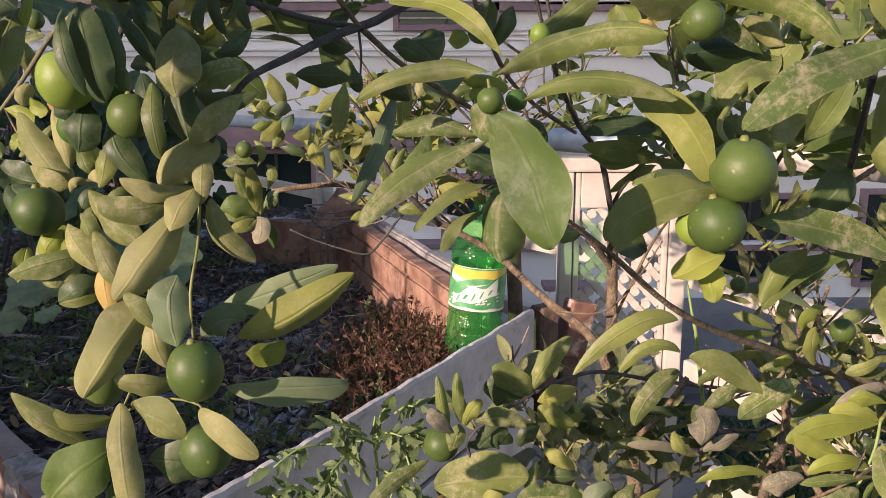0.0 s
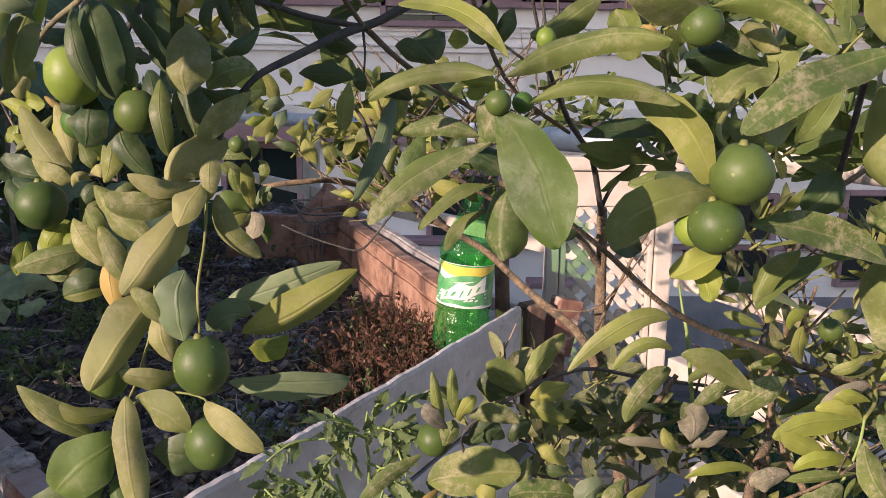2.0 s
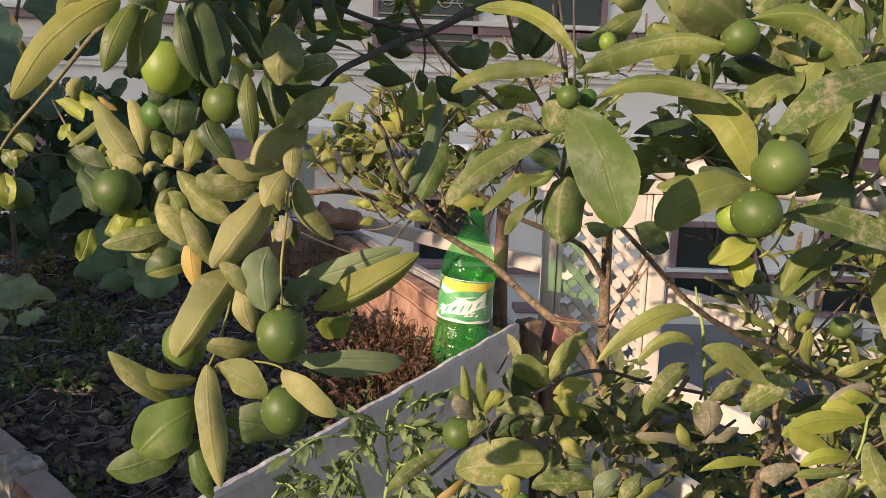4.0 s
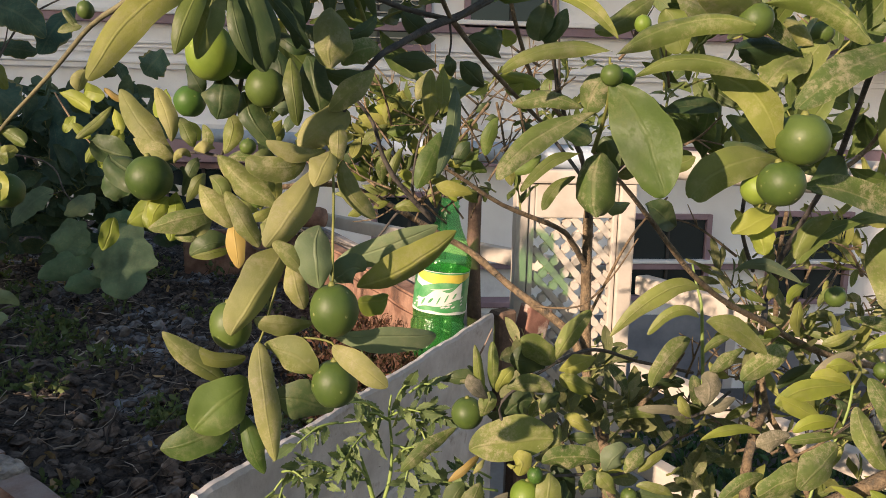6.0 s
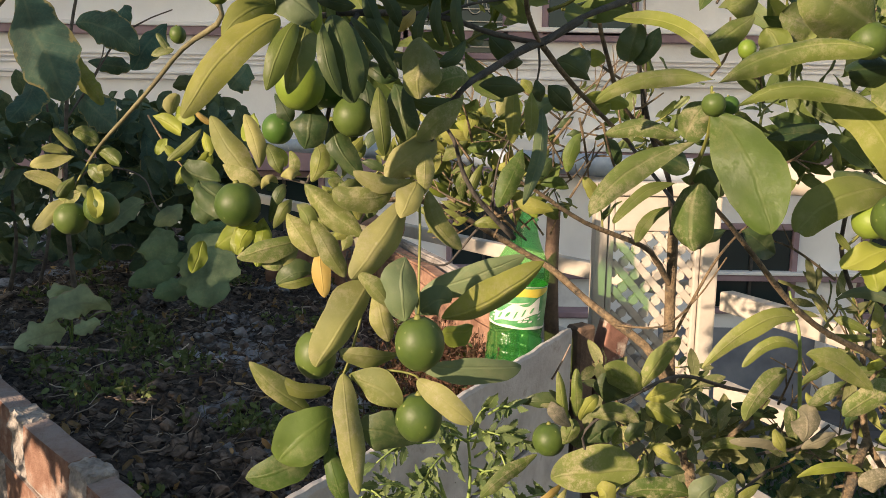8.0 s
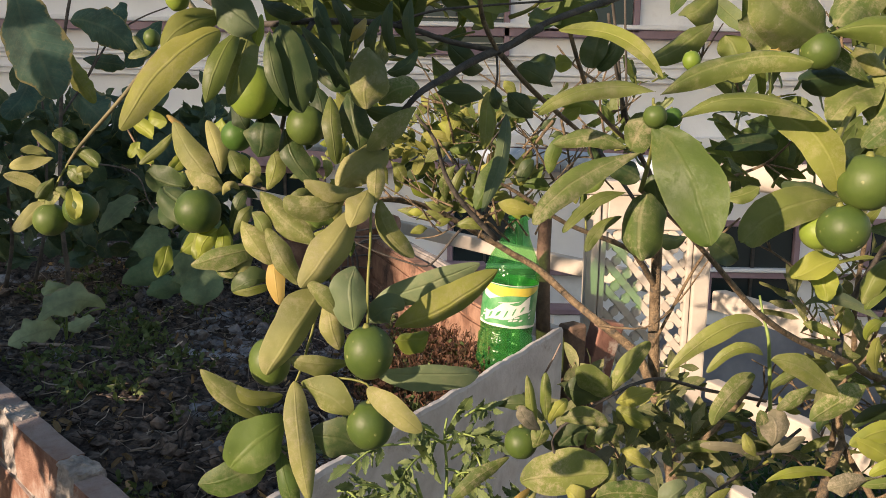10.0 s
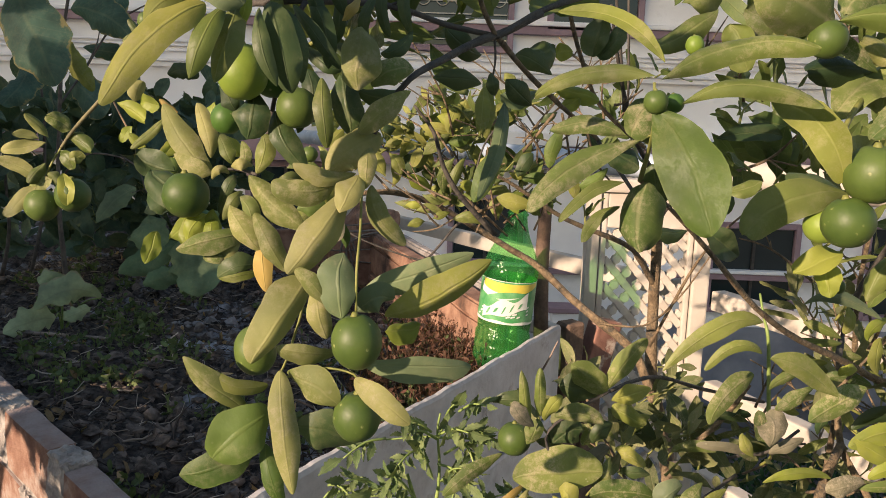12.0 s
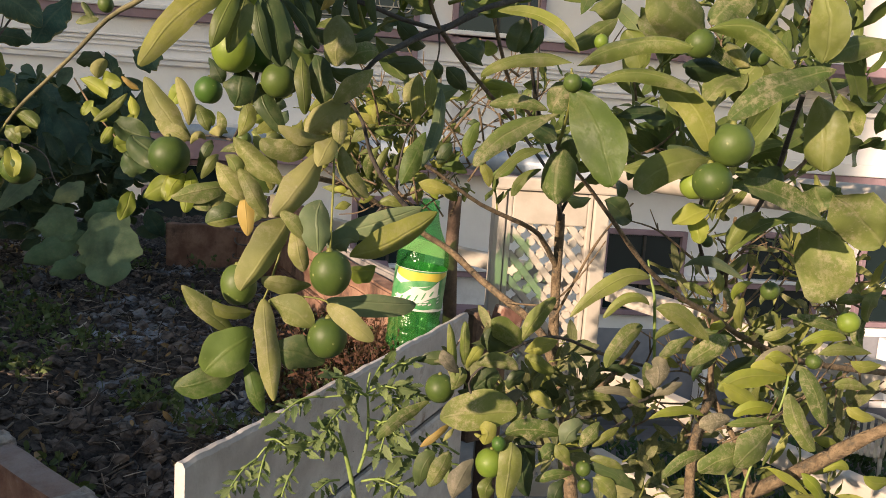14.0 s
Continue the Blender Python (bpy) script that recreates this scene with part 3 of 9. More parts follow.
    # low stepped parapets with mauve copings in front of the house
    for x0, x1, y0, z1 in ((1.2, 1.72, 8.3, -0.80), (-1.2, 0.4, 8.4, -0.35)):
        wbox("parapet", x0, x1, y0, y0 + 0.2, GROUND, z1, "house_wall", 0.01)
        wbox("parapet_coping", x0 - 0.05, x1 + 0.05, y0 - 0.04, y0 + 0.24, z1, z1 + 0.07, "house_trim", 0.012, "mauve coping")
    # low porch with pale pillars; a flat dark-coloured sheet stands for its shade
    wbox("porch_back", 2.75, 12.0, Y - 0.02, Y - 0.004, GROUND, -1.22, "porch_shade", label="dark flat sheet painted as the shade of a porch")
    for x in (4.75, 5.9, 7.4):
        wbox("porch_pillar", x, x + 0.16, Y - 0.3, Y - 0.03, GROUND, -1.22, "house_wall", 0.01)
    wbox("porch_step", 2.75, 12.0, Y - 0.9, Y - 0.31, GROUND, GROUND + 0.16, "paving", 0.01)
    wbox("porch_step", 2.75, 12.0, Y - 1.4, Y - 0.91, GROUND, GROUND + 0.08, "paving", 0.01)
    # roof slab
    wbox("roof", -9.3, 16.3, Y - 0.5, Y + 6.3, 4.6, 4.8, "house_wall", 0.02)
    return h


house()


# out-of-view block, added so that its shadow covers the house front
def add_shade_block():
    n = thing("shade_block", "unseen plain block added to shade the house across the way", "house", (-22.1, -11.45, GROUND))
    hang(new("wall", finish(box_bm((5.2, 10.7, 17.9), (-22.1, -11.45, GROUND + 8.95)), "wall", "plain_wall")), n)
    hang(new("roof", finish(box_bm((5.4, 10.9, 0.2), (-22.1, -11.45, GROUND + 18.0), 0, 0.03), "roof", "plain_wall")), n)


add_shade_block()


def lawn():
    rng = random.Random(5)
    bm = bmesh.new()
    uvl = bm.loops.layers.uv.new("UVMap")
    for k in range(11000):
        x, y = rng.uniform(0.9, 6.2), rng.uniform(2.6, 7.9)
        hgt = 0.10 + 0.28 * max(0, noise.noise(Vector((x * 1.3, y * 1.3, 0))) + 0.4)
        p = Vector((x, y, GROUND + 0.01 + hgt * rng.random()))
        d = (rnd_unit(rng) + Vector((0, 0, 0.9))).normalized()
        m, _ = leaf_frame(p, p + d * 0.1, rng.uniform(-90, 90))
        leaf_grid(bm, uvl, m, rng.uniform(0.07, 0.16), 0.05, 0.2, 0.05, 2, 2)
    ob = new("ground_cover", finish(bm, "ground_cover", "lawn", True))
    tagged(ob, "dark green low hedge planting on the ground", "hedge", kind="stuff")


lawn()

# ---- planter bed ----
S_NEAR, S_FAR = Vector((-0.290, 0.835, 0)), Vector((0.207, 1.711, 0))
SLAB_TOP, SLAB_T = 0.787, 0.016


def soil_lift(x, y):
    v = Vector((x * 5, y * 5, 0.3))
    h = 0.022 * noise.noise(v) + 0.013 * noise.noise(v * 3.1) + 0.017 * noise.noise(v * 8) + 0.013 * noise.noise(v * 19)
    h += 0.055 * math.exp(-((x - 0.05) ** 2 + (y - 1.75) ** 2) / 0.10)
    return h - 0.015 * max(0, 1.5 - y)


SOIL = 0.615
bm = bmesh.new()
N1, N2 = 280, 320
for j in range(N2 + 1):
    for i in range(N1 + 1):
        y = 0.62 + 4.0 * (j / N2) ** 1.5
        x = -3.4 + 3.62 * (1 - (1 - i / N1) ** 1.6)
        bm.verts.new((x, y, SOIL + soil_lift(x, y)))
bm.verts.ensure_lookup_table()


def right_of_slab(x, y):
    d = (S_FAR - S_NEAR).normalized()
    return (x - S_NEAR.x) * d.y - (y - S_NEAR.y) * d.x


for j in range(N2):
    for i in range(N1):
        q = [bm.verts[j * (N1 + 1) + i], bm.verts[j * (N1 + 1) + i + 1], bm.verts[(j + 1) * (N1 + 1) + i + 1], bm.verts[(j + 1) * (N1 + 1) + i]]
        c = sum((v.co for v in q), Vector()) / 4
        if right_of_slab(c.x, c.y) < -0.012 and c.x + 0.30 * (c.y - 1.8) < 0.12 and (c.x + 0.70) * 0.72 + (c.y - 1.20) * 0.69 > 0.012:
            bm.faces.new(q)
bmesh.ops.delete(bm, geom=[v for v in bm.verts if not v.link_faces], context='VERTS')
# the sides of the bed go down to the terrace
rim = bmesh.ops.extrude_edge_only(bm, edges=[e for e in bm.edges if len(e.link_faces) == 1])["geom"]
for v in rim:
    if isinstance(v, bmesh.types.BMVert):
        v.co.z = 0.004
tagged(new("soil", finish(bm, "soil", "soil", True)), "dark crumbly soil of the raised planter bed", "soil", kind="structure")


def soil_debris():
    rng = random.Random(11)

    def spot(near=1.0):
        while True:
            y = 0.85 + 2.6 * rng.random() ** 1.5
            x = rng.uniform(-1.7, 0.1)
            if right_of_slab(x, y) < -0.02 and x + 0.30 * (y - 1.8) < 0.05 and (x + 0.70) * 0.72 + (y - 1.20) * 0.69 > 0.05:
                return x, y, SOIL + soil_lift(x, y)
    # clods
    ball = bmesh.new()
    bmesh.ops.create_icosphere(ball, subdivisions=1, radius=1.0)
    unit_v = [v.co.copy() for v in ball.verts]
    unit_f = [[v.index for v in f.verts] for f in ball.faces]
    ball.free()
    verts, faces = [], []
    for k in range(5200):
        x, y, z = spot()
        r = rng.uniform(0.003, 0.011) * (1 if rng.random() < 0.85 else 2.0)
        s = len(verts)
        for u in unit_v:
            c = u * r
            c += noise.noise_vector(c * 110 + Vector((k * 0.7, 0, 0))) * r * 0.9
            verts.append((x + c.x, y + c.y, z + r * 0.2 + c.z * 0.75))
        faces += [[i + s for i in f] for f in unit_f]
    me = bpy.data.meshes.new("soil_clods")
    me.from_pydata(verts, [], faces)
    me.materials.append(MAT["clod"])
    tagged(new("soil_clods", me), "dark crumbs and clods of soil on the bed", "soil", kind="stuff")
    # dry stems and roots
    bm = bmesh.new()
    for k in range(3000):
        x, y, z = spot()
        a = rng.uniform(0, 6.28)
        ln = rng.uniform(0.015, 0.085)
        w = rng.uniform(0.0005, 0.0012) * (1 if rng.random() < 0.85 else 2.2)
        p = Vector((x, y, z + rng.uniform(0.002, 0.012)))
        pts = []
        d = Vector((math.cos(a), math.sin(a), rng.uniform(-0.1, 0.35)))
        for s in range(4):
            pts.append(p.copy())
            p = p + d * ln / 3
            d = (d + rnd_unit(rng) * 0.55).normalized()
            if p.z < SOIL + soil_lift(p.x, p.y) + 0.001:
                p.z = SOIL + soil_lift(p.x, p.y) + 0.002
        rows = []
        for s, q in enumerate(pts):
            dd = (pts[min(s + 1, 3)] - pts[max(s - 1, 0)]).normalized()
            sx = dd.cross(Vector((0, 0, 1))).normalized()
            rows.append([bm.verts.new(q + sx * w), bm.verts.new(q - sx * w), bm.verts.new(q + Vector((0, 0, w * 1.6)))])
        for r0, r1 in zip(rows, rows[1:]):
            for i in range(3):
                bm.faces.new((r0[i], r0[(i + 1) % 3], r1[(i + 1) % 3], r1[i]))
    tagged(new("dry_stems", finish(bm, "dry_stems", "root", True)), "tangle of dry stems and roots on the soil", "straw", kind="stuff")

    def scatter(name, mat, n, place, ln, wd, tall, label, cat, per=5):
        bm = bmesh.new()
        uvl = bm.loops.layers.uv.new("UVMap")
        for k in range(n):
            x, y, z = place()
            top = Vector((x + rng.uniform(-1, 1) * tall * 0.5, y + rng.uniform(-1, 1) * tall * 0.5, z + tall * rng.uniform(0.3, 1.0)))
            if tall > 0.03:
                foot, side = Vector((x, y, z - 0.004)), Vector((0.0009, 0.0004, 0))
                va = [bm.verts.new(p) for p in (foot - side, foot + side, top + side * 0.5, top - side * 0.5)]
                bm.faces.new(va)
            for q in range(per):
                s = rng.random()
                p = Vector((x, y, z)).lerp(top, s)
                d = (rnd_unit(rng) + Vector((0, 0, 0.3))).normalized()
                m, _ = leaf_frame(p, p + d, rng.uniform(-180, 180))
                l2 = ln * rng.uniform(0.6, 1.3)
                leaf_grid(bm, uvl, m, l2, wd * l2 / ln, 0.2, 0.1, 3, 2, 0.7)
        ob = new(name, finish(bm, name, mat, True))
        return tagged(ob, label, cat, kind="stuff")

    def clumped():
        while True:
            x, y, z = spot()
            if noise.noise(Vector((x * 4.5, y * 4.5, 2.2))) > 0.2 and y > 1.0:
                return x, y, z

    def red_patch():
        while True:
            x, y, z = spot()
            if (x + 0.10) ** 2 / 0.028 + (y - 1.70) ** 2 / 0.16 < rng.random() * 1.1:
                return x, y, z

    def front_of_red():
        while True:
            x, y, z = spot()
            if (x + 0.14) ** 2 / 0.02 + (y - 1.62) ** 2 / 0.10 < 1:
                return x, y, z
    scatter("weeds", "weed", 900, clumped, 0.018, 0.011, 0.05, "low green weeds creeping over the bed", "weeds", 5)
    scatter("dried_weeds", "dry_weed", 520, red_patch, 0.015, 0.0075, 0.10, "reddish brown dried weeds beside the bottle", "weeds", 7)
    scatter("green_sprigs", "weed", 70, front_of_red, 0.014, 0.008, 0.07, "small green sprigs among the dried weeds", "weeds", 6)
    scatter("dead_leaves", "dead_leaf", 620, spot, 0.026, 0.012, 0.014, "curled brown dead leaves on the soil", "leaves", 1)


soil_debris()


def planter_slab():
    d = (S_FAR - S_NEAR)
    L = d.length
    d.normalize()
    mid = (S_NEAR + S_FAR) / 2
    th = thing("planter_slab", "thin off-white cast slab edging the planter bed", "slab", (mid.x, mid.y, 0))
    turn = math.degrees(math.atan2(d.y, d.x))

    def board(z0, z1, shift, name, mat, wob, t):
        bm = bmesh.new()
        n = 130
        chips = [noise.noise(Vector((i * 0.11, z1 * 7, 0))) + 0.8 * min(0.0, noise.noise(Vector((i * 0.37, 4.0, z1)))) for i in range(n + 1)]
        loops = []
        for i in range(n + 1):
            x = (i / n - 0.5) * L
            top = z1 + chips[i] * wob + 0.0012 * math.sin(i * 0.17)
            sec = [(-t / 2, z0), (t / 2, z0), (t / 2 + chips[i - 1] * wob * 0.3, (z0 + z1) / 2), (t / 2, top - 0.005 - abs(chips[(i * 7) % n]) * wob), (t / 2 - 0.004, top), (-t / 2 + 0.004, top + chips[i // 2] * wob * 0.5), (-t / 2, top - 0.004)]
            loops.append([bm.verts.new((x, -a + shift, b_)) for a, b_ in sec])
        for a, b_ in zip(loops, loops[1:]):
            for i in range(len(a)):
                bm.faces.new((a[i], b_[i], b_[(i + 1) % len(a)], a[(i + 1) % len(a)]))
        bm.faces.new(loops[0])
        bm.faces.new(loops[-1][::-1])
        bmesh.ops.recalc_face_normals(bm, faces=bm.faces[:])
        bmesh.ops.transform(bm, matrix=pose(mid.x, mid.y, 0, 0, 0, turn), verts=bm.verts)
        return hang(new(name, finish(bm, name, mat)), th)
    board(0.590, SLAB_TOP, 0.0, "upper_slab", "slab_white", 0.0042, SLAB_T)
    board(0.0, 0.578, -0.003, "lower_slab", "slab_white", 0.002, SLAB_T)


planter_slab()


def brick_wall():
    """Low wall one brick thick, the bricks on edge with lumpy mortar between them."""
    a, b_ = Vector((-1.80, 2.407, 0)), Vector((-0.40, 0.926, 0))
    d = (b_ - a).normalized()
    nrm = Vector((-d.y, d.x, 0))
    L = (b_ - a).length
    turn = math.degrees(math.atan2(d.y, d.x))
    W, TOP = 0.046, 0.685
    a, b_ = a - nrm * W / 2, b_ - nrm * W / 2
    mid = (a + b_) / 2
    th = thing("brick_wall", "low weathered brick wall with crumbling pale mortar joints", "wall", (mid.x, mid.y, 0))
    core = box_bm((L, W - 0.012, TOP - 0.016), (mid.x, mid.y, (TOP - 0.016) / 2), turn)
    hang(new("mortar_core", finish(core, "mortar_core", "mortar")), th)
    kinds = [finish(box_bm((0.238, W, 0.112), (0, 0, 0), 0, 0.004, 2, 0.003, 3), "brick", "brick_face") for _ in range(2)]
    rng = random.Random(9)
    for c in range(6):
        z = TOP - 0.056 - c * 0.126
        if z < -0.02:
            break
        s = (0.16 if c % 2 else 0.0) + 0.255
        while s < L - 0.02:
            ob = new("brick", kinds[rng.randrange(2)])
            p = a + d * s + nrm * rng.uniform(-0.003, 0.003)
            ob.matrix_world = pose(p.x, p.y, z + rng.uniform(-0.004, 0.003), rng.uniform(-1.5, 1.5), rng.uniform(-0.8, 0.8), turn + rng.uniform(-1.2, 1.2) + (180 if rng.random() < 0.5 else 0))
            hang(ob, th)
            if c < 2:
                m = pose(*(a + d * (s + 0.16)).xy, z + 0.003, 0, 0, turn)
                jb = box_bm((0.075 + 0.02 * rng.random(), W + 0.002, 0.116), (0, 0, 0), 0, 0.004, 1, 0.0, 7, m)
                for v in jb.verts:
                    v.co += noise.noise_vector(v.co * 45) * 0.007 + noise.noise_vector(v.co * 150) * 0.006
                hang(new("mortar_joint", finish(jb, "mortar_joint", "mortar")), th)
            s += 0.32


# ---- timber edging ----
def timber():
    th = thing("timber_edging", "weathered reddish brown timber boards edging the bed", "plank", (-0.13, 2.35, 0.4))
    a, b_ = Vector((0.060, 1.735, 0)), Vector((-0.36, 3.02, 0))
    d = (b_ - a).normalized()
    L = (b_ - a).length
    mid = (a + b_) / 2
    turn = math.degrees(math.atan2(d.y, d.x))
    for name, z0, z1, off, t, wood in (("plank", 0.776, 0.822, 0.004, 0.05, "board_wood"), ("plank", 0.672, 0.774, -0.006, 0.06, "board_wood"), ("plank", 0.45, 0.668, 0.004, 0.06, "board_wood"), ("back_plank", 0.45, 0.835, -0.052, 0.03, "grey_wood")):
        m = pose(mid.x - off * d.y, mid.y + off * d.x, (z0 + z1) / 2, 0, 0, turn)
        bm = bmesh.new()
        bmesh.ops.create_cube(bm, size=1.0)
        bmesh.ops.subdivide_edges(bm, edges=[e for e in bm.edges if abs((e.verts[0].co - e.verts[1].co).x) > 0.5], cuts=22)
        bmesh.ops.scale(bm, vec=(L, t, z1 - z0), verts=bm.verts)
        bmesh.ops.bevel(bm, geom=[e for e in bm.edges if e.calc_face_angle(0) > 0.5], offset=0.006, segments=2, affect='EDGES')
        for v in bm.verts:
            v.co += noise.noise_vector(Vector((v.co.x * 6, v.co.y * 20, v.co.z * 20 + z0 * 9))) * 0.004
        bmesh.ops.transform(bm, matrix=m, verts=bm.verts)
        hang(new(name, finish(bm, name, wood)), th)
    # board across the far end of the bed
    bm = box_bm((0.34, 0.05, 0.36), (-0.60, 2.98, 0.62), 174, 0.008, 2, 0.006, 5)
    hang(new("cross_plank", finish(bm, "cross_plank", "board_wood")), th)
    # stump at the far corner, with the stub of a limb
    cp = thing("timber_corner_post", "thick worn reddish brown stump bound with wire", "stump", (-0.37, 2.92, 0.48))
    bm = bmesh.new()
    bmesh.ops.create_uvsphere(bm, u_segments=32, v_segments=24, radius=1.0)
    for v in bm.verts:
        d = v.co.copy()
        bulge = 1 + 0.16 * noise.noise(d * 1.6 + Vector((3, 1, 0))) + 0.06 * noise.noise(d * 5)
        k = 1.0 if d.z < 0 else 1.0 - 0.25 * d.z
        v.co = Vector((-0.37 + d.x * 0.135 * bulge * k, 2.93 + d.y * 0.10 * bulge * k, 0.68 + d.z * 0.235 * bulge))
    hang(new("post", finish(bm, "post", "board_wood", True)), cp)
    bm = tube_bm([(-0.36, 2.92, 0.84), (-0.30, 2.89, 0.862), (-0.235, 2.86, 0.866)], 0.055, 0.036, 14, 0.18)
    hang(new("limb_stub", finish(bm, "limb_stub", "board_wood", True)), cp)
    rng = random.Random(4)
    for k in range(4):
        z = 0.70 + 0.05 * k
        ring = [(-0.37 + 0.140 * math.cos(q * math.pi / 5) + rng.uniform(-0.006, 0.006), 2.93 + 0.108 * math.sin(q * math.pi / 5), z + rng.uniform(-0.012, 0.012)) for q in range(11)]
        hang(new("wire_loop", finish(tube_bm(ring, 0.003, 0.003, 5), "wire_loop", "wire", True)), cp)
    for pts in (
        [(-0.477, 2.800, 0.868), (-0.447, 2.800, 0.834), (-0.375, 2.800, 0.827), (-0.312, 2.800, 0.834), (-0.250, 2.800, 0.829)],
        [(-0.395, 2.790, 0.789), (-0.353, 2.790, 0.814), (-0.301, 2.790, 0.826), (-0.244, 2.790, 0.828)],
        [(-0.467, 2.800, 0.852), (-0.448, 2.800, 0.816), (-0.412, 2.800, 0.789), (-0.397, 2.800, 0.793)],
        [(-0.426, 2.800, 0.784), (-0.436, 2.800, 0.726), (-0.433, 2.800, 0.683), (-0.422, 2.800, 0.642)],
        [(-0.405, 2.800, 0.800), (-0.394, 2.800, 0.736), (-0.385, 2.800, 0.688), (-0.372, 2.800, 0.642)],
        [(-0.412, 2.795, 0.794), (-0.409, 2.795, 0.716), (-0.402, 2.795, 0.648)],
        [(-0.392, 2.800, 0.796), (-0.375, 2.800, 0.736), (-0.380, 2.800, 0.651)],
    ):
        hang(new("wire_strand", finish(tube_bm(pts, 0.0042, 0.0042, 5), "wire_strand", "wire", True)), cp)
    # upright stake beside the bottle
    st = thing("wooden_stake", "dark rough wooden stake standing beside the bottle", "stake", (0.183, 1.80, 0.5))
    hang(new("shaft", finish(tube_bm([(0.186, 1.80, 0.45), (0.183, 1.80, 0.7), (0.176, 1.81, 0.9), (0.178, 1.81, 1.06)], 0.019, 0.016, 10, 0.12), "shaft", "stake_wood", True)), st)
    bk = thing("dark_wood_block", "dark weathered wooden block behind the slab end", "block", (0.245, 1.74, 0.6))
    hang(new("block", finish(box_bm((0.05, 0.05, 0.34), (0.243, 1.752, 0.615), 30, 0.006, 1, 0.004, 2), "block", "stake_wood")), bk)
    rb = thing("rusty_block", "red painted iron block with peeling rust", "block", (0.325, 1.80, 0.6))
    m = pose(0.322, 1.80, 0.715, 0, 16, 24)
    hang(new("body", finish(box_bm((0.066, 0.05, 0.135), (0, 0, 0), 0, 0.005, 2, 0.003, 2, m), "body", "rust_red")), rb)
    hang(new("foot", finish(box_bm((0.05, 0.045, 0.655), (0.304, 1.80, 0.3275), 24, 0.005, 1, 0.003, 2), "foot", "stake_wood")), rb)


timber()


# ---- bottle ----
def bottle():
    B = Vector((0.070, 1.665, 0.690))
    th = thing("plastic_bottle", "green plastic soda bottle with a worn label, in the soil", "bottle", B)
    th.rotation_euler = (radians(1), radians(4.5), 0)
    R = 0.0615

    def lathe(prof, n=40, ribs=0.0):
        bm = bmesh.new()
        rings = []
        for r, z in prof:
            rings.append([bm.verts.new((r * (1 + (ribs * math.cos(5 * 2 * math.pi * k / n) if z < 0.03 else 0)) * math.cos(2 * math.pi * k / n), r * math.sin(2 * math.pi * k / n), z)) for k in range(n)])
        for a, b_ in zip(rings, rings[1:]):
            for k in range(n):
                bm.faces.new((a[k], a[(k + 1) % n], b_[(k + 1) % n], b_[k]))
        return bm
    # ribbed foot, straight middle, long shoulder and screw neck
    outer = [(0.001, 0.012), (0.030, 0.002), (0.047, 0.006), (R, 0.03), (R, 0.045), (R * 0.945, 0.05), (R, 0.055), (R, 0.066), (R * 0.945, 0.071), (R, 0.076), (R, 0.088), (R * 0.94, 0.093), (R * 0.97, 0.118), (R * 0.97, 0.218), (R, 0.224), (R, 0.236),
             (R * 0.97, 0.247), (R * 0.89, 0.262), (R * 0.75, 0.280), (R * 0.61, 0.297), (R * 0.49, 0.314), (R * 0.41, 0.330), (R * 0.36, 0.345), (R * 0.34, 0.352), (R * 0.39, 0.354), (R * 0.39, 0.357), (R * 0.33, 0.359), (R * 0.33, 0.372)]
    inner = [(max(r - 0.0012, 0.0005), z + (0.001 if i == 0 else 0)) for i, (r, z) in enumerate(outer)][::-1]
    part("shell", lathe(outer + inner, 40, 0.04), "bottle_plastic", th, "clear green ribbed plastic", True)

    def wrap(name, mat, a0, a1, lo, hi, off, label="", n=18):
        """A patch of the label on the round of the bottle; lo and hi give its edges by the angle from 0 to 1."""
        bm = bmesh.new()
        rows = []
        for i in range(n + 1):
            s = i / n
            a = radians(a0 + (a1 - a0) * s)
            r = R * 0.972 + off
            rows.append([bm.verts.new((r * math.sin(a), -r * math.cos(a), z)) for z in (lo(s), hi(s))])
        for a, b_ in zip(rows, rows[1:]):
            bm.faces.new((a[0], b_[0], b_[1], a[1]))
        return part(name, bm, mat, label_ob or th, label, True)
    label_ob = None
    label_ob = wrap("label", "label_green", -179, 179, lambda s: 0.121, lambda s: 0.215, 0.0008, "worn green, white and yellow label", 48)
    wrap("white_crescent", "label_white", -70, 30, lambda s: 0.186 - 0.012 * math.sin(s * 3.14), lambda s: 0.206 - 0.004 * s, 0.0011)
    wrap("yellow_band", "label_yellow", -66, 66, lambda s: 0.207 - 0.022 * math.sin(s * 2.7 + 0.25) ** 0.8 + 0.004 * s, lambda s: 0.2135 - 0.003 * math.sin(s * 3.14), 0.0014)
    wrap("green_swoosh", "label_green", -48, 30, lambda s: 0.172 + 0.012 * s, lambda s: 0.180 + 0.012 * s + 0.006 * math.sin(s * 3.14), 0.0017)
    wrap("white_band", "label_white", -95, 95, lambda s: 0.121, lambda s: 0.1265 + 0.0015 * math.sin(s * 21), 0.0012)
    wrap("white_edge", "label_white", -95, 95, lambda s: 0.2140, lambda s: 0.2152, 0.0012)

    def stroke(name, a, z0, z1, w, lean, off=0.0021, mat="label_white"):
        """A slanted pale stroke of the printed mark."""
        bm = bmesh.new()
        rows = []
        r = R * 0.972 + off
        for k in range(7):
            t = k / 6
            fat = w * (0.75 + 0.25 * math.sin(t * 3.14))
            mid = radians(a + lean * t)
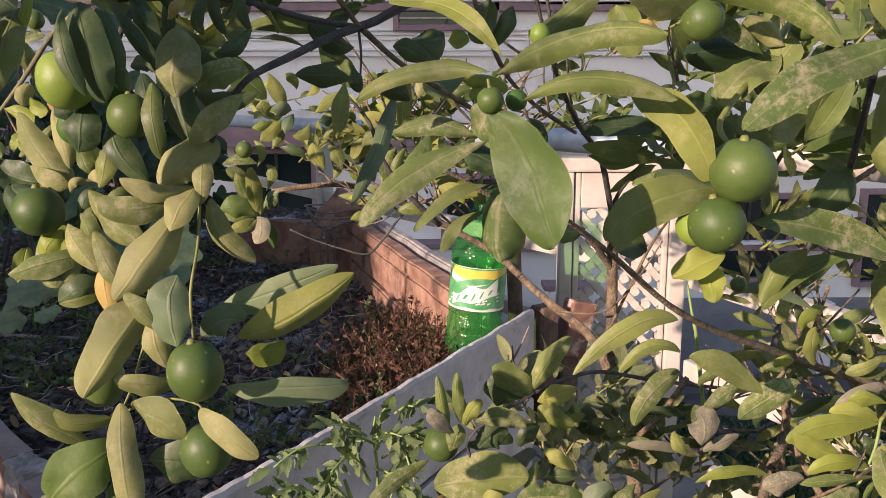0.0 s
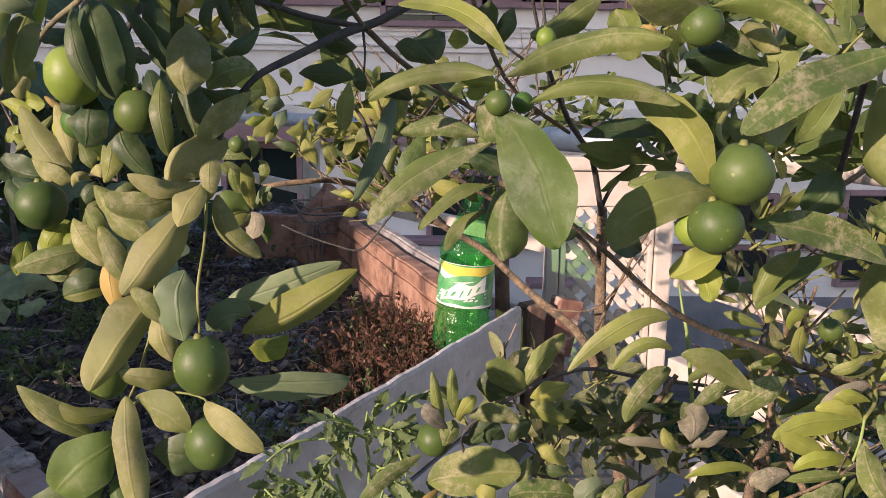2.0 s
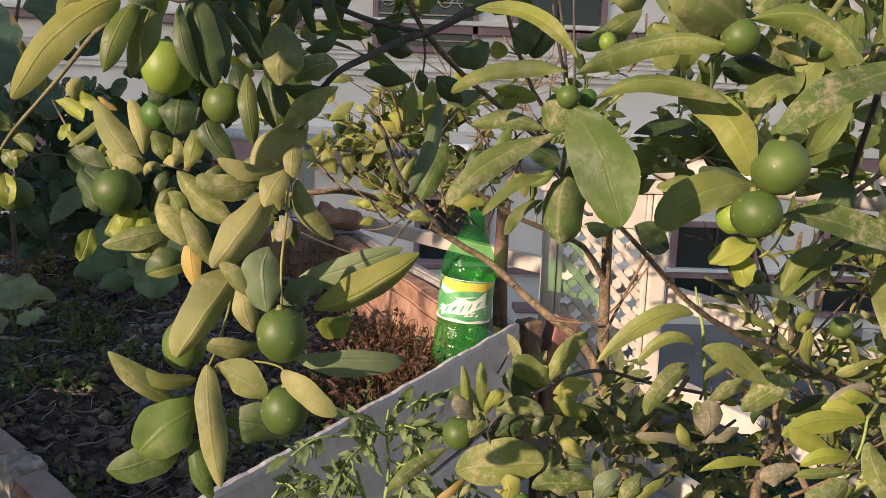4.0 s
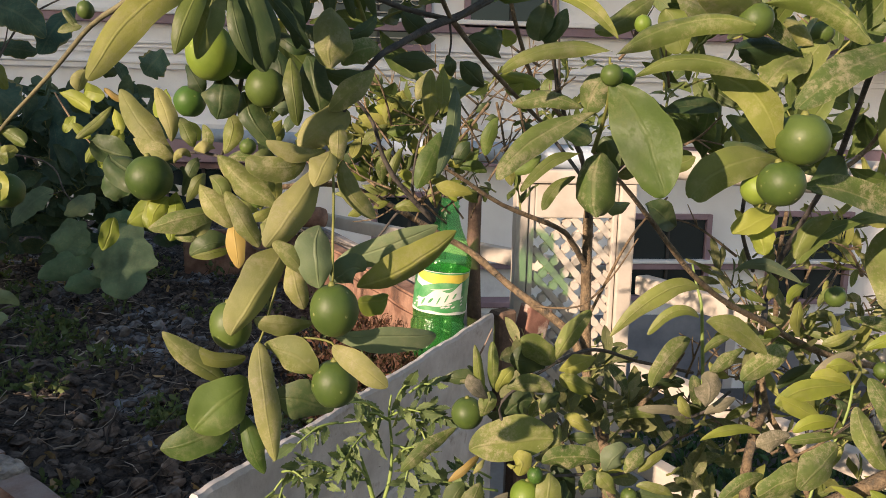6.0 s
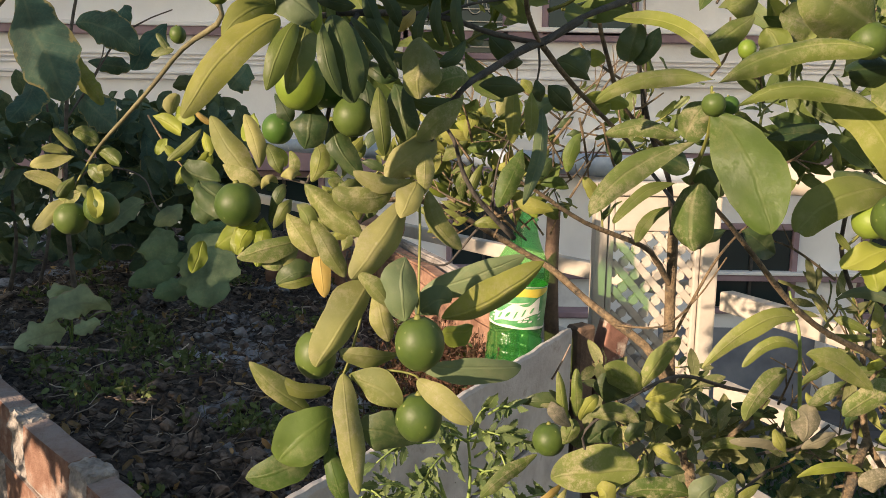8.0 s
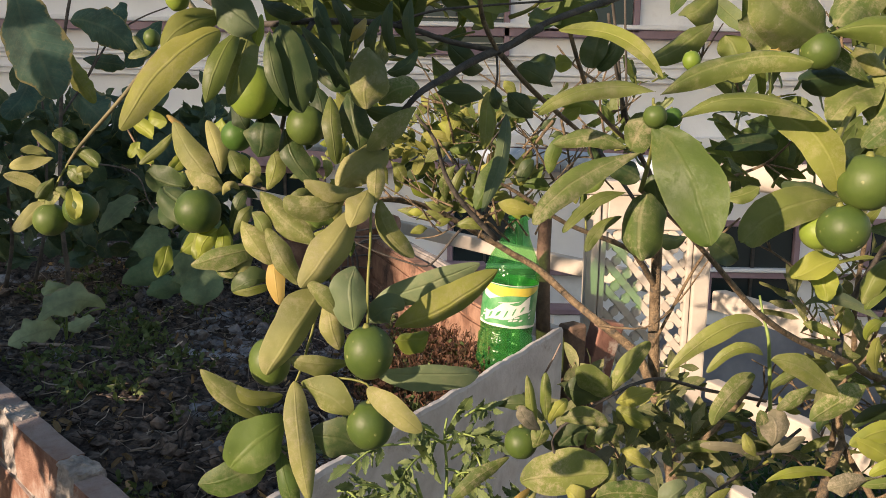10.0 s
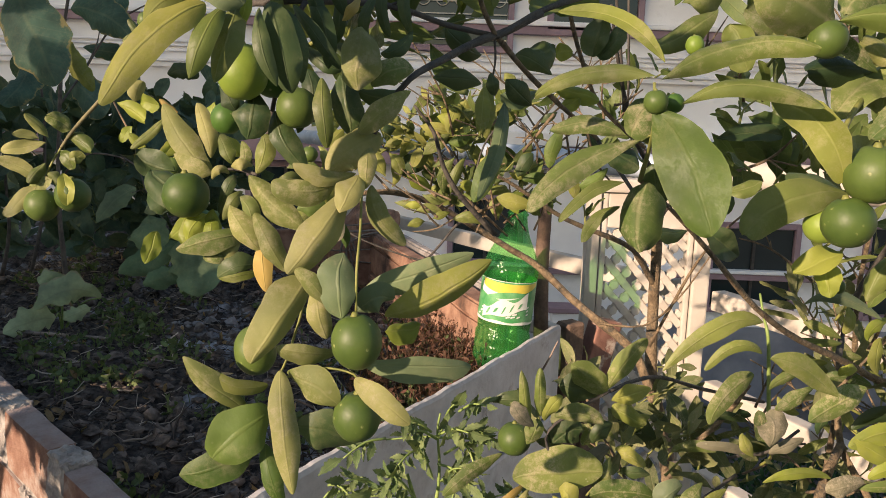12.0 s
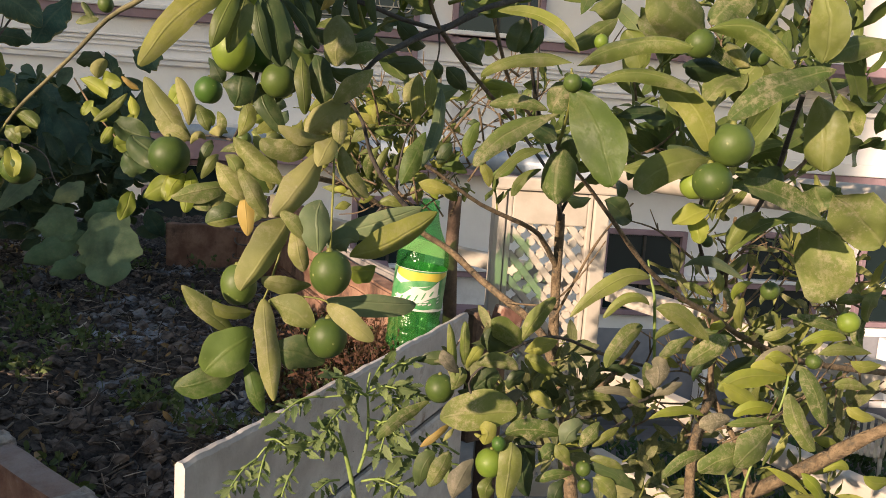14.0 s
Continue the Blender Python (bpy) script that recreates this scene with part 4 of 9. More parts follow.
            rows.append([bm.verts.new((r * math.sin(q), -r * math.cos(q), z0 + (z1 - z0) * t + e)) for q, e in ((mid - radians(fat / 2), -0.0008), (mid + radians(fat / 2), 0.0012))])
        for p, q in zip(rows, rows[1:]):
            bm.faces.new((p[0], p[1], q[1], q[0]))
        part(name, bm, mat, label_ob, "", True)
    # the printed mark as plain slanted blots
    wrap("mark_patch", "label_white", -58, 40, lambda s: 0.129 + 0.026 * s + 0.003 * math.sin(s * 9), lambda s: 0.156 + 0.031 * s - 0.006 * math.sin(s * 11), 0.0021, n=28)
    for a, z0, z1, w in ((-46, 0.139, 0.153, 6), (-29, 0.145, 0.156, 7), (-13, 0.144, 0.160, 4), (3, 0.150, 0.166, 4), (20, 0.158, 0.170, 6)):
        stroke("mark_gap", a, z0, z1, w, 6, 0.0026, "label_green")
    for a, z, w in ((0, 0.136, 9), (10, 0.137, 10), (2, 0.141, 8), (13, 0.143, 12), (22, 0.137, 8), (-62, 0.140, 8), (-60, 0.148, 7), (42, 0.150, 6), (43, 0.158, 6), (43, 0.142, 7), (-70, 0.132, 9)):
        stroke("print_bar", a, z, z + 0.0036, w, 0)


bottle()


# ---- railing ----
P_POST = Vector((0.605, 1.95, 0))
R_DIR = Vector((0.375, -0.927, 0)).normalized()
L_DIR = Vector((-0.565, 0.825, 0)).normalized()


def railing():
    def run(name, label, a, d, length, rails, posts, top_r, top_mat):
        th = thing(name, label, "railing", (a.x, a.y, 0), "terrace railing")
        turn = math.degrees(math.atan2(d.y, d.x))
        for z, hgt, t in rails:
            c = a + d * (length / 2 + 0.035)
            hang(new("rail", finish(box_bm((length - 0.07, t, hgt), (c.x, c.y, z), turn, 0.006, 2, 0.0015, 0), "rail", "white_paint")), th)
        for s in posts:
            p = a + d * s
            hang(new("post", finish(box_bm((0.06, 0.06, 1.12), (p.x, p.y, 0.56), turn, 0.006, 2), "post", "white_paint")), th)
        e = a + d * length
        hang(new("handrail", finish(tube_bm([(a.x, a.y, 1.135), ((a.x + e.x) / 2, (a.y + e.y) / 2, 1.135), (e.x, e.y, 1.135)], top_r, top_r, 16), "handrail", top_mat, True)), th)
        return th
    rails = ((0.342, 0.052, 0.045), (0.585, 0.048, 0.042), (0.818, 0.050, 0.042))
    run("railing", "white painted terrace railing with three flat rails", P_POST, R_DIR, 2.6, rails, (1.3, 2.6), 0.036, "white_paint")
    run("railing", "white painted railing with a bluish round handrail", P_POST, L_DIR, 6.0, rails[1:], (2.0, 4.0, 6.0), 0.034, "pipe_paint_shaded")


railing()


def lattice_panel():
    th = thing("lattice_panel", "cream white cast lattice panel with four-lobed openings", "lattice panel", (0.455, 1.95, 0))
    x0, x1, y, z0, z1 = 0.302, 0.622, 1.95, 0.20, 1.075

    def lp(name, bm, smooth=False):
        return hang(new(name, finish(bm, name, "white_paint", smooth)), th)
    lp("stile", box_bm((0.032, 0.050, z1 - z0), (x0 + 0.016, y, (z0 + z1) / 2), 0, 0.004, 2))
    lp("stile", box_bm((0.016, 0.036, z1 - z0), (x0 + 0.0425, y, (z0 + z1) / 2), 0, 0.004, 2))
    lp("stile", box_bm((0.044, 0.050, z1), (x1 - 0.022, y, z1 / 2), 0, 0.005, 2))
    lp("stile", box_bm((0.014, 0.036, z1 - z0), (x1 - 0.0535, y, (z0 + z1) / 2), 0, 0.004, 2))
    lp("top_rail", box_bm((x1 - x0 + 0.03, 0.062, 0.035), ((x0 + x1) / 2, y, z1 + 0.018), 0, 0.006, 2))
    a, b_ = x0 + 0.0505, x1 - 0.0605
    zb, zt = 0.25, 0.985
    cx, cz = (a + b_) / 2, (zb + zt) / 2
    lp("header", box_bm((b_ - a, 0.034, z1 - zt), (cx, y, (z1 + zt) / 2), 0, 0.004, 2))
    lp("low_rail", box_bm((b_ - a, 0.040, 0.05), (cx, y, z0 + 0.025), 0, 0.005, 2))
    px, pz, w = 0.0585, 0.067, 0.0190
    lean = math.atan2(pz, px)
    # crossing slats, cut where they meet the frame
    for sgn in (1, -1):
        for k in range(-13, 14):
            c0 = cx + (k + 0.5) * px
            t0, t1 = sorted(((a - c0) * sgn, (b_ - c0) * sgn))
            lo, hi = max(t0, (zb - cz) * px / pz), min(t1, (zt - cz) * px / pz)
            if hi - lo < 0.006:
                continue
            p, q = Vector((c0 + sgn * lo, y, cz + lo * pz / px)), Vector((c0 + sgn * hi, y, cz + hi * pz / px))
            m = Matrix.Translation((p + q) / 2 + Vector((0, 0.002 * sgn, 0))) @ Matrix.Rotation(-sgn * lean, 4, "Y")
            lp("slat", box_bm(((q - p).length, 0.016, w), (0, 0, 0), 0, 0.003, 2, 0, 0, m))
    # small cusps that give the openings their four lobes
    cusp = bmesh.new()
    bmesh.ops.create_cone(cusp, cap_ends=True, segments=12, radius1=0.0112, radius2=0.0104, depth=0.022, matrix=pose(0, 0, 0, 90, 0, 0))
    data = finish(cusp, "cusp", "white_paint")
    for i in range(-8, 9):
        for j in range(-24, 24):
            qx, qz = cx + (i + 0.5) * px / 2, cz + (j + 0.5) * pz / 2
            if a + 0.004 < qx < b_ - 0.004 and zb + 0.004 < qz < zt - 0.004:
                o = new("cusp", data)
                o.location = (qx, y, qz)
                hang(o, th)


lattice_panel()


def compound_leaf(parent, base, tip, seed):
    """A soft leaf of several toothed leaflets along one stalk."""
    rng = random.Random(seed + 70)
    base, tip = Vector(base), Vector(tip)
    bm = bmesh.new()
    uvl = bm.loops.layers.uv.new("UVMap")
    d = tip - base
    ln = d.length
    side = d.cross(Vector((0, -0.6, 1))).normalized()
    mid = (base + tip) / 2 + Vector((0, 0, ln * 0.12))
    for k in range(9):
        s = 0.3 + 0.7 * (k // 2) / 4
        p = base * (1 - s) ** 2 + mid * 2 * s * (1 - s) + tip * s * s
        e = (d.normalized() * 0.6 + side * (1 if k % 2 else -1) + rnd_unit(rng) * 0.4).normalized() if k < 8 else d.normalized()
        e.z -= 0.25
        size = ln * (0.42 if k < 8 else 0.55) * rng.uniform(0.65, 1.2)
        m, _ = leaf_frame(p, p + e, rng.uniform(-60, 60))
        leaf_grid(bm, uvl, m, size, size * 0.36, rng.uniform(0.1, 0.5), rng.uniform(-0.02, 0.14), 20, 2, 0.9, 0.8, 0.07, rng.random() * 6, 0.24)
    ob = new("leaf", finish(bm, "leaf", "tomato", True))
    hang(ob, parent)
    st = tube_bm((base, mid, tip), 0.0016, 0.0008, 5)
    hang(new("leaf_stalk", finish(st, "leaf_stalk", "stem_green", True)), parent)


def twigs_in(seed, n, near_lo, near_hi, far_lo, far_hi, reach=0.045):
    """Starts and ends of n twigs strewn through a space that widens from a near to a far upright rectangle."""
    rng = random.Random(seed * 7 + 1)
    out = []
    for _ in range(n):
        u, v, w = rng.random(), rng.random(), rng.random()
        pick = [(a[0] + (b_[0] - a[0]) * u, a[1], a[2] + (b_[2] - a[2]) * v) for a, b_ in ((near_lo, near_hi), (far_lo, far_hi))]
        p = Vector(pick[0]).lerp(Vector(pick[1]), w)
        q = p + Vector((rng.uniform(-1, 1), rng.uniform(-0.8, 0.8), rng.uniform(0.2, 0.9))) * reach
        out.append((p, q))
    return out


def bare_twigs(parent, seed, n, near_lo, near_hi, far_lo, far_hi, reach=0.10, mat="bark"):
    """Thin leafless side twigs with a fork or two, strewn through a space."""
    rng = random.Random(seed)
    bm = bmesh.new()
    for p, q in twigs_in(seed, n, near_lo, near_hi, far_lo, far_hi, reach):
        k = p.lerp(q, 0.5) + rnd_unit(rng) * reach * 0.12
        tube_bm((p, k, q), 0.0017, 0.0008, 5, 0.2, bm)
        for _ in range(2):
            e = k + (rnd_unit(rng) + (q - p).normalized()) * reach * 0.22
            tube_bm((k, e), 0.001, 0.0006, 4, 0.2, bm)
    ob = new("bare_twig_work", finish(bm, "bare_twig_work", mat, True))
    hang(ob, parent)
    return tagged(ob, "thin brown leafless twigs", kind="stuff")


def garden_chair(at, turn):
    """A moulded chair with a slatted back."""
    th = thing("garden_chair", "white moulded plastic garden chair", "chair", at)
    th.rotation_euler = (0, 0, radians(turn))
    part("seat", box_bm((0.44, 0.42, 0.03), (0, 0, 0.42), 0, 0.012, 2), "white_paint", th, smooth=True)
    for x in (-0.19, 0.19):
        for y in (-0.17, 0.17):
            part("leg", tube_bm([(x * 1.12, y * 1.15, 0.0), (x, y, 0.42)], 0.018, 0.024, 8), "white_paint", th)
        part("armrest", tube_bm([(x * 1.1, -0.17, 0.42), (x * 1.22, -0.2, 0.6), (x * 1.22, -0.02, 0.64), (x * 1.15, 0.2, 0.62)], 0.02, 0.022, 8), "white_paint", th)
    part("backrest", tube_bm([(-0.2, 0.2, 0.42), (-0.2, 0.26, 0.8), (0, 0.28, 0.88), (0.2, 0.26, 0.8), (0.2, 0.2, 0.42)], 0.022, 0.022, 8), "white_paint", th)
    for k in range(5):
        x = -0.13 + 0.065 * k
        part("back_slat", box_bm((0.035, 0.014, 0.44), (x, 0.235, 0.63), 0, 0.004), "white_paint", th)


garden_chair((5.6, 7.3, GROUND), 150)


def dry_stick(name, label, pts, r, mat):
    th = thing(name, label, "stick", pts[0])
    hang(new("stem", finish(tube_bm(pts, r, r * 0.6, 7, 0.25), "stem", mat, True)), th)


for name, label, ends, r, mat in (("dry_stick", "pale dry stick lying on the soil", ((-1.42, 1.93), (-1.18, 1.98), (-0.93, 2.05)), 0.007, "straw"),
                                  ("dry_stick", "short pale dry stick lying on the soil", ((-1.09, 1.83), (-1.03, 1.83), (-0.94, 1.80)), 0.009, "straw"),
                                  ("dry_stick", "thin dry stalk leaning on the slab", ((0.155, 1.60), (0.170, 1.575), (0.185, 1.56)), 0.0025, "straw")):
    pts = [(x, y, SOIL + soil_lift(x, y) + r * 0.6 if x < 0 else 0.70 + 0.045 * k) for k, (x, y) in enumerate(ends)]
    dry_stick(name, label, pts, r, mat)


# ---- citrus tree: trunk and boughs ----
tree = thing("calamansi_tree", "bushy calamansi tree with green fruit and dusty leaves", "tree", (0.52, 1.06, 0.0))
limb(tree, [(0.322, 1.000, 0.347), (0.287, 1.050, 0.658), (0.278, 1.080, 0.763), (0.254, 1.100, 0.872), (0.247, 1.100, 1.005), (0.240, 1.080, 1.100)], 0.0129, 0.0066, "bark", "trunk", sides=12)
limb(tree, [(0.247, 1.100, 1.010), (0.211, 1.060, 1.056), (0.179, 1.020, 1.082), (0.088, 0.960, 1.120), (0.025, 0.920, 1.159), (-0.009, 0.900, 1.178)], 0.0049, 0.0018, "bark", "branch", sides=8)
limb(tree, [(0.238, 1.080, 1.100), (0.245, 1.050, 1.134), (0.265, 1.000, 1.177), (0.282, 0.950, 1.211), (0.309, 0.920, 1.231)], 0.0033, 0.0010, "bark_dark", "branch", sides=8)
limb(tree, [(0.239, 1.080, 1.091), (0.205, 1.000, 1.174), (0.153, 0.900, 1.228), (0.109, 0.800, 1.292), (0.085, 0.750, 1.353)], 0.0044, 0.0015, "bark_dark", "branch", sides=8)
limb(tree, [(0.278, 1.060, 0.751), (0.2277, 1.0800, 0.8999), (0.1657, 1.1200, 0.9529), (0.1308, 1.1800, 0.9762), (0.0947, 1.2200, 1.0063), (0.0451, 1.2200, 1.0364), (-0.0199, 1.2000, 1.0754), (-0.0836, 1.1500, 1.1140), (-0.1381, 1.1200, 1.1315), (-0.1914, 1.1000, 1.1305), (-0.2352, 1.1000, 1.1242)], 0.0070, 0.0035, "bark", "branch", sides=8)
limb(tree, [(-0.000, 0.980, 1.095), (-0.048, 0.960, 1.146), (-0.070, 0.950, 1.183), (-0.083, 0.940, 1.224), (-0.107, 0.930, 1.255)], 0.0039, 0.0018, "bark_dark", "branch", sides=8)
limb(tree, [(-0.029, 0.990, 1.119), (-0.029, 0.970, 1.162), (-0.020, 0.960, 1.209), (0.007, 0.950, 1.249)], 0.0020, 0.0009, "bark_dark", "branch", sides=8)
limb(tree, [(-0.243, 0.460, 1.335), (-0.192, 0.430, 1.301), (-0.147, 0.410, 1.299), (-0.104, 0.420, 1.299), (-0.071, 0.430, 1.291), (-0.041, 0.440, 1.287)], 0.0021, 0.0015, "bark_dark", "bough", sides=8)
limb(tree, [(-0.041, 0.440, 1.287), (-0.015, 0.470, 1.306), (0.018, 0.500, 1.321), (0.071, 0.550, 1.345), (0.233, 0.700, 1.419)], 0.0015, 0.0033, "bark_dark", "bough", sides=8)
limb(tree, [(-0.108, 0.374, 1.227), (-0.099, 0.374, 1.245), (-0.089, 0.374, 1.258), (-0.074, 0.395, 1.269), (-0.055, 0.425, 1.282), (-0.035, 0.452, 1.292), (-0.015, 0.470, 1.305)], 0.0012, 0.0028, "bark_dark", "bough", sides=8)
limb(tree, [(-0.043, 0.440, 1.287), (-0.053, 0.420, 1.301), (-0.057, 0.400, 1.316), (-0.061, 0.400, 1.336)], 0.0014, 0.0015, "bark", "branch", sides=8)
limb(tree, [(-0.042, 0.440, 1.286), (-0.025, 0.460, 1.271), (-0.008, 0.490, 1.260), (0.015, 0.530, 1.247), (0.047, 0.580, 1.228)], 0.0018, 0.0016, "bark", "branch", sides=8)
limb(tree, [(-0.104, 0.420, 1.299), (-0.085, 0.420, 1.306), (-0.059, 0.430, 1.311), (-0.003, 0.460, 1.320)], 0.0009, 0.0006, "bark_dark", "branch", sides=8)
limb(tree, [(0.047, 0.580, 1.227), (0.063, 0.550, 1.200), (0.074, 0.520, 1.178), (0.076, 0.500, 1.177)], 0.0016, 0.0013, "bark_dark", "branch", sides=8)
limb(tree, [(-0.147, 0.410, 1.299), (-0.157, 0.400, 1.276), (-0.162, 0.400, 1.248), (-0.172, 0.420, 1.219), (-0.183, 0.450, 1.202)], 0.0015, 0.0010, "bark_dark", "branch", sides=8)
limb(tree, [(-0.183, 0.450, 1.202), (-0.198, 0.460, 1.204), (-0.216, 0.475, 1.202), (-0.225, 0.460, 1.200), (-0.224, 0.445, 1.198)], 0.0010, 0.0006, "bark_dark", "branch", sides=8)
limb(tree, [(-0.108, 0.374, 1.227), (-0.111, 0.374, 1.220), (-0.112, 0.372, 1.211), (-0.111, 0.360, 1.186), (-0.111, 0.345, 1.166), (-0.111, 0.345, 1.144)], 0.0008, 0.0006, "twig_green", "branch", sides=8)
limb(tree, [(-0.112, 0.372, 1.210), (-0.126, 0.368, 1.191), (-0.137, 0.370, 1.169), (-0.141, 0.370, 1.142), (-0.147, 0.365, 1.118), (-0.152, 0.360, 1.104), (-0.158, 0.360, 1.082), (-0.163, 0.360, 1.069)], 0.0007, 0.0006, "twig_green", "branch", sides=8)
limb(tree, [(-0.152, 0.360, 1.104), (-0.130, 0.355, 1.113), (-0.112, 0.350, 1.112), (-0.110, 0.350, 1.104)], 0.0006, 0.0006, "twig_green", "branch", sides=8)
limb(tree, [(-0.044, 0.440, 1.286), (-0.043, 0.440, 1.274), (-0.044, 0.445, 1.263)], 0.0008, 0.0006, "bark_dark", "branch", sides=8)
limb(tree, [(0.028, 0.370, 1.212), (0.067, 0.420, 1.186), (0.103, 0.460, 1.157), (0.148, 0.500, 1.118), (0.204, 0.550, 1.083), (0.265, 0.600, 1.054), (0.338, 0.660, 1.016), (0.447, 0.720, 0.975), (0.621, 0.800, 0.940)], 0.0010, 0.0040, "bark", "branch", sides=8)
limb(tree, [(0.017, 0.315, 1.257), (0.022, 0.330, 1.236), (0.028, 0.370, 1.212)], 0.0006, 0.0012, "twig_green", "branch", sides=8)
limb(tree, [(0.122, 0.345, 1.230), (0.123, 0.360, 1.240), (0.153, 0.400, 1.262), (0.184, 0.440, 1.287), (0.239, 0.500, 1.332), (0.283, 0.550, 1.380)], 0.0011, 0.0024, "twig_green", "branch", sides=8)
limb(tree, [(0.244, 0.460, 1.263), (0.261, 0.500, 1.233), (0.279, 0.550, 1.188), (0.274, 0.600, 1.117), (0.280, 0.630, 1.071), (0.262, 0.600, 1.054)], 0.0020, 0.0028, "bark_dark", "branch", sides=8)
limb(tree, [(0.301, 0.500, 1.254), (0.308, 0.550, 1.210), (0.279, 0.550, 1.188)], 0.0015, 0.0021, "bark", "branch", sides=8)
limb(tree, [(0.220, 0.400, 1.278), (0.261, 0.450, 1.268), (0.301, 0.500, 1.254)], 0.0010, 0.0015, "twig_green", "branch", sides=8)
limb(tree, [(0.517, 0.560, 0.980), (0.456, 0.580, 0.947), (0.431, 0.600, 0.920), (0.398, 0.620, 0.885), (0.355, 0.640, 0.849), (0.298, 0.660, 0.806), (0.250, 0.720, 0.708)], 0.0070, 0.0073, "bark", "bough", sides=8)
limb(tree, [(0.368, 0.660, 0.840), (0.351, 0.680, 0.892), (0.329, 0.700, 0.938), (0.330, 0.720, 0.986), (0.344, 0.750, 1.019)], 0.0037, 0.0028, "bark", "branch", sides=8)
limb(tree, [(0.329, 0.700, 0.938), (0.297, 0.660, 0.925), (0.291, 0.660, 0.886), (0.295, 0.660, 0.819)], 0.0043, 0.0057, "bark", "branch", sides=8)
limb(tree, [(0.2216, 0.620, 0.9675), (0.2072, 0.600, 1.0274), (0.1933, 0.580, 1.0762), (0.1924, 0.590, 1.0910), (0.1918, 0.600, 1.1076)], 0.0019, 0.0009, "stem_green", "branch", sides=8)
limb(tree, [(0.204, 0.850, 0.846), (0.227, 0.750, 0.896), (0.226, 0.680, 0.933), (0.212, 0.600, 0.971), (0.246, 0.620, 0.983)], 0.0019, 0.0014, "bark_dark", "branch", sides=8)
limb(tree, [(0.075, 0.600, 1.020), (0.108, 0.650, 1.013), (0.154, 0.720, 0.994), (0.224, 0.800, 0.956), (0.337, 0.900, 0.908)], 0.0016, 0.0023, "bark_dark", "branch", sides=8)
limb(tree, [(0.075, 0.600, 1.020), (0.041, 0.580, 1.008), (0.020, 0.575, 0.987), (0.039, 0.570, 0.945), (0.049, 0.560, 0.927)], 0.0011, 0.0015, "bark_dark", "branch", sides=8)
limb(tree, [(0.051, 0.570, 0.928), (0.097, 0.580, 0.924), (0.144, 0.600, 0.916), (0.204, 0.640, 0.931)], 0.0013, 0.0015, "bark_dark", "branch", sides=8)
limb(tree, [(0.354, 0.600, 0.995), (0.374, 0.620, 1.004), (0.390, 0.660, 1.018)], 0.0017, 0.0015, "twig_green", "branch", sides=8)
limb(tree, [(0.354, 0.600, 0.995), (0.350, 0.600, 0.962), (0.327, 0.600, 0.900), (0.319, 0.600, 0.863)], 0.0011, 0.0014, "stem_green", "branch", sides=8)
limb(tree, [(0.297, 0.600, 0.894), (0.306, 0.600, 0.869), (0.318, 0.600, 0.825)], 0.0011, 0.0014, "stem_green", "branch", sides=8)
# near blades on the open side and overhead
blade(tree, (-0.1184, 0.3660, 1.2014), (-0.1285, 0.3495, 1.1845), (-0.1442, 0.3450, 1.1623), 0.0078, 0.0072, "citrus_pale", 0.30, 1.10, point=0.52)
blade(tree, (-0.1129, 0.3680, 1.2100), (-0.1158, 0.3540, 1.2033), (-0.1205, 0.3520, 1.1927), 0.0061, 0.0056, "citrus_pale", point=0.52)
blade(tree, (-0.1374, 0.3620, 1.1588), (-0.1479, 0.3475, 1.1410), (-0.1623, 0.3450, 1.1180), 0.0107, 0.0056, "citrus_pale", 0.10, 1.30, point=0.52)
blade(tree, (-0.1428, 0.3480, 1.1663), (-0.1328, 0.3405, 1.1602), (-0.1240, 0.3450, 1.1474), 0.0041, 0.0038, "citrus_pale", 0.50, 0.60, point=0.52)
blade(tree, (-0.1337, 0.3580, 1.1539), (-0.1301, 0.3490, 1.1433), (-0.1262, 0.3520, 1.1294), 0.0051, 0.0048, "citrus_pale", 0.30, 0.60, point=0.52)
blade(tree, (-0.1185, 0.3500, 1.1733), (-0.1190, 0.3405, 1.1600), (-0.1176, 0.3430, 1.1423), 0.0093, 0.0066, "citrus_cool", 0.10, 0.60, point=0.52)
blade(tree, (-0.1127, 0.3620, 1.1415), (-0.1022, 0.3610, 1.1489), (-0.0945, 0.3720, 1.1455), 0.0064, 0.0070, "citrus_cool", point=0.52)
blade(tree, (-0.1218, 0.3660, 1.1182), (-0.1352, 0.3530, 1.1214), (-0.1514, 0.3520, 1.1243), 0.0032, 0.0066, "citrus_pale", 0.20, 0.60, point=0.52)
blade(tree, (-0.1475, 0.3600, 1.1079), (-0.1324, 0.3490, 1.1055), (-0.1198, 0.3500, 1.0948), 0.0080, 0.0075, "citrus_pale", 0.10, 0.50, point=0.52)
blade(tree, (-0.1570, 0.3600, 1.1018), (-0.1707, 0.3500, 1.1036), (-0.1861, 0.3520, 1.1118), 0.0029, 0.0037, "citrus_mid", 0.60, 0.30, point=0.52)
blade(tree, (-0.1666, 0.3600, 1.0876), (-0.1811, 0.3480, 1.1032), (-0.1964, 0.3480, 1.1189), 0.0052, 0.0052, "citrus_pale", 0.40, 0.40, point=0.52)
blade(tree, (-0.1555, 0.3580, 1.0887), (-0.1671, 0.3455, 1.0813), (-0.1825, 0.3450, 1.0665), 0.0115, 0.0109, "citrus_deep", 0.10, 0.25, point=0.52)
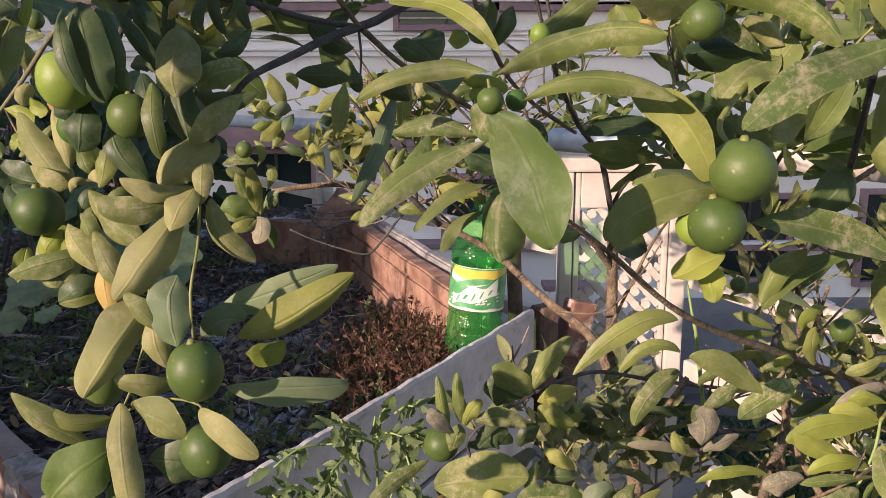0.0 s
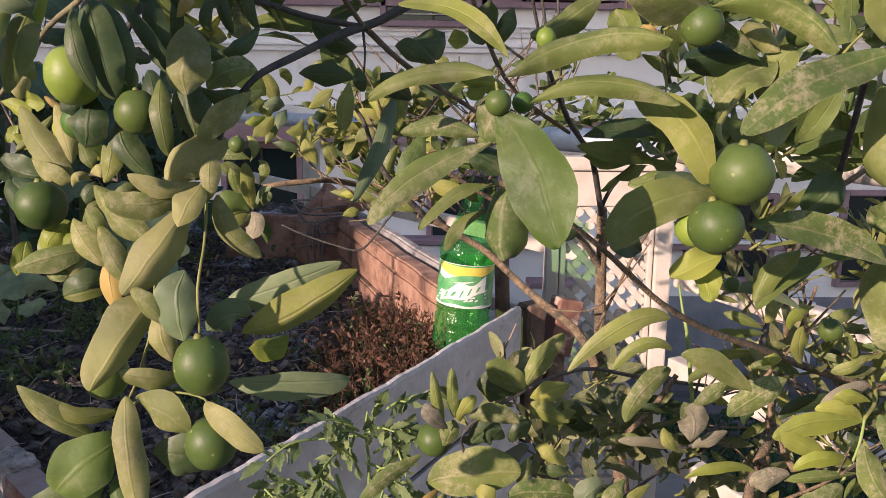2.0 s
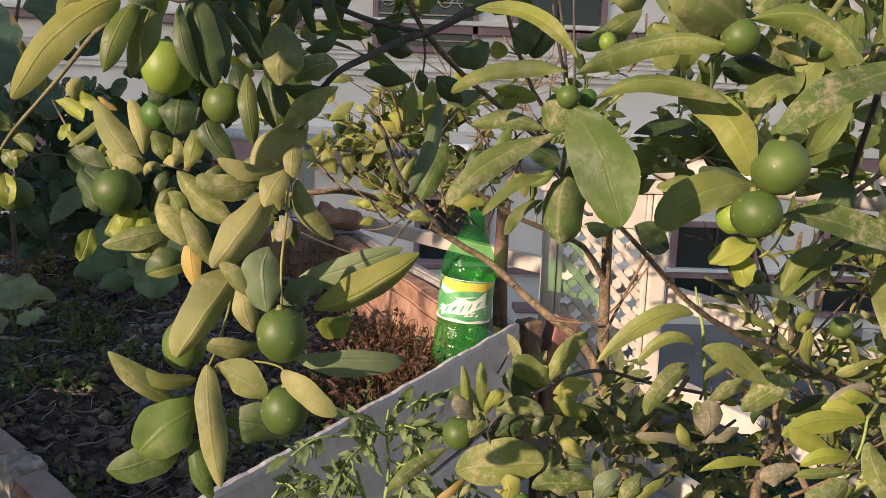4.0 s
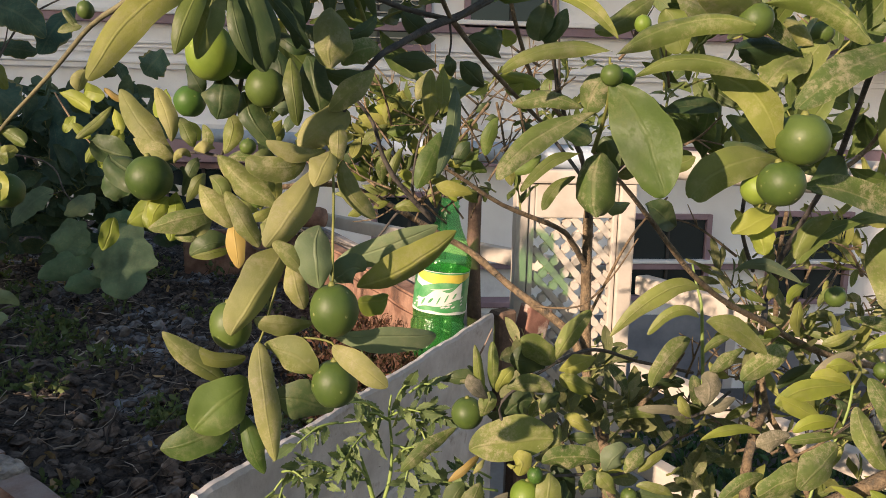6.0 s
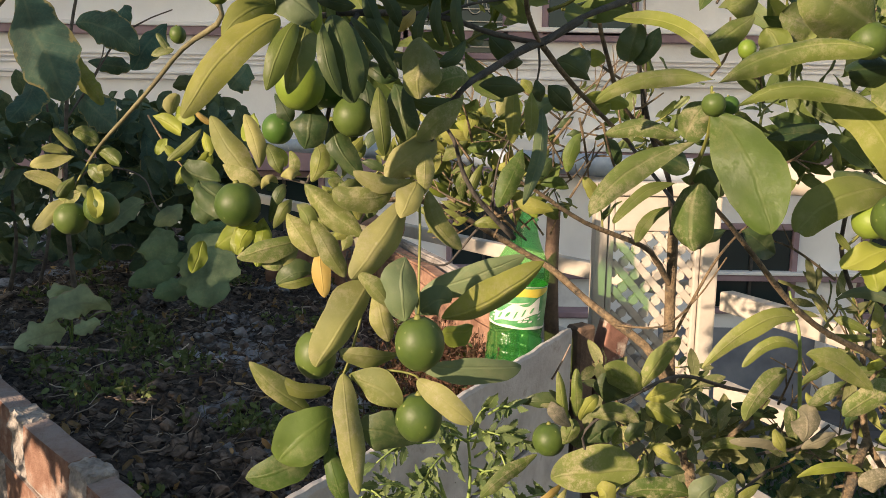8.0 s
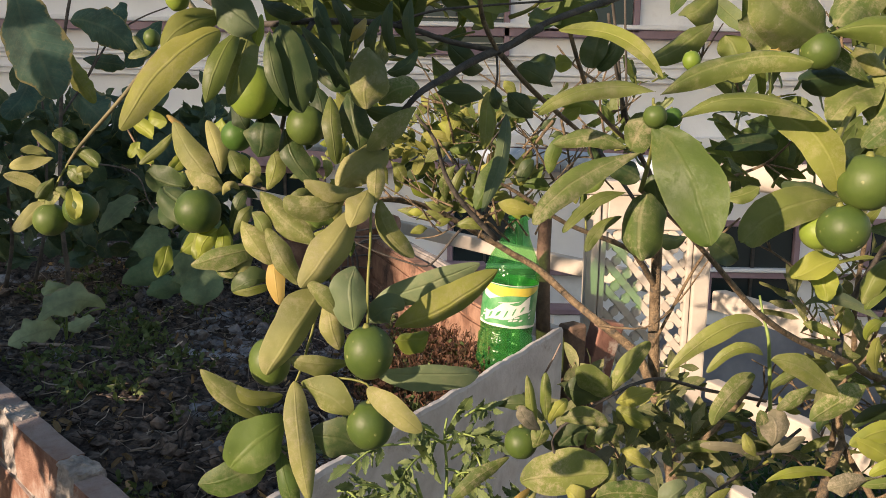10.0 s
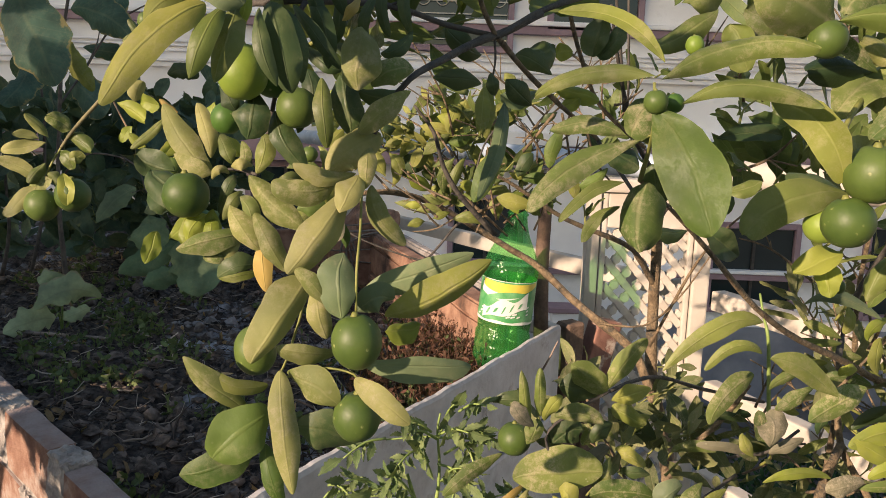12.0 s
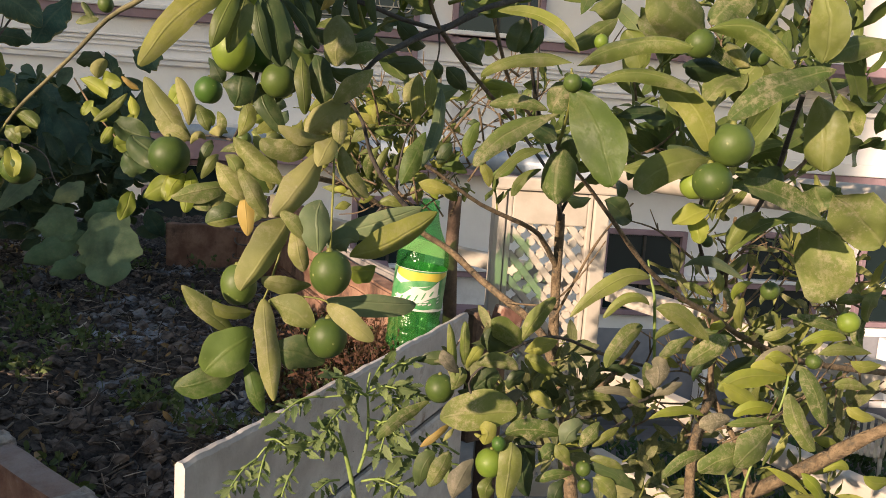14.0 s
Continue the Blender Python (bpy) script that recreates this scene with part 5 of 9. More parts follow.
blade(tree, (-0.1649, 0.3620, 1.0654), (-0.1802, 0.3500, 1.0605), (-0.1999, 0.3500, 1.0550), 0.0076, 0.0082, "citrus_deep", 0.30, 0.10, point=0.52)
blade(tree, (-0.1499, 0.3540, 1.1117), (-0.1456, 0.3410, 1.0858), (-0.1402, 0.3400, 1.0522), 0.0060, 0.0057, "citrus_pale", 0.30, 0.70, point=0.52)
blade(tree, (-0.1577, 0.3580, 1.0705), (-0.1543, 0.3480, 1.0596), (-0.1475, 0.3500, 1.0405), 0.0041, 0.0050, "citrus_deep", 0.30, 0.50, point=0.52)
blade(tree, (-0.1468, 0.3740, 1.0728), (-0.1290, 0.3720, 1.0731), (-0.1126, 0.3820, 1.0626), 0.0092, 0.0098, "citrus_shaded", 0.20, 0.20, point=0.52)
blade(tree, (-0.1111, 0.3480, 1.1111), (-0.0972, 0.3370, 1.1031), (-0.0830, 0.3380, 1.0918), 0.0047, 0.0056, "citrus_pale", 0.30, 0.20, point=0.52)
blade(tree, (-0.1755, 0.3980, 1.2057), (-0.1603, 0.3850, 1.1917), (-0.1417, 0.3840, 1.1788), 0.0060, 0.0064, "citrus_pale", 0.60, 0.70, point=0.52)
blade(tree, (-0.1707, 0.3880, 1.1874), (-0.1615, 0.3770, 1.1740), (-0.1517, 0.3780, 1.1575), 0.0045, 0.0051, "citrus_pale", 0.50, 0.70, point=0.52)
blade(tree, (-0.1848, 0.3920, 1.1896), (-0.1759, 0.3825, 1.1791), (-0.1663, 0.3850, 1.1663), 0.0054, 0.0057, "citrus_pale", 0.40, 0.50, point=0.52)
blade(tree, (-0.1801, 0.3960, 1.1936), (-0.1732, 0.3870, 1.1887), (-0.1706, 0.3900, 1.1784), 0.0043, 0.0043, "citrus_dusty", 0.60, 0.60, point=0.52)
blade(tree, (-0.1762, 0.3940, 1.1752), (-0.1901, 0.3810, 1.1726), (-0.2092, 0.3800, 1.1671), 0.0042, 0.0063, "citrus_dusty", 0.80, 0.20, point=0.52)
blade(tree, (-0.1667, 0.3900, 1.1717), (-0.1647, 0.3815, 1.1596), (-0.1632, 0.3850, 1.1442), 0.0046, 0.0043, "citrus_yellow", 0.30, 0.40, point=0.52)
blade(tree, (-0.1700, 0.3930, 1.1565), (-0.1780, 0.3835, 1.1583), (-0.1895, 0.3860, 1.1512), 0.0061, 0.0027, "citrus_shaded", 0.40, 0.20, point=0.52)
# narrow paler blade, painted as the sunlit lower rim of the leaf before it
blade(tree, (-0.1673, 0.3890, 1.1555), (-0.1770, 0.3805, 1.1539), (-0.1886, 0.3840, 1.1510), 0.0012, 0.0030, "citrus_mid", 0.20, 0.20, point=0.52)
blade(tree, (-0.1811, 0.3930, 1.1639), (-0.1882, 0.3845, 1.1634), (-0.1978, 0.3880, 1.1610), 0.0027, 0.0034, "citrus_dusty", 0.30, 0.30, point=0.52)
blade(tree, (-0.1788, 0.3940, 1.1701), (-0.1844, 0.3855, 1.1670), (-0.1937, 0.3890, 1.1637), 0.0031, 0.0043, "citrus_pale", 0.40, 0.20, point=0.52)
blade(tree, (-0.2150, 0.4520, 1.1766), (-0.2209, 0.4430, 1.1706), (-0.2256, 0.4460, 1.1595), 0.0045, 0.0052, "citrus_young", point=0.52)
blade(tree, (-0.2109, 0.4500, 1.1755), (-0.2099, 0.4420, 1.1683), (-0.2137, 0.4460, 1.1590), 0.0042, 0.0042, "citrus_young", point=0.52)
blade(tree, (-0.1153, 0.3720, 1.2102), (-0.1307, 0.3610, 1.2090), (-0.1450, 0.3620, 1.2151), 0.0034, 0.0043, "citrus_pale", 0.30, 0.50, point=0.52)
blade(tree, (-0.1256, 0.3700, 1.2043), (-0.1400, 0.3590, 1.2016), (-0.1552, 0.3600, 1.2060), 0.0045, 0.0068, "citrus_pale", 0.30, 0.40, point=0.52)
blade(tree, (-0.1416, 0.3760, 1.2033), (-0.1472, 0.3660, 1.2070), (-0.1554, 0.3680, 1.2014), 0.0029, 0.0023, "citrus_dusty", 0.50, 0.40, point=0.52)
blade(tree, (-0.1031, 0.3760, 1.2306), (-0.1148, 0.3650, 1.2239), (-0.1294, 0.3660, 1.2118), 0.0068, 0.0077, "citrus_pale", 0.20, 0.50, point=0.52)
blade(tree, (-0.1099, 0.3740, 1.2282), (-0.1089, 0.3640, 1.2167), (-0.1107, 0.3660, 1.2027), 0.0034, 0.0040, "citrus_pale", 0.30, 0.50, point=0.52)
blade(tree, (-0.1070, 0.3700, 1.2047), (-0.1028, 0.3670, 1.1882), (-0.0889, 0.3760, 1.1738), 0.0038, 0.0052, "citrus_pale", 0.30, 0.40, point=0.52)
blade(tree, (-0.1134, 0.3720, 1.2189), (-0.1193, 0.3650, 1.2158), (-0.1227, 0.3700, 1.2096), 0.0034, 0.0040, "citrus_pale", 0.50, 0.40, point=0.52)
blade(tree, (-0.2154, 0.4680, 1.1992), (-0.2329, 0.4680, 1.2181), (-0.2498, 0.4800, 1.2425), 0.0072, 0.0072, "citrus_pale", 0.20, 0.50, point=0.52)
blade(tree, (-0.2157, 0.4660, 1.2101), (-0.2180, 0.4640, 1.2257), (-0.2269, 0.4740, 1.2441), 0.0039, 0.0053, "citrus_pale", 0.20, 0.70, point=0.52)
blade(tree, (-0.2137, 0.4620, 1.2004), (-0.2248, 0.4590, 1.2054), (-0.2396, 0.4680, 1.2115), 0.0042, 0.0057, "citrus_pale", 0.20, 0.30, point=0.52)
blade(tree, (-0.1963, 0.4580, 1.2040), (-0.1917, 0.4540, 1.2121), (-0.1956, 0.4620, 1.2214), 0.0031, 0.0031, "citrus_dusty", point=0.52)
blade(tree, (-0.1871, 0.4550, 1.2066), (-0.1923, 0.4475, 1.2083), (-0.1997, 0.4520, 1.2058), 0.0028, 0.0031, "citrus_pale", point=0.52)
blade(tree, (-0.2015, 0.4620, 1.2071), (-0.2051, 0.4600, 1.2156), (-0.2125, 0.4700, 1.2257), 0.0032, 0.0042, "citrus", 0.30, 0.60, point=0.52)
blade(tree, (-0.2008, 0.4740, 1.2107), (-0.2043, 0.4710, 1.2162), (-0.2131, 0.4800, 1.2239), 0.0036, 0.0047, "citrus_young", 0.30, 0.60, point=0.52)
blade(tree, (-0.2029, 0.4600, 1.2009), (-0.2077, 0.4530, 1.2041), (-0.2130, 0.4580, 1.1972), 0.0024, 0.0024, "citrus_pale", point=0.52)
blade(tree, (-0.1966, 0.4560, 1.1996), (-0.1997, 0.4470, 1.1958), (-0.2067, 0.4500, 1.1777), 0.0031, 0.0031, "citrus_shaded", point=0.52)
blade(tree, (-0.1923, 0.4520, 1.1912), (-0.1964, 0.4430, 1.1869), (-0.2033, 0.4460, 1.1741), 0.0031, 0.0038, "citrus", 0.30, 0.50, point=0.52)
blade(tree, (-0.1687, 0.3020, 1.2816), (-0.1859, 0.2875, 1.2673), (-0.2053, 0.2850, 1.2399), 0.0060, 0.0067, "citrus_mid", 0.50, 0.30, point=0.52)
blade(tree, (-0.1694, 0.3100, 1.2876), (-0.1809, 0.2970, 1.2834), (-0.1917, 0.2960, 1.2719), 0.0057, 0.0059, "citrus_mid", 0.40, 0.30, point=0.52)
blade(tree, (-0.1749, 0.3120, 1.2978), (-0.1640, 0.3025, 1.2903), (-0.1540, 0.3050, 1.2819), 0.0065, 0.0079, "citrus_cool", 0.30, 0.30, point=0.52)
blade(tree, (-0.1623, 0.3060, 1.2818), (-0.1676, 0.2940, 1.2683), (-0.1733, 0.2940, 1.2511), 0.0039, 0.0046, "citrus", 0.30, 0.50, point=0.52)
blade(tree, (-0.1600, 0.3180, 1.2837), (-0.1615, 0.3060, 1.2694), (-0.1669, 0.3060, 1.2507), 0.0043, 0.0052, "citrus", 0.30, 0.60, point=0.52)
blade(tree, (-0.1561, 0.3220, 1.2905), (-0.1559, 0.3130, 1.2814), (-0.1594, 0.3160, 1.2715), 0.0017, 0.0022, "citrus_young", point=0.52)
blade(tree, (-0.1586, 0.3500, 1.2866), (-0.1558, 0.3410, 1.2699), (-0.1492, 0.3440, 1.2511), 0.0034, 0.0037, "citrus_shaded", 0.30, 0.50, point=0.52)
blade(tree, (-0.1550, 0.3560, 1.2900), (-0.1485, 0.3470, 1.2713), (-0.1439, 0.3500, 1.2481), 0.0066, 0.0072, "citrus_shaded", 0.20, 0.40, point=0.52)
blade(tree, (-0.1509, 0.3660, 1.2892), (-0.1433, 0.3570, 1.2722), (-0.1401, 0.3600, 1.2533), 0.0049, 0.0046, "citrus_shaded", 0.30, 0.50, point=0.52)
blade(tree, (-0.1473, 0.3740, 1.2913), (-0.1347, 0.3650, 1.2765), (-0.1233, 0.3680, 1.2611), 0.0028, 0.0031, "citrus_shaded", point=0.52)
blade(tree, (-0.1420, 0.3800, 1.2977), (-0.1323, 0.3720, 1.2819), (-0.1300, 0.3760, 1.2614), 0.0045, 0.0045, "citrus_shaded", point=0.52)
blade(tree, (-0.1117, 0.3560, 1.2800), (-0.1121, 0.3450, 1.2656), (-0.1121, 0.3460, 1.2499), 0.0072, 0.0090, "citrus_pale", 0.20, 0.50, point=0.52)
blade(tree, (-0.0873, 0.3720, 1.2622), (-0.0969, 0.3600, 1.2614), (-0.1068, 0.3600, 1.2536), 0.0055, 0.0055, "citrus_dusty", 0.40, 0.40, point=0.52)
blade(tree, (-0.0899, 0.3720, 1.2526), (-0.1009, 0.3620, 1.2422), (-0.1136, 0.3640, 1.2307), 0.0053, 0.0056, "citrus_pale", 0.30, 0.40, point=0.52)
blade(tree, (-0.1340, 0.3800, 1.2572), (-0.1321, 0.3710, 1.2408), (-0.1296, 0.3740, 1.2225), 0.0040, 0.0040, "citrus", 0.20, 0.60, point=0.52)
blade(tree, (-0.1262, 0.3880, 1.2597), (-0.1210, 0.3790, 1.2440), (-0.1182, 0.3820, 1.2277), 0.0070, 0.0070, "citrus_shaded", point=0.52)
blade(tree, (-0.1443, 0.3940, 1.2618), (-0.1395, 0.3860, 1.2500), (-0.1408, 0.3900, 1.2352), 0.0053, 0.0053, "citrus_shaded", point=0.52)
blade(tree, (-0.1705, 0.3920, 1.2505), (-0.1704, 0.3830, 1.2381), (-0.1737, 0.3860, 1.2244), 0.0083, 0.0083, "citrus_shaded", 0.40, 0.40, point=0.52)
blade(tree, (-0.1612, 0.3960, 1.2400), (-0.1547, 0.3870, 1.2254), (-0.1432, 0.3900, 1.2092), 0.0051, 0.0060, "citrus_shaded", 0.30, 0.50, point=0.52)
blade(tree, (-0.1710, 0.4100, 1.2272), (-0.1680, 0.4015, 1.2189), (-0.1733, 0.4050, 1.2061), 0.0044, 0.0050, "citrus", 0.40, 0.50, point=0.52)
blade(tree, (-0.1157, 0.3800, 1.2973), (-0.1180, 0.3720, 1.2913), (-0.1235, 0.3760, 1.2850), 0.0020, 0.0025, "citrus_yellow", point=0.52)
blade(tree, (-0.1028, 0.3920, 1.3077), (-0.1049, 0.3830, 1.2935), (-0.1005, 0.3860, 1.2792), 0.0026, 0.0026, "citrus_shaded", point=0.52)
blade(tree, (-0.0927, 0.3960, 1.3097), (-0.0941, 0.3870, 1.2942), (-0.0890, 0.3900, 1.2804), 0.0026, 0.0029, "citrus_shaded", point=0.52)
blade(tree, (-0.1090, 0.3980, 1.3010), (-0.1141, 0.3890, 1.2883), (-0.1119, 0.3920, 1.2800), 0.0026, 0.0026, "citrus_shaded", point=0.52)
blade(tree, (-0.0890, 0.3900, 1.2833), (-0.0952, 0.3790, 1.2736), (-0.1044, 0.3800, 1.2701), 0.0032, 0.0035, "citrus_shaded", point=0.52)
blade(tree, (-0.1286, 0.3920, 1.3025), (-0.1258, 0.3840, 1.2874), (-0.1298, 0.3880, 1.2741), 0.0029, 0.0029, "citrus_shaded", point=0.52)
blade(tree, (-0.0722, 0.4500, 1.2926), (-0.0599, 0.4540, 1.2817), (-0.0497, 0.4700, 1.2787), 0.0058, 0.0062, "citrus_shaded", point=0.7)
blade(tree, (-0.0789, 0.4400, 1.2623), (-0.0642, 0.4415, 1.2633), (-0.0493, 0.4550, 1.2609), 0.0047, 0.0060, "citrus_shaded", point=0.7)
blade(tree, (-0.0457, 0.4300, 1.2659), (-0.0446, 0.4240, 1.2593), (-0.0426, 0.4300, 1.2531), 0.0032, 0.0032, "citrus_shaded", point=0.52)
blade(tree, (-0.0499, 0.4200, 1.2584), (-0.0510, 0.4050, 1.2448), (-0.0523, 0.4020, 1.2304), 0.0034, 0.0040, "citrus_mid", 0.20, 0.60, point=0.7)
blade(tree, (-0.0302, 0.5200, 1.2519), (-0.0364, 0.4740, 1.2237), (-0.0502, 0.4400, 1.1918), 0.0044, 0.0044, "citrus_cool", 0.20, 0.60, point=0.7)
blade(tree, (-0.0352, 0.4550, 1.2639), (-0.0282, 0.4540, 1.2573), (-0.0179, 0.4650, 1.2491), 0.0062, 0.0059, "citrus_shaded", point=0.52)
blade(tree, (-0.1122, 0.3980, 1.1023), (-0.0795, 0.4010, 1.1003), (-0.0503, 0.4160, 1.0973), 0.0045, 0.0090, "citrus_cool", 0.30, 0.10, point=0.55)
blade(tree, (-0.0986, 0.3740, 1.1360), (-0.0693, 0.3740, 1.1482), (-0.0436, 0.3860, 1.1662), 0.0093, 0.0060, "citrus_mid", 0.10, 1.50, point=0.55)
blade(tree, (-0.1115, 0.3880, 1.1464), (-0.0836, 0.3870, 1.1562), (-0.0526, 0.3980, 1.1668), 0.0056, 0.0076, "citrus_cool", 0.30, 0.20, point=0.55)
leaf(tree, (-0.100, 0.390, 1.124), (-0.081, 0.400, 1.125), 0.014, -21, 0.02, "citrus_young")
leaf(tree, (-0.219, 0.450, 1.179), (-0.227, 0.445, 1.157), 0.010, 3, 0.02, "citrus_young")
leaf(tree, (-0.210, 0.450, 1.180), (-0.214, 0.445, 1.150), 0.012, 4, 0.03, "citrus_young")
leaf(tree, (-0.227, 0.460, 1.182), (-0.258, 0.480, 1.200), 0.023, 26, 0.02, "citrus_shaded")
leaf(tree, (-0.250, 0.500, 1.198), (-0.276, 0.500, 1.209), 0.021, 19, 0.02, "citrus_shaded")
leaf(tree, (-0.254, 0.500, 1.153), (-0.229, 0.490, 1.168), 0.018, 1, 0.03, "citrus_young")
leaf(tree, (-0.257, 0.520, 1.174), (-0.274, 0.520, 1.186), 0.023, 14, 0.03, "citrus_shaded")
leaf(tree, (-0.272, 0.500, 1.135), (-0.264, 0.500, 1.157), 0.013, 32, 0.03, "citrus_young")
leaf(tree, (-0.017, 0.500, 1.282), (0.002, 0.520, 1.291), 0.020, -3, 0.03, "citrus_shaded")
blade(tree, (-0.1427, 0.3840, 1.3066), (-0.1370, 0.3750, 1.2944), (-0.1331, 0.3780, 1.2811), 0.0031, 0.0034, "citrus_shaded", point=0.7)
blade(tree, (-0.1351, 0.3920, 1.3109), (-0.1275, 0.3830, 1.2985), (-0.1220, 0.3860, 1.2861), 0.0029, 0.0032, "citrus_shaded", point=0.7)
blade(tree, (-0.1329, 0.3980, 1.2771), (-0.1199, 0.3890, 1.2715), (-0.1052, 0.3920, 1.2700), 0.0038, 0.0041, "citrus_shaded", point=0.7)
blade(tree, (-0.1204, 0.3960, 1.2542), (-0.1049, 0.3910, 1.2491), (-0.0896, 0.3980, 1.2532), 0.0036, 0.0048, "citrus_shaded", point=0.7)
blade(tree, (-0.1453, 0.4000, 1.2740), (-0.1351, 0.3920, 1.2655), (-0.1250, 0.3960, 1.2624), 0.0036, 0.0036, "citrus_shaded", point=0.7)
blade(tree, (-0.1553, 0.4040, 1.2469), (-0.1484, 0.3960, 1.2409), (-0.1500, 0.4000, 1.2287), 0.0049, 0.0046, "citrus_shaded", point=0.7)
blade(tree, (-0.1938, 0.4100, 1.2552), (-0.1871, 0.4015, 1.2461), (-0.1835, 0.4050, 1.2385), 0.0043, 0.0043, "citrus_shaded", point=0.7)
blade(tree, (-0.1673, 0.3720, 1.3041), (-0.1558, 0.3630, 1.2978), (-0.1440, 0.3660, 1.2958), 0.0033, 0.0033, "citrus_shaded", point=0.7)
blade(tree, (-0.0282, 0.4800, 1.2799), (-0.0174, 0.4790, 1.2780), (-0.0028, 0.4900, 1.2697), 0.0050, 0.0054, "citrus_shaded", point=0.7)
fruit(tree, (-0.1103, 0.343, 1.131), 0.0124, "lime", (-4, 3), long=1.12)
fruit(tree, (-0.1105, 0.353, 1.0888), 0.0121, "lime", (1, 2), long=1.08)
fruit(tree, (-0.224, 0.442, 1.189), 0.0139, "lime", (4, 3), long=1.0)
fruit(tree, (-0.167, 0.375, 1.115), 0.0112, "lime", (-6, 4), long=1.2)
fruit(tree, (-0.175, 0.384, 1.259), 0.0132, "lime_pale", (2, 1), long=1.1)
fruit(tree, (-0.163, 0.400, 1.258), 0.0114, "lime_dark", (1, 7), long=1.0)
fruit(tree, (-0.148, 0.388, 1.242), 0.0108, "lime", (-6, 4), long=1.0)
fruit(tree, (-0.1985, 0.440, 1.235), 0.0094, "lime_dark", (-5, 3), long=1.0)
fruit(tree, (-0.238, 0.460, 1.317), 0.0073, "lime_pale", (4, 5), long=1.1)
# far-side cluster
leaf(tree, (0.017, 0.315, 1.247), (0.043, 0.300, 1.195), 0.027, 30, 0.02, "citrus_deep", bend=-0.05)
leaf(tree, (0.023, 0.335, 1.251), (0.015, 0.340, 1.233), 0.015, 17, 0.02, "citrus_dusty")
leaf(tree, (0.018, 0.315, 1.259), (-0.033, 0.320, 1.249), 0.009, 14, 0.05, "citrus", bend=0.14)
leaf(tree, (0.022, 0.320, 1.266), (-0.022, 0.340, 1.289), 0.009, 4, 0.05, "citrus_mid", bend=0.13)
leaf(tree, (0.020, 0.315, 1.258), (0.083, 0.310, 1.272), 0.012, -15, 0.04, "citrus", bend=-0.13)
leaf(tree, (0.031, 0.320, 1.249), (0.089, 0.310, 1.250), 0.010, -12, 0.04, "citrus", bend=-0.13)
leaf(tree, (0.077, 0.340, 1.253), (0.109, 0.330, 1.217), 0.017, 43, 0.06, "citrus_mid", bend=-0.20)
leaf(tree, (0.013, 0.345, 1.234), (-0.021, 0.350, 1.236), 0.010, 8, 0.04, "citrus_dusty", bend=0.12)
leaf(tree, (0.018, 0.335, 1.233), (-0.033, 0.320, 1.199), 0.013, 21, 0.04, "citrus_dusty", bend=0.09)
leaf(tree, (0.021, 0.370, 1.211), (-0.013, 0.360, 1.191), 0.007, 22, 0.03, "citrus", bend=0.10)
leaf(tree, (0.029, 0.355, 1.213), (0.026, 0.350, 1.178), 0.022, 20, 0.03, "citrus_dusty")
leaf(tree, (0.019, 0.370, 1.198), (-0.001, 0.360, 1.181), 0.007, 27, 0.04, "citrus", bend=0.12)
leaf(tree, (0.062, 0.360, 1.234), (0.097, 0.370, 1.236), 0.010, -5, 0.03, "citrus_shaded", bend=-0.06)
leaf(tree, (0.010, 0.370, 1.226), (0.028, 0.370, 1.218), 0.013, -1, 0.02, "citrus_shaded")
leaf(tree, (0.033, 0.370, 1.220), (0.037, 0.370, 1.199), 0.015, 38, 0.03, "citrus_shaded")
leaf(tree, (0.120, 0.345, 1.210), (0.069, 0.335, 1.191), 0.020, 9, 0.03, "citrus", bend=0.13)
leaf(tree, (0.122, 0.350, 1.212), (0.092, 0.350, 1.215), 0.017, 4, 0.02, "citrus_shaded")
leaf(tree, (0.135, 0.350, 1.195), (0.209, 0.360, 1.177), 0.016, -7, 0.03, "citrus_dusty", bend=-0.07)
leaf(tree, (0.204, 0.360, 1.273), (0.128, 0.345, 1.236), 0.020, 24, 0.05, "citrus_dusty", bend=0.06)
leaf(tree, (0.118, 0.370, 1.292), (0.175, 0.360, 1.273), 0.016, 4, 0.05, "citrus", bend=-0.20)
leaf(tree, (0.210, 0.385, 1.279), (0.202, 0.380, 1.324), 0.025, -30, 0.03, "citrus")
leaf(tree, (0.217, 0.390, 1.280), (0.274, 0.400, 1.300), 0.018, -18, 0.03, "citrus", bend=-0.12)
leaf(tree, (0.221, 0.400, 1.260), (0.226, 0.395, 1.207), 0.029, 46, 0.03, "citrus")
leaf(tree, (0.247, 0.420, 1.263), (0.264, 0.420, 1.234), 0.021, 54, 0.03, "citrus_dusty")
leaf(tree, (0.122, 0.375, 1.293), (0.080, 0.370, 1.316), 0.030, -13, 0.03, "citrus_dusty")
leaf(tree, (0.126, 0.380, 1.296), (0.158, 0.390, 1.325), 0.021, -22, 0.03, "citrus_dusty")
leaf(tree, (0.152, 0.390, 1.270), (0.119, 0.385, 1.291), 0.009, -18, 0.03, "citrus_dusty")
leaf(tree, (0.166, 0.400, 1.275), (0.143, 0.395, 1.286), 0.012, -18, 0.03, "citrus_pale")
leaf(tree, (0.164, 0.400, 1.271), (0.133, 0.390, 1.248), 0.024, 29, 0.03, "citrus_dusty")
leaf(tree, (0.171, 0.400, 1.278), (0.160, 0.395, 1.249), 0.020, 41, 0.03, "citrus_dusty")
leaf(tree, (0.156, 0.400, 1.272), (0.116, 0.390, 1.270), 0.016, 0, 0.03, "citrus_shaded")
leaf(tree, (0.256, 0.420, 1.190), (0.298, 0.420, 1.156), 0.041, 42, 0.03, "citrus_dusty")
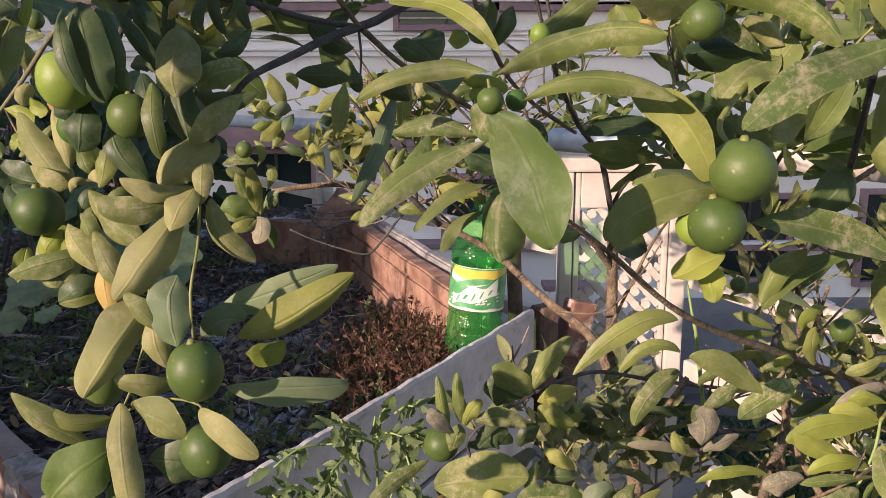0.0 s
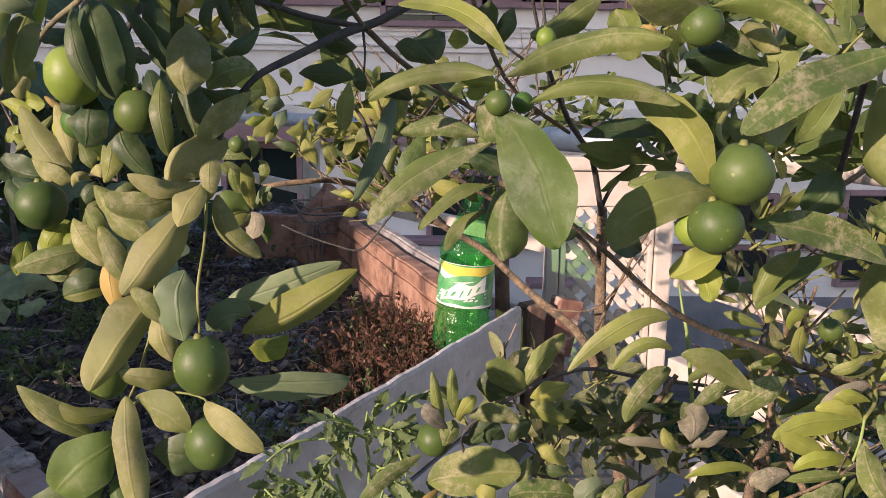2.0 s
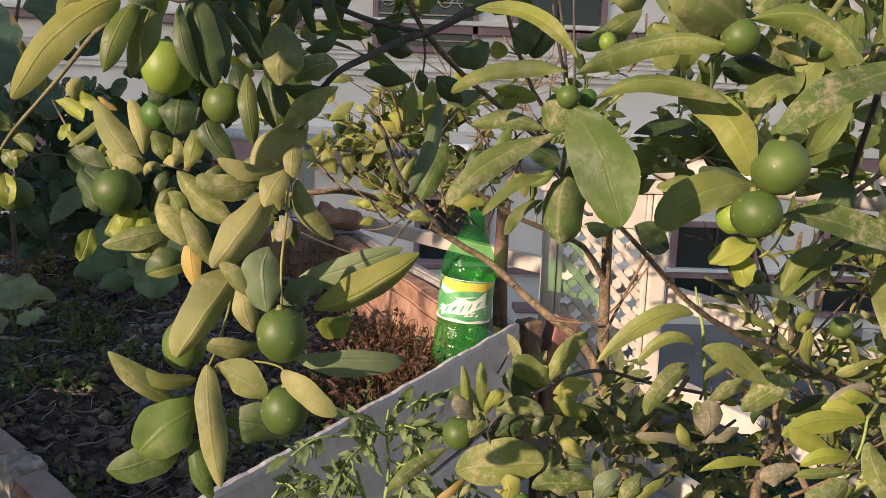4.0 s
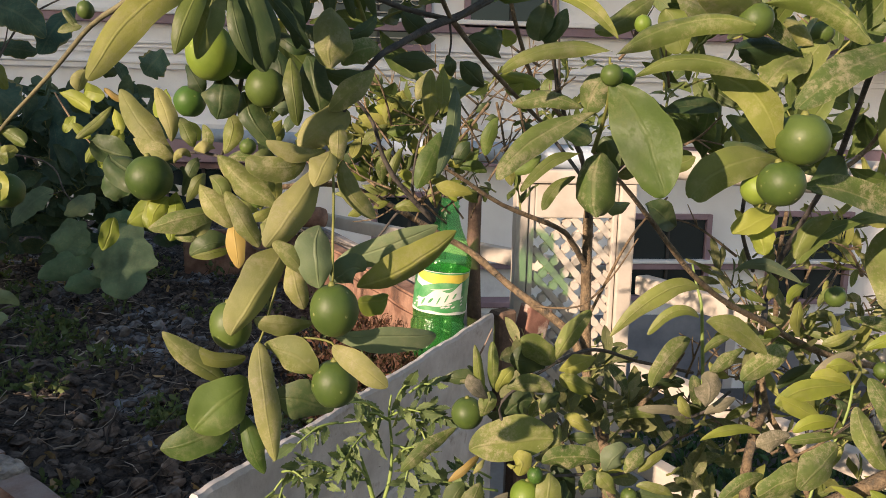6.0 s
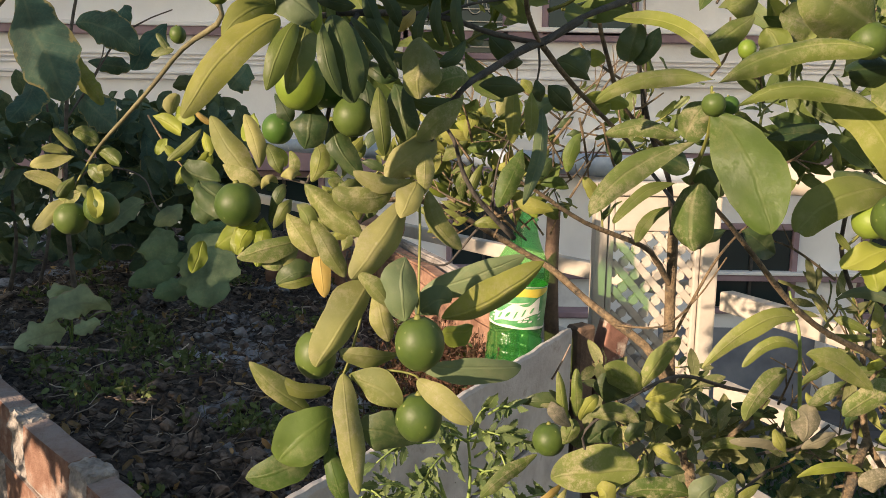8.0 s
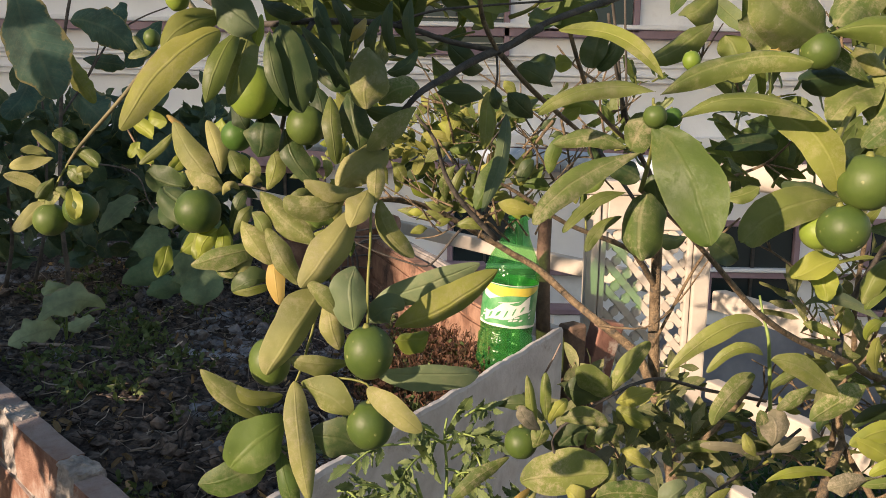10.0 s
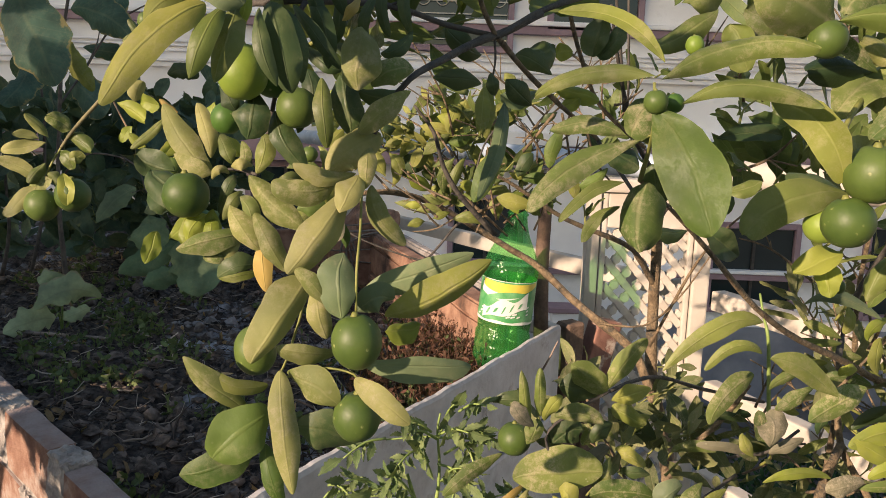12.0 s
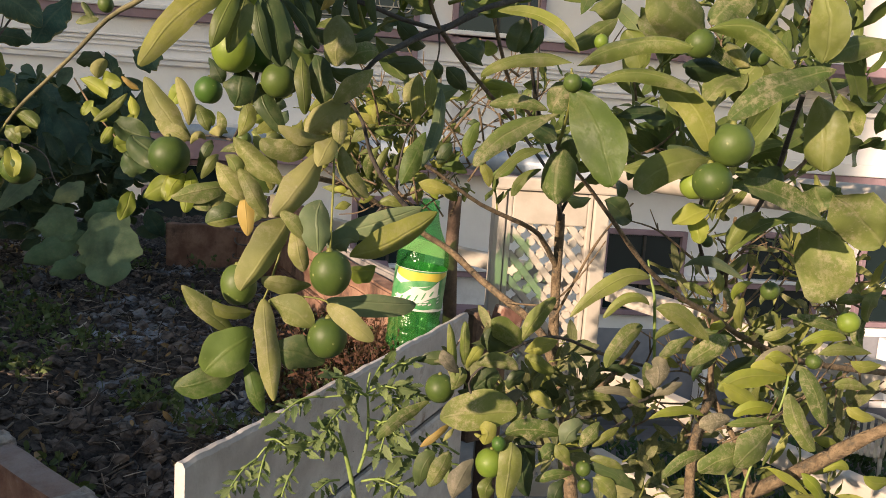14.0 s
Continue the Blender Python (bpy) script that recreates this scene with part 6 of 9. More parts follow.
leaf(tree, (0.263, 0.450, 1.163), (0.278, 0.450, 1.101), 0.043, 50, 0.03, "citrus_dusty")
leaf(tree, (0.257, 0.450, 1.194), (0.265, 0.450, 1.175), 0.030, 50, 0.03, "citrus_dusty")
leaf(tree, (0.129, 0.360, 1.181), (0.106, 0.360, 1.169), 0.015, 39, 0.05, "citrus_young")
leaf(tree, (0.121, 0.365, 1.176), (0.126, 0.360, 1.157), 0.014, 47, 0.05, "citrus_young")
leaf(tree, (0.176, 0.380, 1.178), (0.155, 0.380, 1.152), 0.012, 37, 0.03, "citrus", bend=0.14)
leaf(tree, (0.205, 0.390, 1.173), (0.157, 0.380, 1.147), 0.012, 35, 0.05, "citrus", bend=0.14)
leaf(tree, (0.195, 0.400, 1.168), (0.254, 0.410, 1.167), 0.010, -16, 0.03, "citrus", bend=-0.10)
leaf(tree, (0.120, 0.500, 1.197), (0.143, 0.500, 1.205), 0.012, -25, 0.03, "citrus")
leaf(tree, (0.100, 0.480, 1.173), (0.128, 0.490, 1.156), 0.019, 1, 0.03, "citrus_shaded")
leaf(tree, (0.086, 0.470, 1.174), (0.063, 0.460, 1.174), 0.011, 20, 0.03, "citrus_shaded")
leaf(tree, (0.086, 0.450, 1.308), (0.047, 0.440, 1.284), 0.016, 11, 0.03, "citrus")
leaf(tree, (0.095, 0.450, 1.301), (0.107, 0.450, 1.273), 0.019, 47, 0.03, "citrus")
leaf(tree, (0.085, 0.360, 1.283), (0.093, 0.360, 1.277), 0.005, 41, 0.1, "citrus_yellow")
leaf(tree, (0.086, 0.362, 1.278), (0.090, 0.360, 1.284), 0.005, 35, 0.12, "citrus_yellow")
leaf(tree, (0.103, 0.450, 1.309), (0.128, 0.450, 1.299), 0.026, 9, 0.03, "citrus_dusty")
leaf(tree, (0.069, 0.450, 1.311), (0.090, 0.460, 1.326), 0.019, -12, 0.03, "citrus")
leaf(tree, (0.235, 0.500, 1.180), (0.257, 0.500, 1.205), 0.025, 5, 0.03, "citrus_shaded")
leaf(tree, (0.030, 0.500, 1.310), (0.024, 0.500, 1.282), 0.019, 27, 0.03, "citrus_shaded")
leaf(tree, (0.044, 0.500, 1.305), (0.028, 0.500, 1.282), 0.012, 19, 0.03, "citrus_shaded")
leaf(tree, (0.005, 0.550, 1.287), (0.019, 0.550, 1.290), 0.013, -2, 0.03, "citrus_young")
leaf(tree, (0.036, 0.600, 1.261), (0.021, 0.600, 1.252), 0.012, 11, 0.03, "citrus_young")
leaf(tree, (0.015, 0.600, 1.265), (0.050, 0.600, 1.257), 0.014, -0, 0.03, "citrus_young")
fruit(tree, (0.018, 0.314, 1.249), 0.0052, "lime", (1, 5), long=1.0)
fruit(tree, (0.029, 0.325, 1.249), 0.0044, "lime_dark", (6, 8), long=1.0)
fruit(tree, (0.039, 0.335, 1.275), 0.0041, "lime_pale", (2, 7), long=1.1)
fruit(tree, (0.121, 0.326, 1.221), 0.0133, "lime", (-7, 2), long=1.0)
fruit(tree, (0.112, 0.326, 1.199), 0.0117, "lime", (-7, 9), long=1.0)
fruit(tree, (0.110, 0.345, 1.195), 0.0088, "lime_pale", (-6, -4), long=1.0)
fruit(tree, (0.119, 0.380, 1.285), 0.0099, "lime", (3, -9), long=1.0)
fruit(tree, (0.262, 0.500, 1.101), 0.0080, "lime", (-6, -7), long=1.0)
fruit(tree, (0.160, 0.420, 1.151), 0.0044, "lime", (1, 1), long=1.0)
fruit(tree, (0.339, 0.500, 1.076), 0.0096, "lime_pale", (-4, -9), long=1.0)
fruit(tree, (0.352, 0.560, 1.022), 0.0074, "lime", (2, 4), long=1.0)
fruit(tree, (0.189, 0.430, 1.286), 0.0071, "lime", (-6, -4), long=1.0)
# low rosettes and the outer low boughs
blade(tree, (0.0678, 0.5750, 0.9610), (0.0291, 0.5665, 0.9618), (-0.0055, 0.5700, 0.9538), 0.0174, 0.0148, "citrus_dusty", 0.15, 0.15, point=0.46)
blade(tree, (0.1152, 0.5850, 0.9337), (0.0847, 0.5755, 0.9432), (0.0587, 0.5780, 0.9374), 0.0089, 0.0099, "citrus_dusty", 0.20, 0.50, point=0.5)
blade(tree, (0.0301, 0.5700, 0.9473), (0.0378, 0.5615, 0.9453), (0.0362, 0.5650, 0.9322), 0.0094, 0.0084, "citrus_mid", point=0.52)
blade(tree, (0.0067, 0.5750, 0.9940), (0.0005, 0.5665, 1.0213), (-0.0033, 0.5700, 1.0457), 0.0036, 0.0041, "citrus", 0.30, 0.80, point=0.52)
blade(tree, (0.0150, 0.5780, 1.0042), (0.0125, 0.5690, 1.0263), (0.0120, 0.5720, 1.0473), 0.0036, 0.0041, "citrus", 0.80, 0.30, point=0.52)
blade(tree, (0.0097, 0.5720, 0.9983), (-0.0029, 0.5630, 1.0105), (-0.0084, 0.5660, 1.0212), 0.0051, 0.0057, "citrus_grey", point=0.52)
blade(tree, (0.0188, 0.5800, 1.0003), (0.0217, 0.5715, 1.0140), (0.0312, 0.5750, 1.0235), 0.0052, 0.0052, "citrus_mid", point=0.52)
blade(tree, (0.0261, 0.5780, 1.0050), (0.0465, 0.5690, 1.0111), (0.0650, 0.5720, 1.0019), 0.0068, 0.0063, "citrus_dusty", 0.40, 0.30, point=0.52)
blade(tree, (0.0728, 0.6000, 1.0181), (0.0543, 0.5900, 1.0348), (0.0392, 0.5920, 1.0448), 0.0097, 0.0097, "citrus", 0.20, 0.50, point=0.52)
blade(tree, (0.0736, 0.6000, 1.0221), (0.0819, 0.5915, 1.0442), (0.1019, 0.5950, 1.0673), 0.0070, 0.0070, "citrus_dusty", 0.50, 0.30, point=0.52)
blade(tree, (0.0766, 0.6000, 1.0126), (0.0895, 0.5915, 1.0205), (0.1074, 0.5950, 1.0251), 0.0065, 0.0076, "citrus_mid", 0.50, 0.20, point=0.52)
blade(tree, (0.0775, 0.5980, 1.0098), (0.0876, 0.5890, 1.0032), (0.1054, 0.5920, 0.9943), 0.0070, 0.0060, "citrus_mid", 0.30, 0.60, point=0.52)
blade(tree, (0.0670, 0.6120, 1.0110), (0.0500, 0.6040, 1.0197), (0.0329, 0.6080, 1.0203), 0.0109, 0.0109, "citrus_shaded", point=0.52)
blade(tree, (0.0305, 0.6000, 0.9727), (0.0408, 0.5940, 0.9852), (0.0547, 0.6000, 0.9858), 0.0098, 0.0098, "citrus_shaded", point=0.52)
blade(tree, (0.0068, 0.5900, 0.9756), (0.0112, 0.5815, 0.9887), (0.0142, 0.5850, 0.9997), 0.0064, 0.0064, "citrus_dusty", point=0.52)
blade(tree, (0.0795, 0.6000, 0.9910), (0.0685, 0.5940, 0.9859), (0.0640, 0.6000, 0.9735), 0.0065, 0.0065, "citrus_shaded", point=0.52)
blade(tree, (0.0757, 0.5900, 0.9749), (0.0627, 0.5800, 0.9714), (0.0526, 0.5820, 0.9593), 0.0054, 0.0064, "citrus_grey", point=0.52)
blade(tree, (0.0764, 0.5880, 0.9677), (0.0718, 0.5790, 0.9585), (0.0670, 0.5820, 0.9448), 0.0048, 0.0048, "citrus_dusty", point=0.52)
blade(tree, (0.0816, 0.5920, 0.9709), (0.0899, 0.5850, 0.9708), (0.1069, 0.5900, 0.9584), 0.0054, 0.0049, "citrus_mid", point=0.52)
blade(tree, (0.0872, 0.5940, 0.9502), (0.0949, 0.5860, 0.9551), (0.1115, 0.5900, 0.9516), 0.0044, 0.0055, "citrus_shaded", point=0.52)
blade(tree, (0.1373, 0.5850, 0.9459), (0.1238, 0.5765, 0.9411), (0.1172, 0.5800, 0.9263), 0.0087, 0.0087, "citrus_cool", point=0.52)
blade(tree, (0.1561, 0.5900, 0.9454), (0.1449, 0.5810, 0.9361), (0.1370, 0.5840, 0.9220), 0.0066, 0.0066, "citrus_dusty", point=0.52)
blade(tree, (0.1783, 0.5950, 0.9385), (0.1621, 0.5865, 0.9318), (0.1506, 0.5900, 0.9196), 0.0039, 0.0044, "citrus_mid", point=0.52)
blade(tree, (0.1114, 0.5800, 0.9222), (0.1008, 0.5715, 0.9212), (0.0949, 0.5750, 0.9104), 0.0065, 0.0076, "citrus_dusty", point=0.52)
blade(tree, (0.1297, 0.5840, 0.9021), (0.1166, 0.5750, 0.9176), (0.1099, 0.5780, 0.9265), 0.0054, 0.0060, "citrus", point=0.52)
blade(tree, (0.1321, 0.5840, 0.8950), (0.1095, 0.5750, 0.8967), (0.0929, 0.5780, 0.8894), 0.0044, 0.0049, "citrus_dusty")
blade(tree, (0.1456, 0.5840, 0.9034), (0.1710, 0.5800, 0.8960), (0.1989, 0.5880, 0.8745), 0.0072, 0.0061, "citrus_shaded", 0.20, 0.40)
blade(tree, (0.1474, 0.5840, 0.9093), (0.1641, 0.5790, 0.9093), (0.1842, 0.5860, 0.8957), 0.0039, 0.0039, "citrus", point=0.52)
blade(tree, (0.1508, 0.5820, 0.8914), (0.1638, 0.5750, 0.8866), (0.1768, 0.5800, 0.8676), 0.0066, 0.0072, "citrus")
blade(tree, (0.1255, 0.5880, 0.8860), (0.1155, 0.5800, 0.8769), (0.1125, 0.5840, 0.8583), 0.0066, 0.0077, "citrus_shaded")
blade(tree, (0.0598, 0.5520, 0.9397), (0.0569, 0.5425, 0.9181), (0.0547, 0.5450, 0.8783), 0.0093, 0.0103, "citrus", 0.40, 0.30, point=0.52)
blade(tree, (0.0267, 0.5600, 0.9193), (0.0148, 0.5515, 0.9048), (0.0094, 0.5550, 0.8820), 0.0088, 0.0093, "citrus_grey")
blade(tree, (0.0485, 0.5700, 0.8963), (0.0420, 0.5615, 0.8902), (0.0417, 0.5650, 0.8737), 0.0069, 0.0069, "citrus")
blade(tree, (0.0836, 0.5900, 0.9141), (0.0804, 0.5815, 0.8946), (0.0890, 0.5850, 0.8696), 0.0088, 0.0099, "citrus_shaded", point=0.52)
blade(tree, (0.0033, 0.5700, 0.9485), (-0.0098, 0.5590, 0.9418), (-0.0236, 0.5600, 0.9308), 0.0031, 0.0031, "citrus_yellow", point=0.52)
blade(tree, (0.0096, 0.5720, 0.9456), (0.0033, 0.5630, 0.9425), (-0.0021, 0.5660, 0.9335), 0.0021, 0.0021, "citrus_pale", point=0.52)
blade(tree, (0.0099, 0.6000, 0.9089), (0.0018, 0.5940, 0.8940), (-0.0072, 0.6000, 0.8724), 0.0082, 0.0082, "citrus_dusty", point=0.52)
blade(tree, (-0.0026, 0.6100, 0.9044), (-0.0137, 0.6040, 0.8922), (-0.0161, 0.6100, 0.8687), 0.0078, 0.0078, "citrus_shaded", point=0.52)
blade(tree, (0.1553, 0.5050, 1.1076), (0.1227, 0.4940, 1.1060), (0.0855, 0.4950, 1.0728), 0.0056, 0.0065, "citrus", 0.50, 0.20, point=0.52)
blade(tree, (0.1609, 0.5120, 1.0822), (0.1387, 0.5025, 1.0904), (0.1182, 0.5050, 1.0710), 0.0033, 0.0043, "citrus", 0.50, 0.20, point=0.52)
blade(tree, (0.1655, 0.5100, 1.0794), (0.1877, 0.5060, 1.0747), (0.2191, 0.5140, 1.0514), 0.0073, 0.0073, "citrus", 0.20, 0.40, point=0.52)
blade(tree, (0.1770, 0.5600, 1.0512), (0.1545, 0.5490, 1.0395), (0.1420, 0.5500, 1.0131), 0.0067, 0.0072, "citrus_dusty", 0.40, 0.30, point=0.52)
blade(tree, (0.1949, 0.5700, 1.0359), (0.2002, 0.5640, 1.0465), (0.2169, 0.5700, 1.0499), 0.0037, 0.0042, "citrus_dusty", point=0.52)
blade(tree, (0.2295, 0.5700, 1.0393), (0.2119, 0.5615, 1.0323), (0.1990, 0.5650, 1.0210), 0.0048, 0.0053, "citrus_dusty", point=0.52)
blade(tree, (0.2661, 0.5600, 1.0437), (0.2404, 0.5490, 1.0346), (0.2178, 0.5500, 1.0184), 0.0089, 0.0094, "citrus_dusty", 0.30, 0.30, point=0.52)
blade(tree, (0.1961, 0.5750, 1.0134), (0.2000, 0.5665, 1.0078), (0.2002, 0.5700, 0.9881), 0.0107, 0.0113, "citrus_grey", point=0.52)
blade(tree, (0.2089, 0.5900, 0.9732), (0.2194, 0.5840, 0.9825), (0.2367, 0.5900, 0.9873), 0.0044, 0.0050, "citrus_grey", point=0.52)
blade(tree, (0.1964, 0.5900, 0.9706), (0.1867, 0.5830, 0.9821), (0.1840, 0.5880, 0.9924), 0.0044, 0.0044, "citrus_mid", point=0.52)
blade(tree, (0.1980, 0.6000, 0.9700), (0.1709, 0.5920, 0.9775), (0.1498, 0.5960, 0.9768), 0.0033, 0.0039, "citrus_grey", point=0.52)
blade(tree, (0.2579, 0.5800, 0.9581), (0.2250, 0.5690, 0.9674), (0.1968, 0.5700, 0.9574), 0.0033, 0.0044, "citrus_young", 0.50, 0.20, point=0.52)
blade(tree, (0.3523, 0.6000, 0.9920), (0.3075, 0.5890, 0.9969), (0.2753, 0.5900, 0.9817), 0.0062, 0.0102, "citrus_young", 0.50, 0.10, point=0.52)
blade(tree, (0.3533, 0.6020, 0.9938), (0.3310, 0.5940, 1.0053), (0.3104, 0.5980, 1.0035), 0.0057, 0.0057, "citrus_young", point=0.52)
blade(tree, (0.3271, 0.5980, 0.9609), (0.2988, 0.5880, 0.9771), (0.2780, 0.5900, 0.9882), 0.0068, 0.0079, "citrus_young", point=0.52)
blade(tree, (0.3450, 0.5960, 0.9572), (0.3166, 0.5870, 0.9660), (0.2943, 0.5900, 0.9549), 0.0051, 0.0068, "citrus_young", 0.50, 0.20, point=0.52)
blade(tree, (0.3538, 0.5980, 0.9469), (0.3170, 0.5890, 0.9486), (0.2876, 0.5920, 0.9445), 0.0040, 0.0046, "citrus_dusty", point=0.52)
blade(tree, (0.3324, 0.5600, 0.9889), (0.3400, 0.5515, 0.9614), (0.3635, 0.5550, 0.9326), 0.0082, 0.0093, "citrus_dusty", 0.30, 0.40, point=0.52)
blade(tree, (0.3417, 0.5620, 1.0146), (0.3561, 0.5530, 0.9896), (0.3724, 0.5560, 0.9567), 0.0087, 0.0087, "citrus_dusty", 0.30, 0.40, point=0.52)
blade(tree, (0.3247, 0.5680, 0.9511), (0.3039, 0.5570, 0.9368), (0.2858, 0.5580, 0.9142), 0.0131, 0.0131, "citrus_dusty", 0.30, 0.30, point=0.52)
blade(tree, (0.2986, 0.5720, 0.9138), (0.2716, 0.5625, 0.9155), (0.2485, 0.5650, 0.9141), 0.0094, 0.0094, "citrus_dusty", 0.30, 0.20, point=0.52)
blade(tree, (0.2640, 0.5800, 0.9182), (0.2373, 0.5700, 0.9153), (0.2189, 0.5720, 0.8960), 0.0055, 0.0055, "citrus_dusty", 0.40, 0.20, point=0.52)
blade(tree, (0.2889, 0.5860, 0.9528), (0.2667, 0.5770, 0.9513), (0.2547, 0.5800, 0.9458), 0.0078, 0.0078, "citrus_grey", point=0.52)
blade(tree, (0.3024, 0.6000, 1.0900), (0.2853, 0.5915, 1.0853), (0.2818, 0.5950, 1.0719), 0.0044, 0.0044, "citrus_young", point=0.52)
blade(tree, (0.2682, 0.6050, 1.0978), (0.2675, 0.5965, 1.0881), (0.2649, 0.6000, 1.0759), 0.0044, 0.0044, "citrus_mid", point=0.52)
blade(tree, (0.2250, 0.5900, 1.0866), (0.2367, 0.5850, 1.0848), (0.2588, 0.5920, 1.0740), 0.0033, 0.0038, "citrus", point=0.52)
blade(tree, (0.2256, 0.6000, 1.0698), (0.2421, 0.5950, 1.0693), (0.2646, 0.6020, 1.0674), 0.0028, 0.0033, "citrus", point=0.52)
blade(tree, (0.2090, 0.5600, 1.1081), (0.2340, 0.5565, 1.1156), (0.2737, 0.5650, 1.0975), 0.0042, 0.0042, "citrus_cool", 0.50, 0.20)
blade(tree, (0.2966, 0.6000, 1.0424), (0.2890, 0.5920, 1.0592), (0.2927, 0.5960, 1.0744), 0.0050, 0.0050, "citrus_mid", point=0.52)
blade(tree, (0.2850, 0.6100, 1.0417), (0.2734, 0.6020, 1.0440), (0.2678, 0.6060, 1.0375), 0.0045, 0.0045, "citrus_young", point=0.52)
blade(tree, (0.3501, 0.6100, 1.0546), (0.3816, 0.6050, 1.0510), (0.4230, 0.6120, 1.0374), 0.0046, 0.0052, "citrus_dusty", 0.50, 0.20, point=0.52)
blade(tree, (0.3674, 0.6060, 1.0253), (0.3855, 0.6000, 1.0371), (0.4163, 0.6060, 1.0340), 0.0046, 0.0052, "citrus_young", 0.50, 0.20, point=0.52)
blade(tree, (0.3696, 0.5800, 1.0236), (0.3930, 0.5765, 1.0299), (0.4311, 0.5850, 1.0250), 0.0050, 0.0050, "citrus", 0.50, 0.20)
blade(tree, (0.3618, 0.6120, 1.0198), (0.3372, 0.6030, 1.0157), (0.3202, 0.6060, 1.0036), 0.0052, 0.0057, "citrus_grey", point=0.52)
blade(tree, (0.3433, 0.6000, 0.8955), (0.3652, 0.5965, 0.8861), (0.3994, 0.6050, 0.8620), 0.0035, 0.0041, "citrus_young")
blade(tree, (0.3901, 0.6100, 0.8850), (0.4029, 0.6050, 0.8735), (0.4253, 0.6120, 0.8496), 0.0060, 0.0060, "citrus_young")
blade(tree, (0.4517, 0.6200, 0.8847), (0.4314, 0.6115, 0.8936), (0.4194, 0.6150, 0.8842), 0.0054, 0.0054, "citrus_young")
blade(tree, (0.4700, 0.6200, 0.8784), (0.4848, 0.6165, 0.8710), (0.5100, 0.6250, 0.8710), 0.0061, 0.0068, "citrus_young")
blade(tree, (0.4044, 0.6200, 0.9188), (0.4183, 0.6150, 0.9173), (0.4436, 0.6220, 0.9031), 0.0048, 0.0048, "citrus_young", point=0.52)
blade(tree, (0.3256, 0.6200, 1.0632), (0.3302, 0.6140, 1.0765), (0.3505, 0.6200, 1.0808), 0.0046, 0.0058, "citrus_dusty", point=0.52)
blade(tree, (0.3329, 0.6200, 1.0275), (0.3460, 0.6140, 1.0343), (0.3625, 0.6200, 1.0405), 0.0041, 0.0047, "citrus", point=0.52)
blade(tree, (0.4274, 0.6100, 1.0089), (0.4417, 0.6065, 1.0043), (0.4671, 0.6150, 1.0047), 0.0053, 0.0059, "citrus_mid")
blade(tree, (0.4268, 0.5900, 1.0622), (0.4128, 0.5840, 1.0458), (0.4250, 0.5900, 1.0269), 0.0057, 0.0068, "citrus_dusty")
blade(tree, (0.4277, 0.5800, 1.0877), (0.4129, 0.5740, 1.0771), (0.4179, 0.5800, 1.0575), 0.0067, 0.0078, "citrus")
blade(tree, (0.3883, 0.5900, 1.0725), (0.3983, 0.5840, 1.0800), (0.4246, 0.5900, 1.0761), 0.0050, 0.0050, "citrus_dusty")
blade(tree, (0.2623, 0.6200, 1.0490), (0.2722, 0.6140, 1.0532), (0.2927, 0.6200, 1.0501), 0.0034, 0.0040, "citrus_dusty", point=0.52)
blade(tree, (0.4240, 0.6300, 0.9712), (0.4383, 0.6240, 0.9799), (0.4669, 0.6300, 0.9721), 0.0054, 0.0060, "citrus_dusty")
blade(tree, (0.4467, 0.6300, 0.9526), (0.4569, 0.6240, 0.9455), (0.4809, 0.6300, 0.9391), 0.0055, 0.0055, "citrus_mid")
blade(tree, (0.2742, 0.6200, 1.0016), (0.2630, 0.6140, 0.9942), (0.2633, 0.6200, 0.9795), 0.0040, 0.0046, "citrus_shaded", point=0.52)
blade(tree, (0.3530, 0.6200, 0.9730), (0.3568, 0.6140, 0.9660), (0.3598, 0.6200, 0.9515), 0.0047, 0.0047, "citrus_shaded", point=0.52)
blade(tree, (-0.0109, 0.6200, 0.9523), (-0.0390, 0.6040, 0.9409), (-0.0613, 0.6000, 0.9216), 0.0054, 0.0065, "citrus_dusty", point=0.5)
blade(tree, (0.1767, 0.8000, 0.8958), (0.1426, 0.7840, 0.9194), (0.1189, 0.7800, 0.9314), 0.0135, 0.0135, "citrus_shaded", point=0.5)
blade(tree, (0.3673, 0.6300, 0.9903), (0.3246, 0.6190, 1.0016), (0.2916, 0.6200, 0.9855), 0.0061, 0.0056, "citrus_shaded", point=0.5)
blade(tree, (0.3578, 0.6000, 1.0094), (0.3365, 0.5940, 1.0164), (0.3263, 0.6000, 1.0100), 0.0043, 0.0075, "citrus_young", point=0.5)
blade(tree, (0.3032, 0.5700, 0.9237), (0.2748, 0.5590, 0.9228), (0.2492, 0.5600, 0.9082), 0.0104, 0.0104, "citrus_dusty", point=0.5)
blade(tree, (0.2184, 0.6600, 0.9743), (0.1916, 0.6540, 0.9816), (0.1719, 0.6600, 0.9751), 0.0035, 0.0040, "citrus_shaded", point=0.5)
blade(tree, (0.2381, 0.7000, 0.9649), (0.2166, 0.6940, 0.9695), (0.1904, 0.7000, 0.9728), 0.0049, 0.0049, "citrus_shaded", point=0.5)
blade(tree, (0.2250, 0.6200, 1.0305), (0.2377, 0.6140, 1.0429), (0.2640, 0.6200, 1.0444), 0.0044, 0.0049, "citrus_mid", point=0.5)
blade(tree, (0.3164, 0.6400, 1.0188), (0.2888, 0.6340, 1.0285), (0.2721, 0.6400, 1.0231), 0.0045, 0.0045, "citrus_dusty", point=0.5)
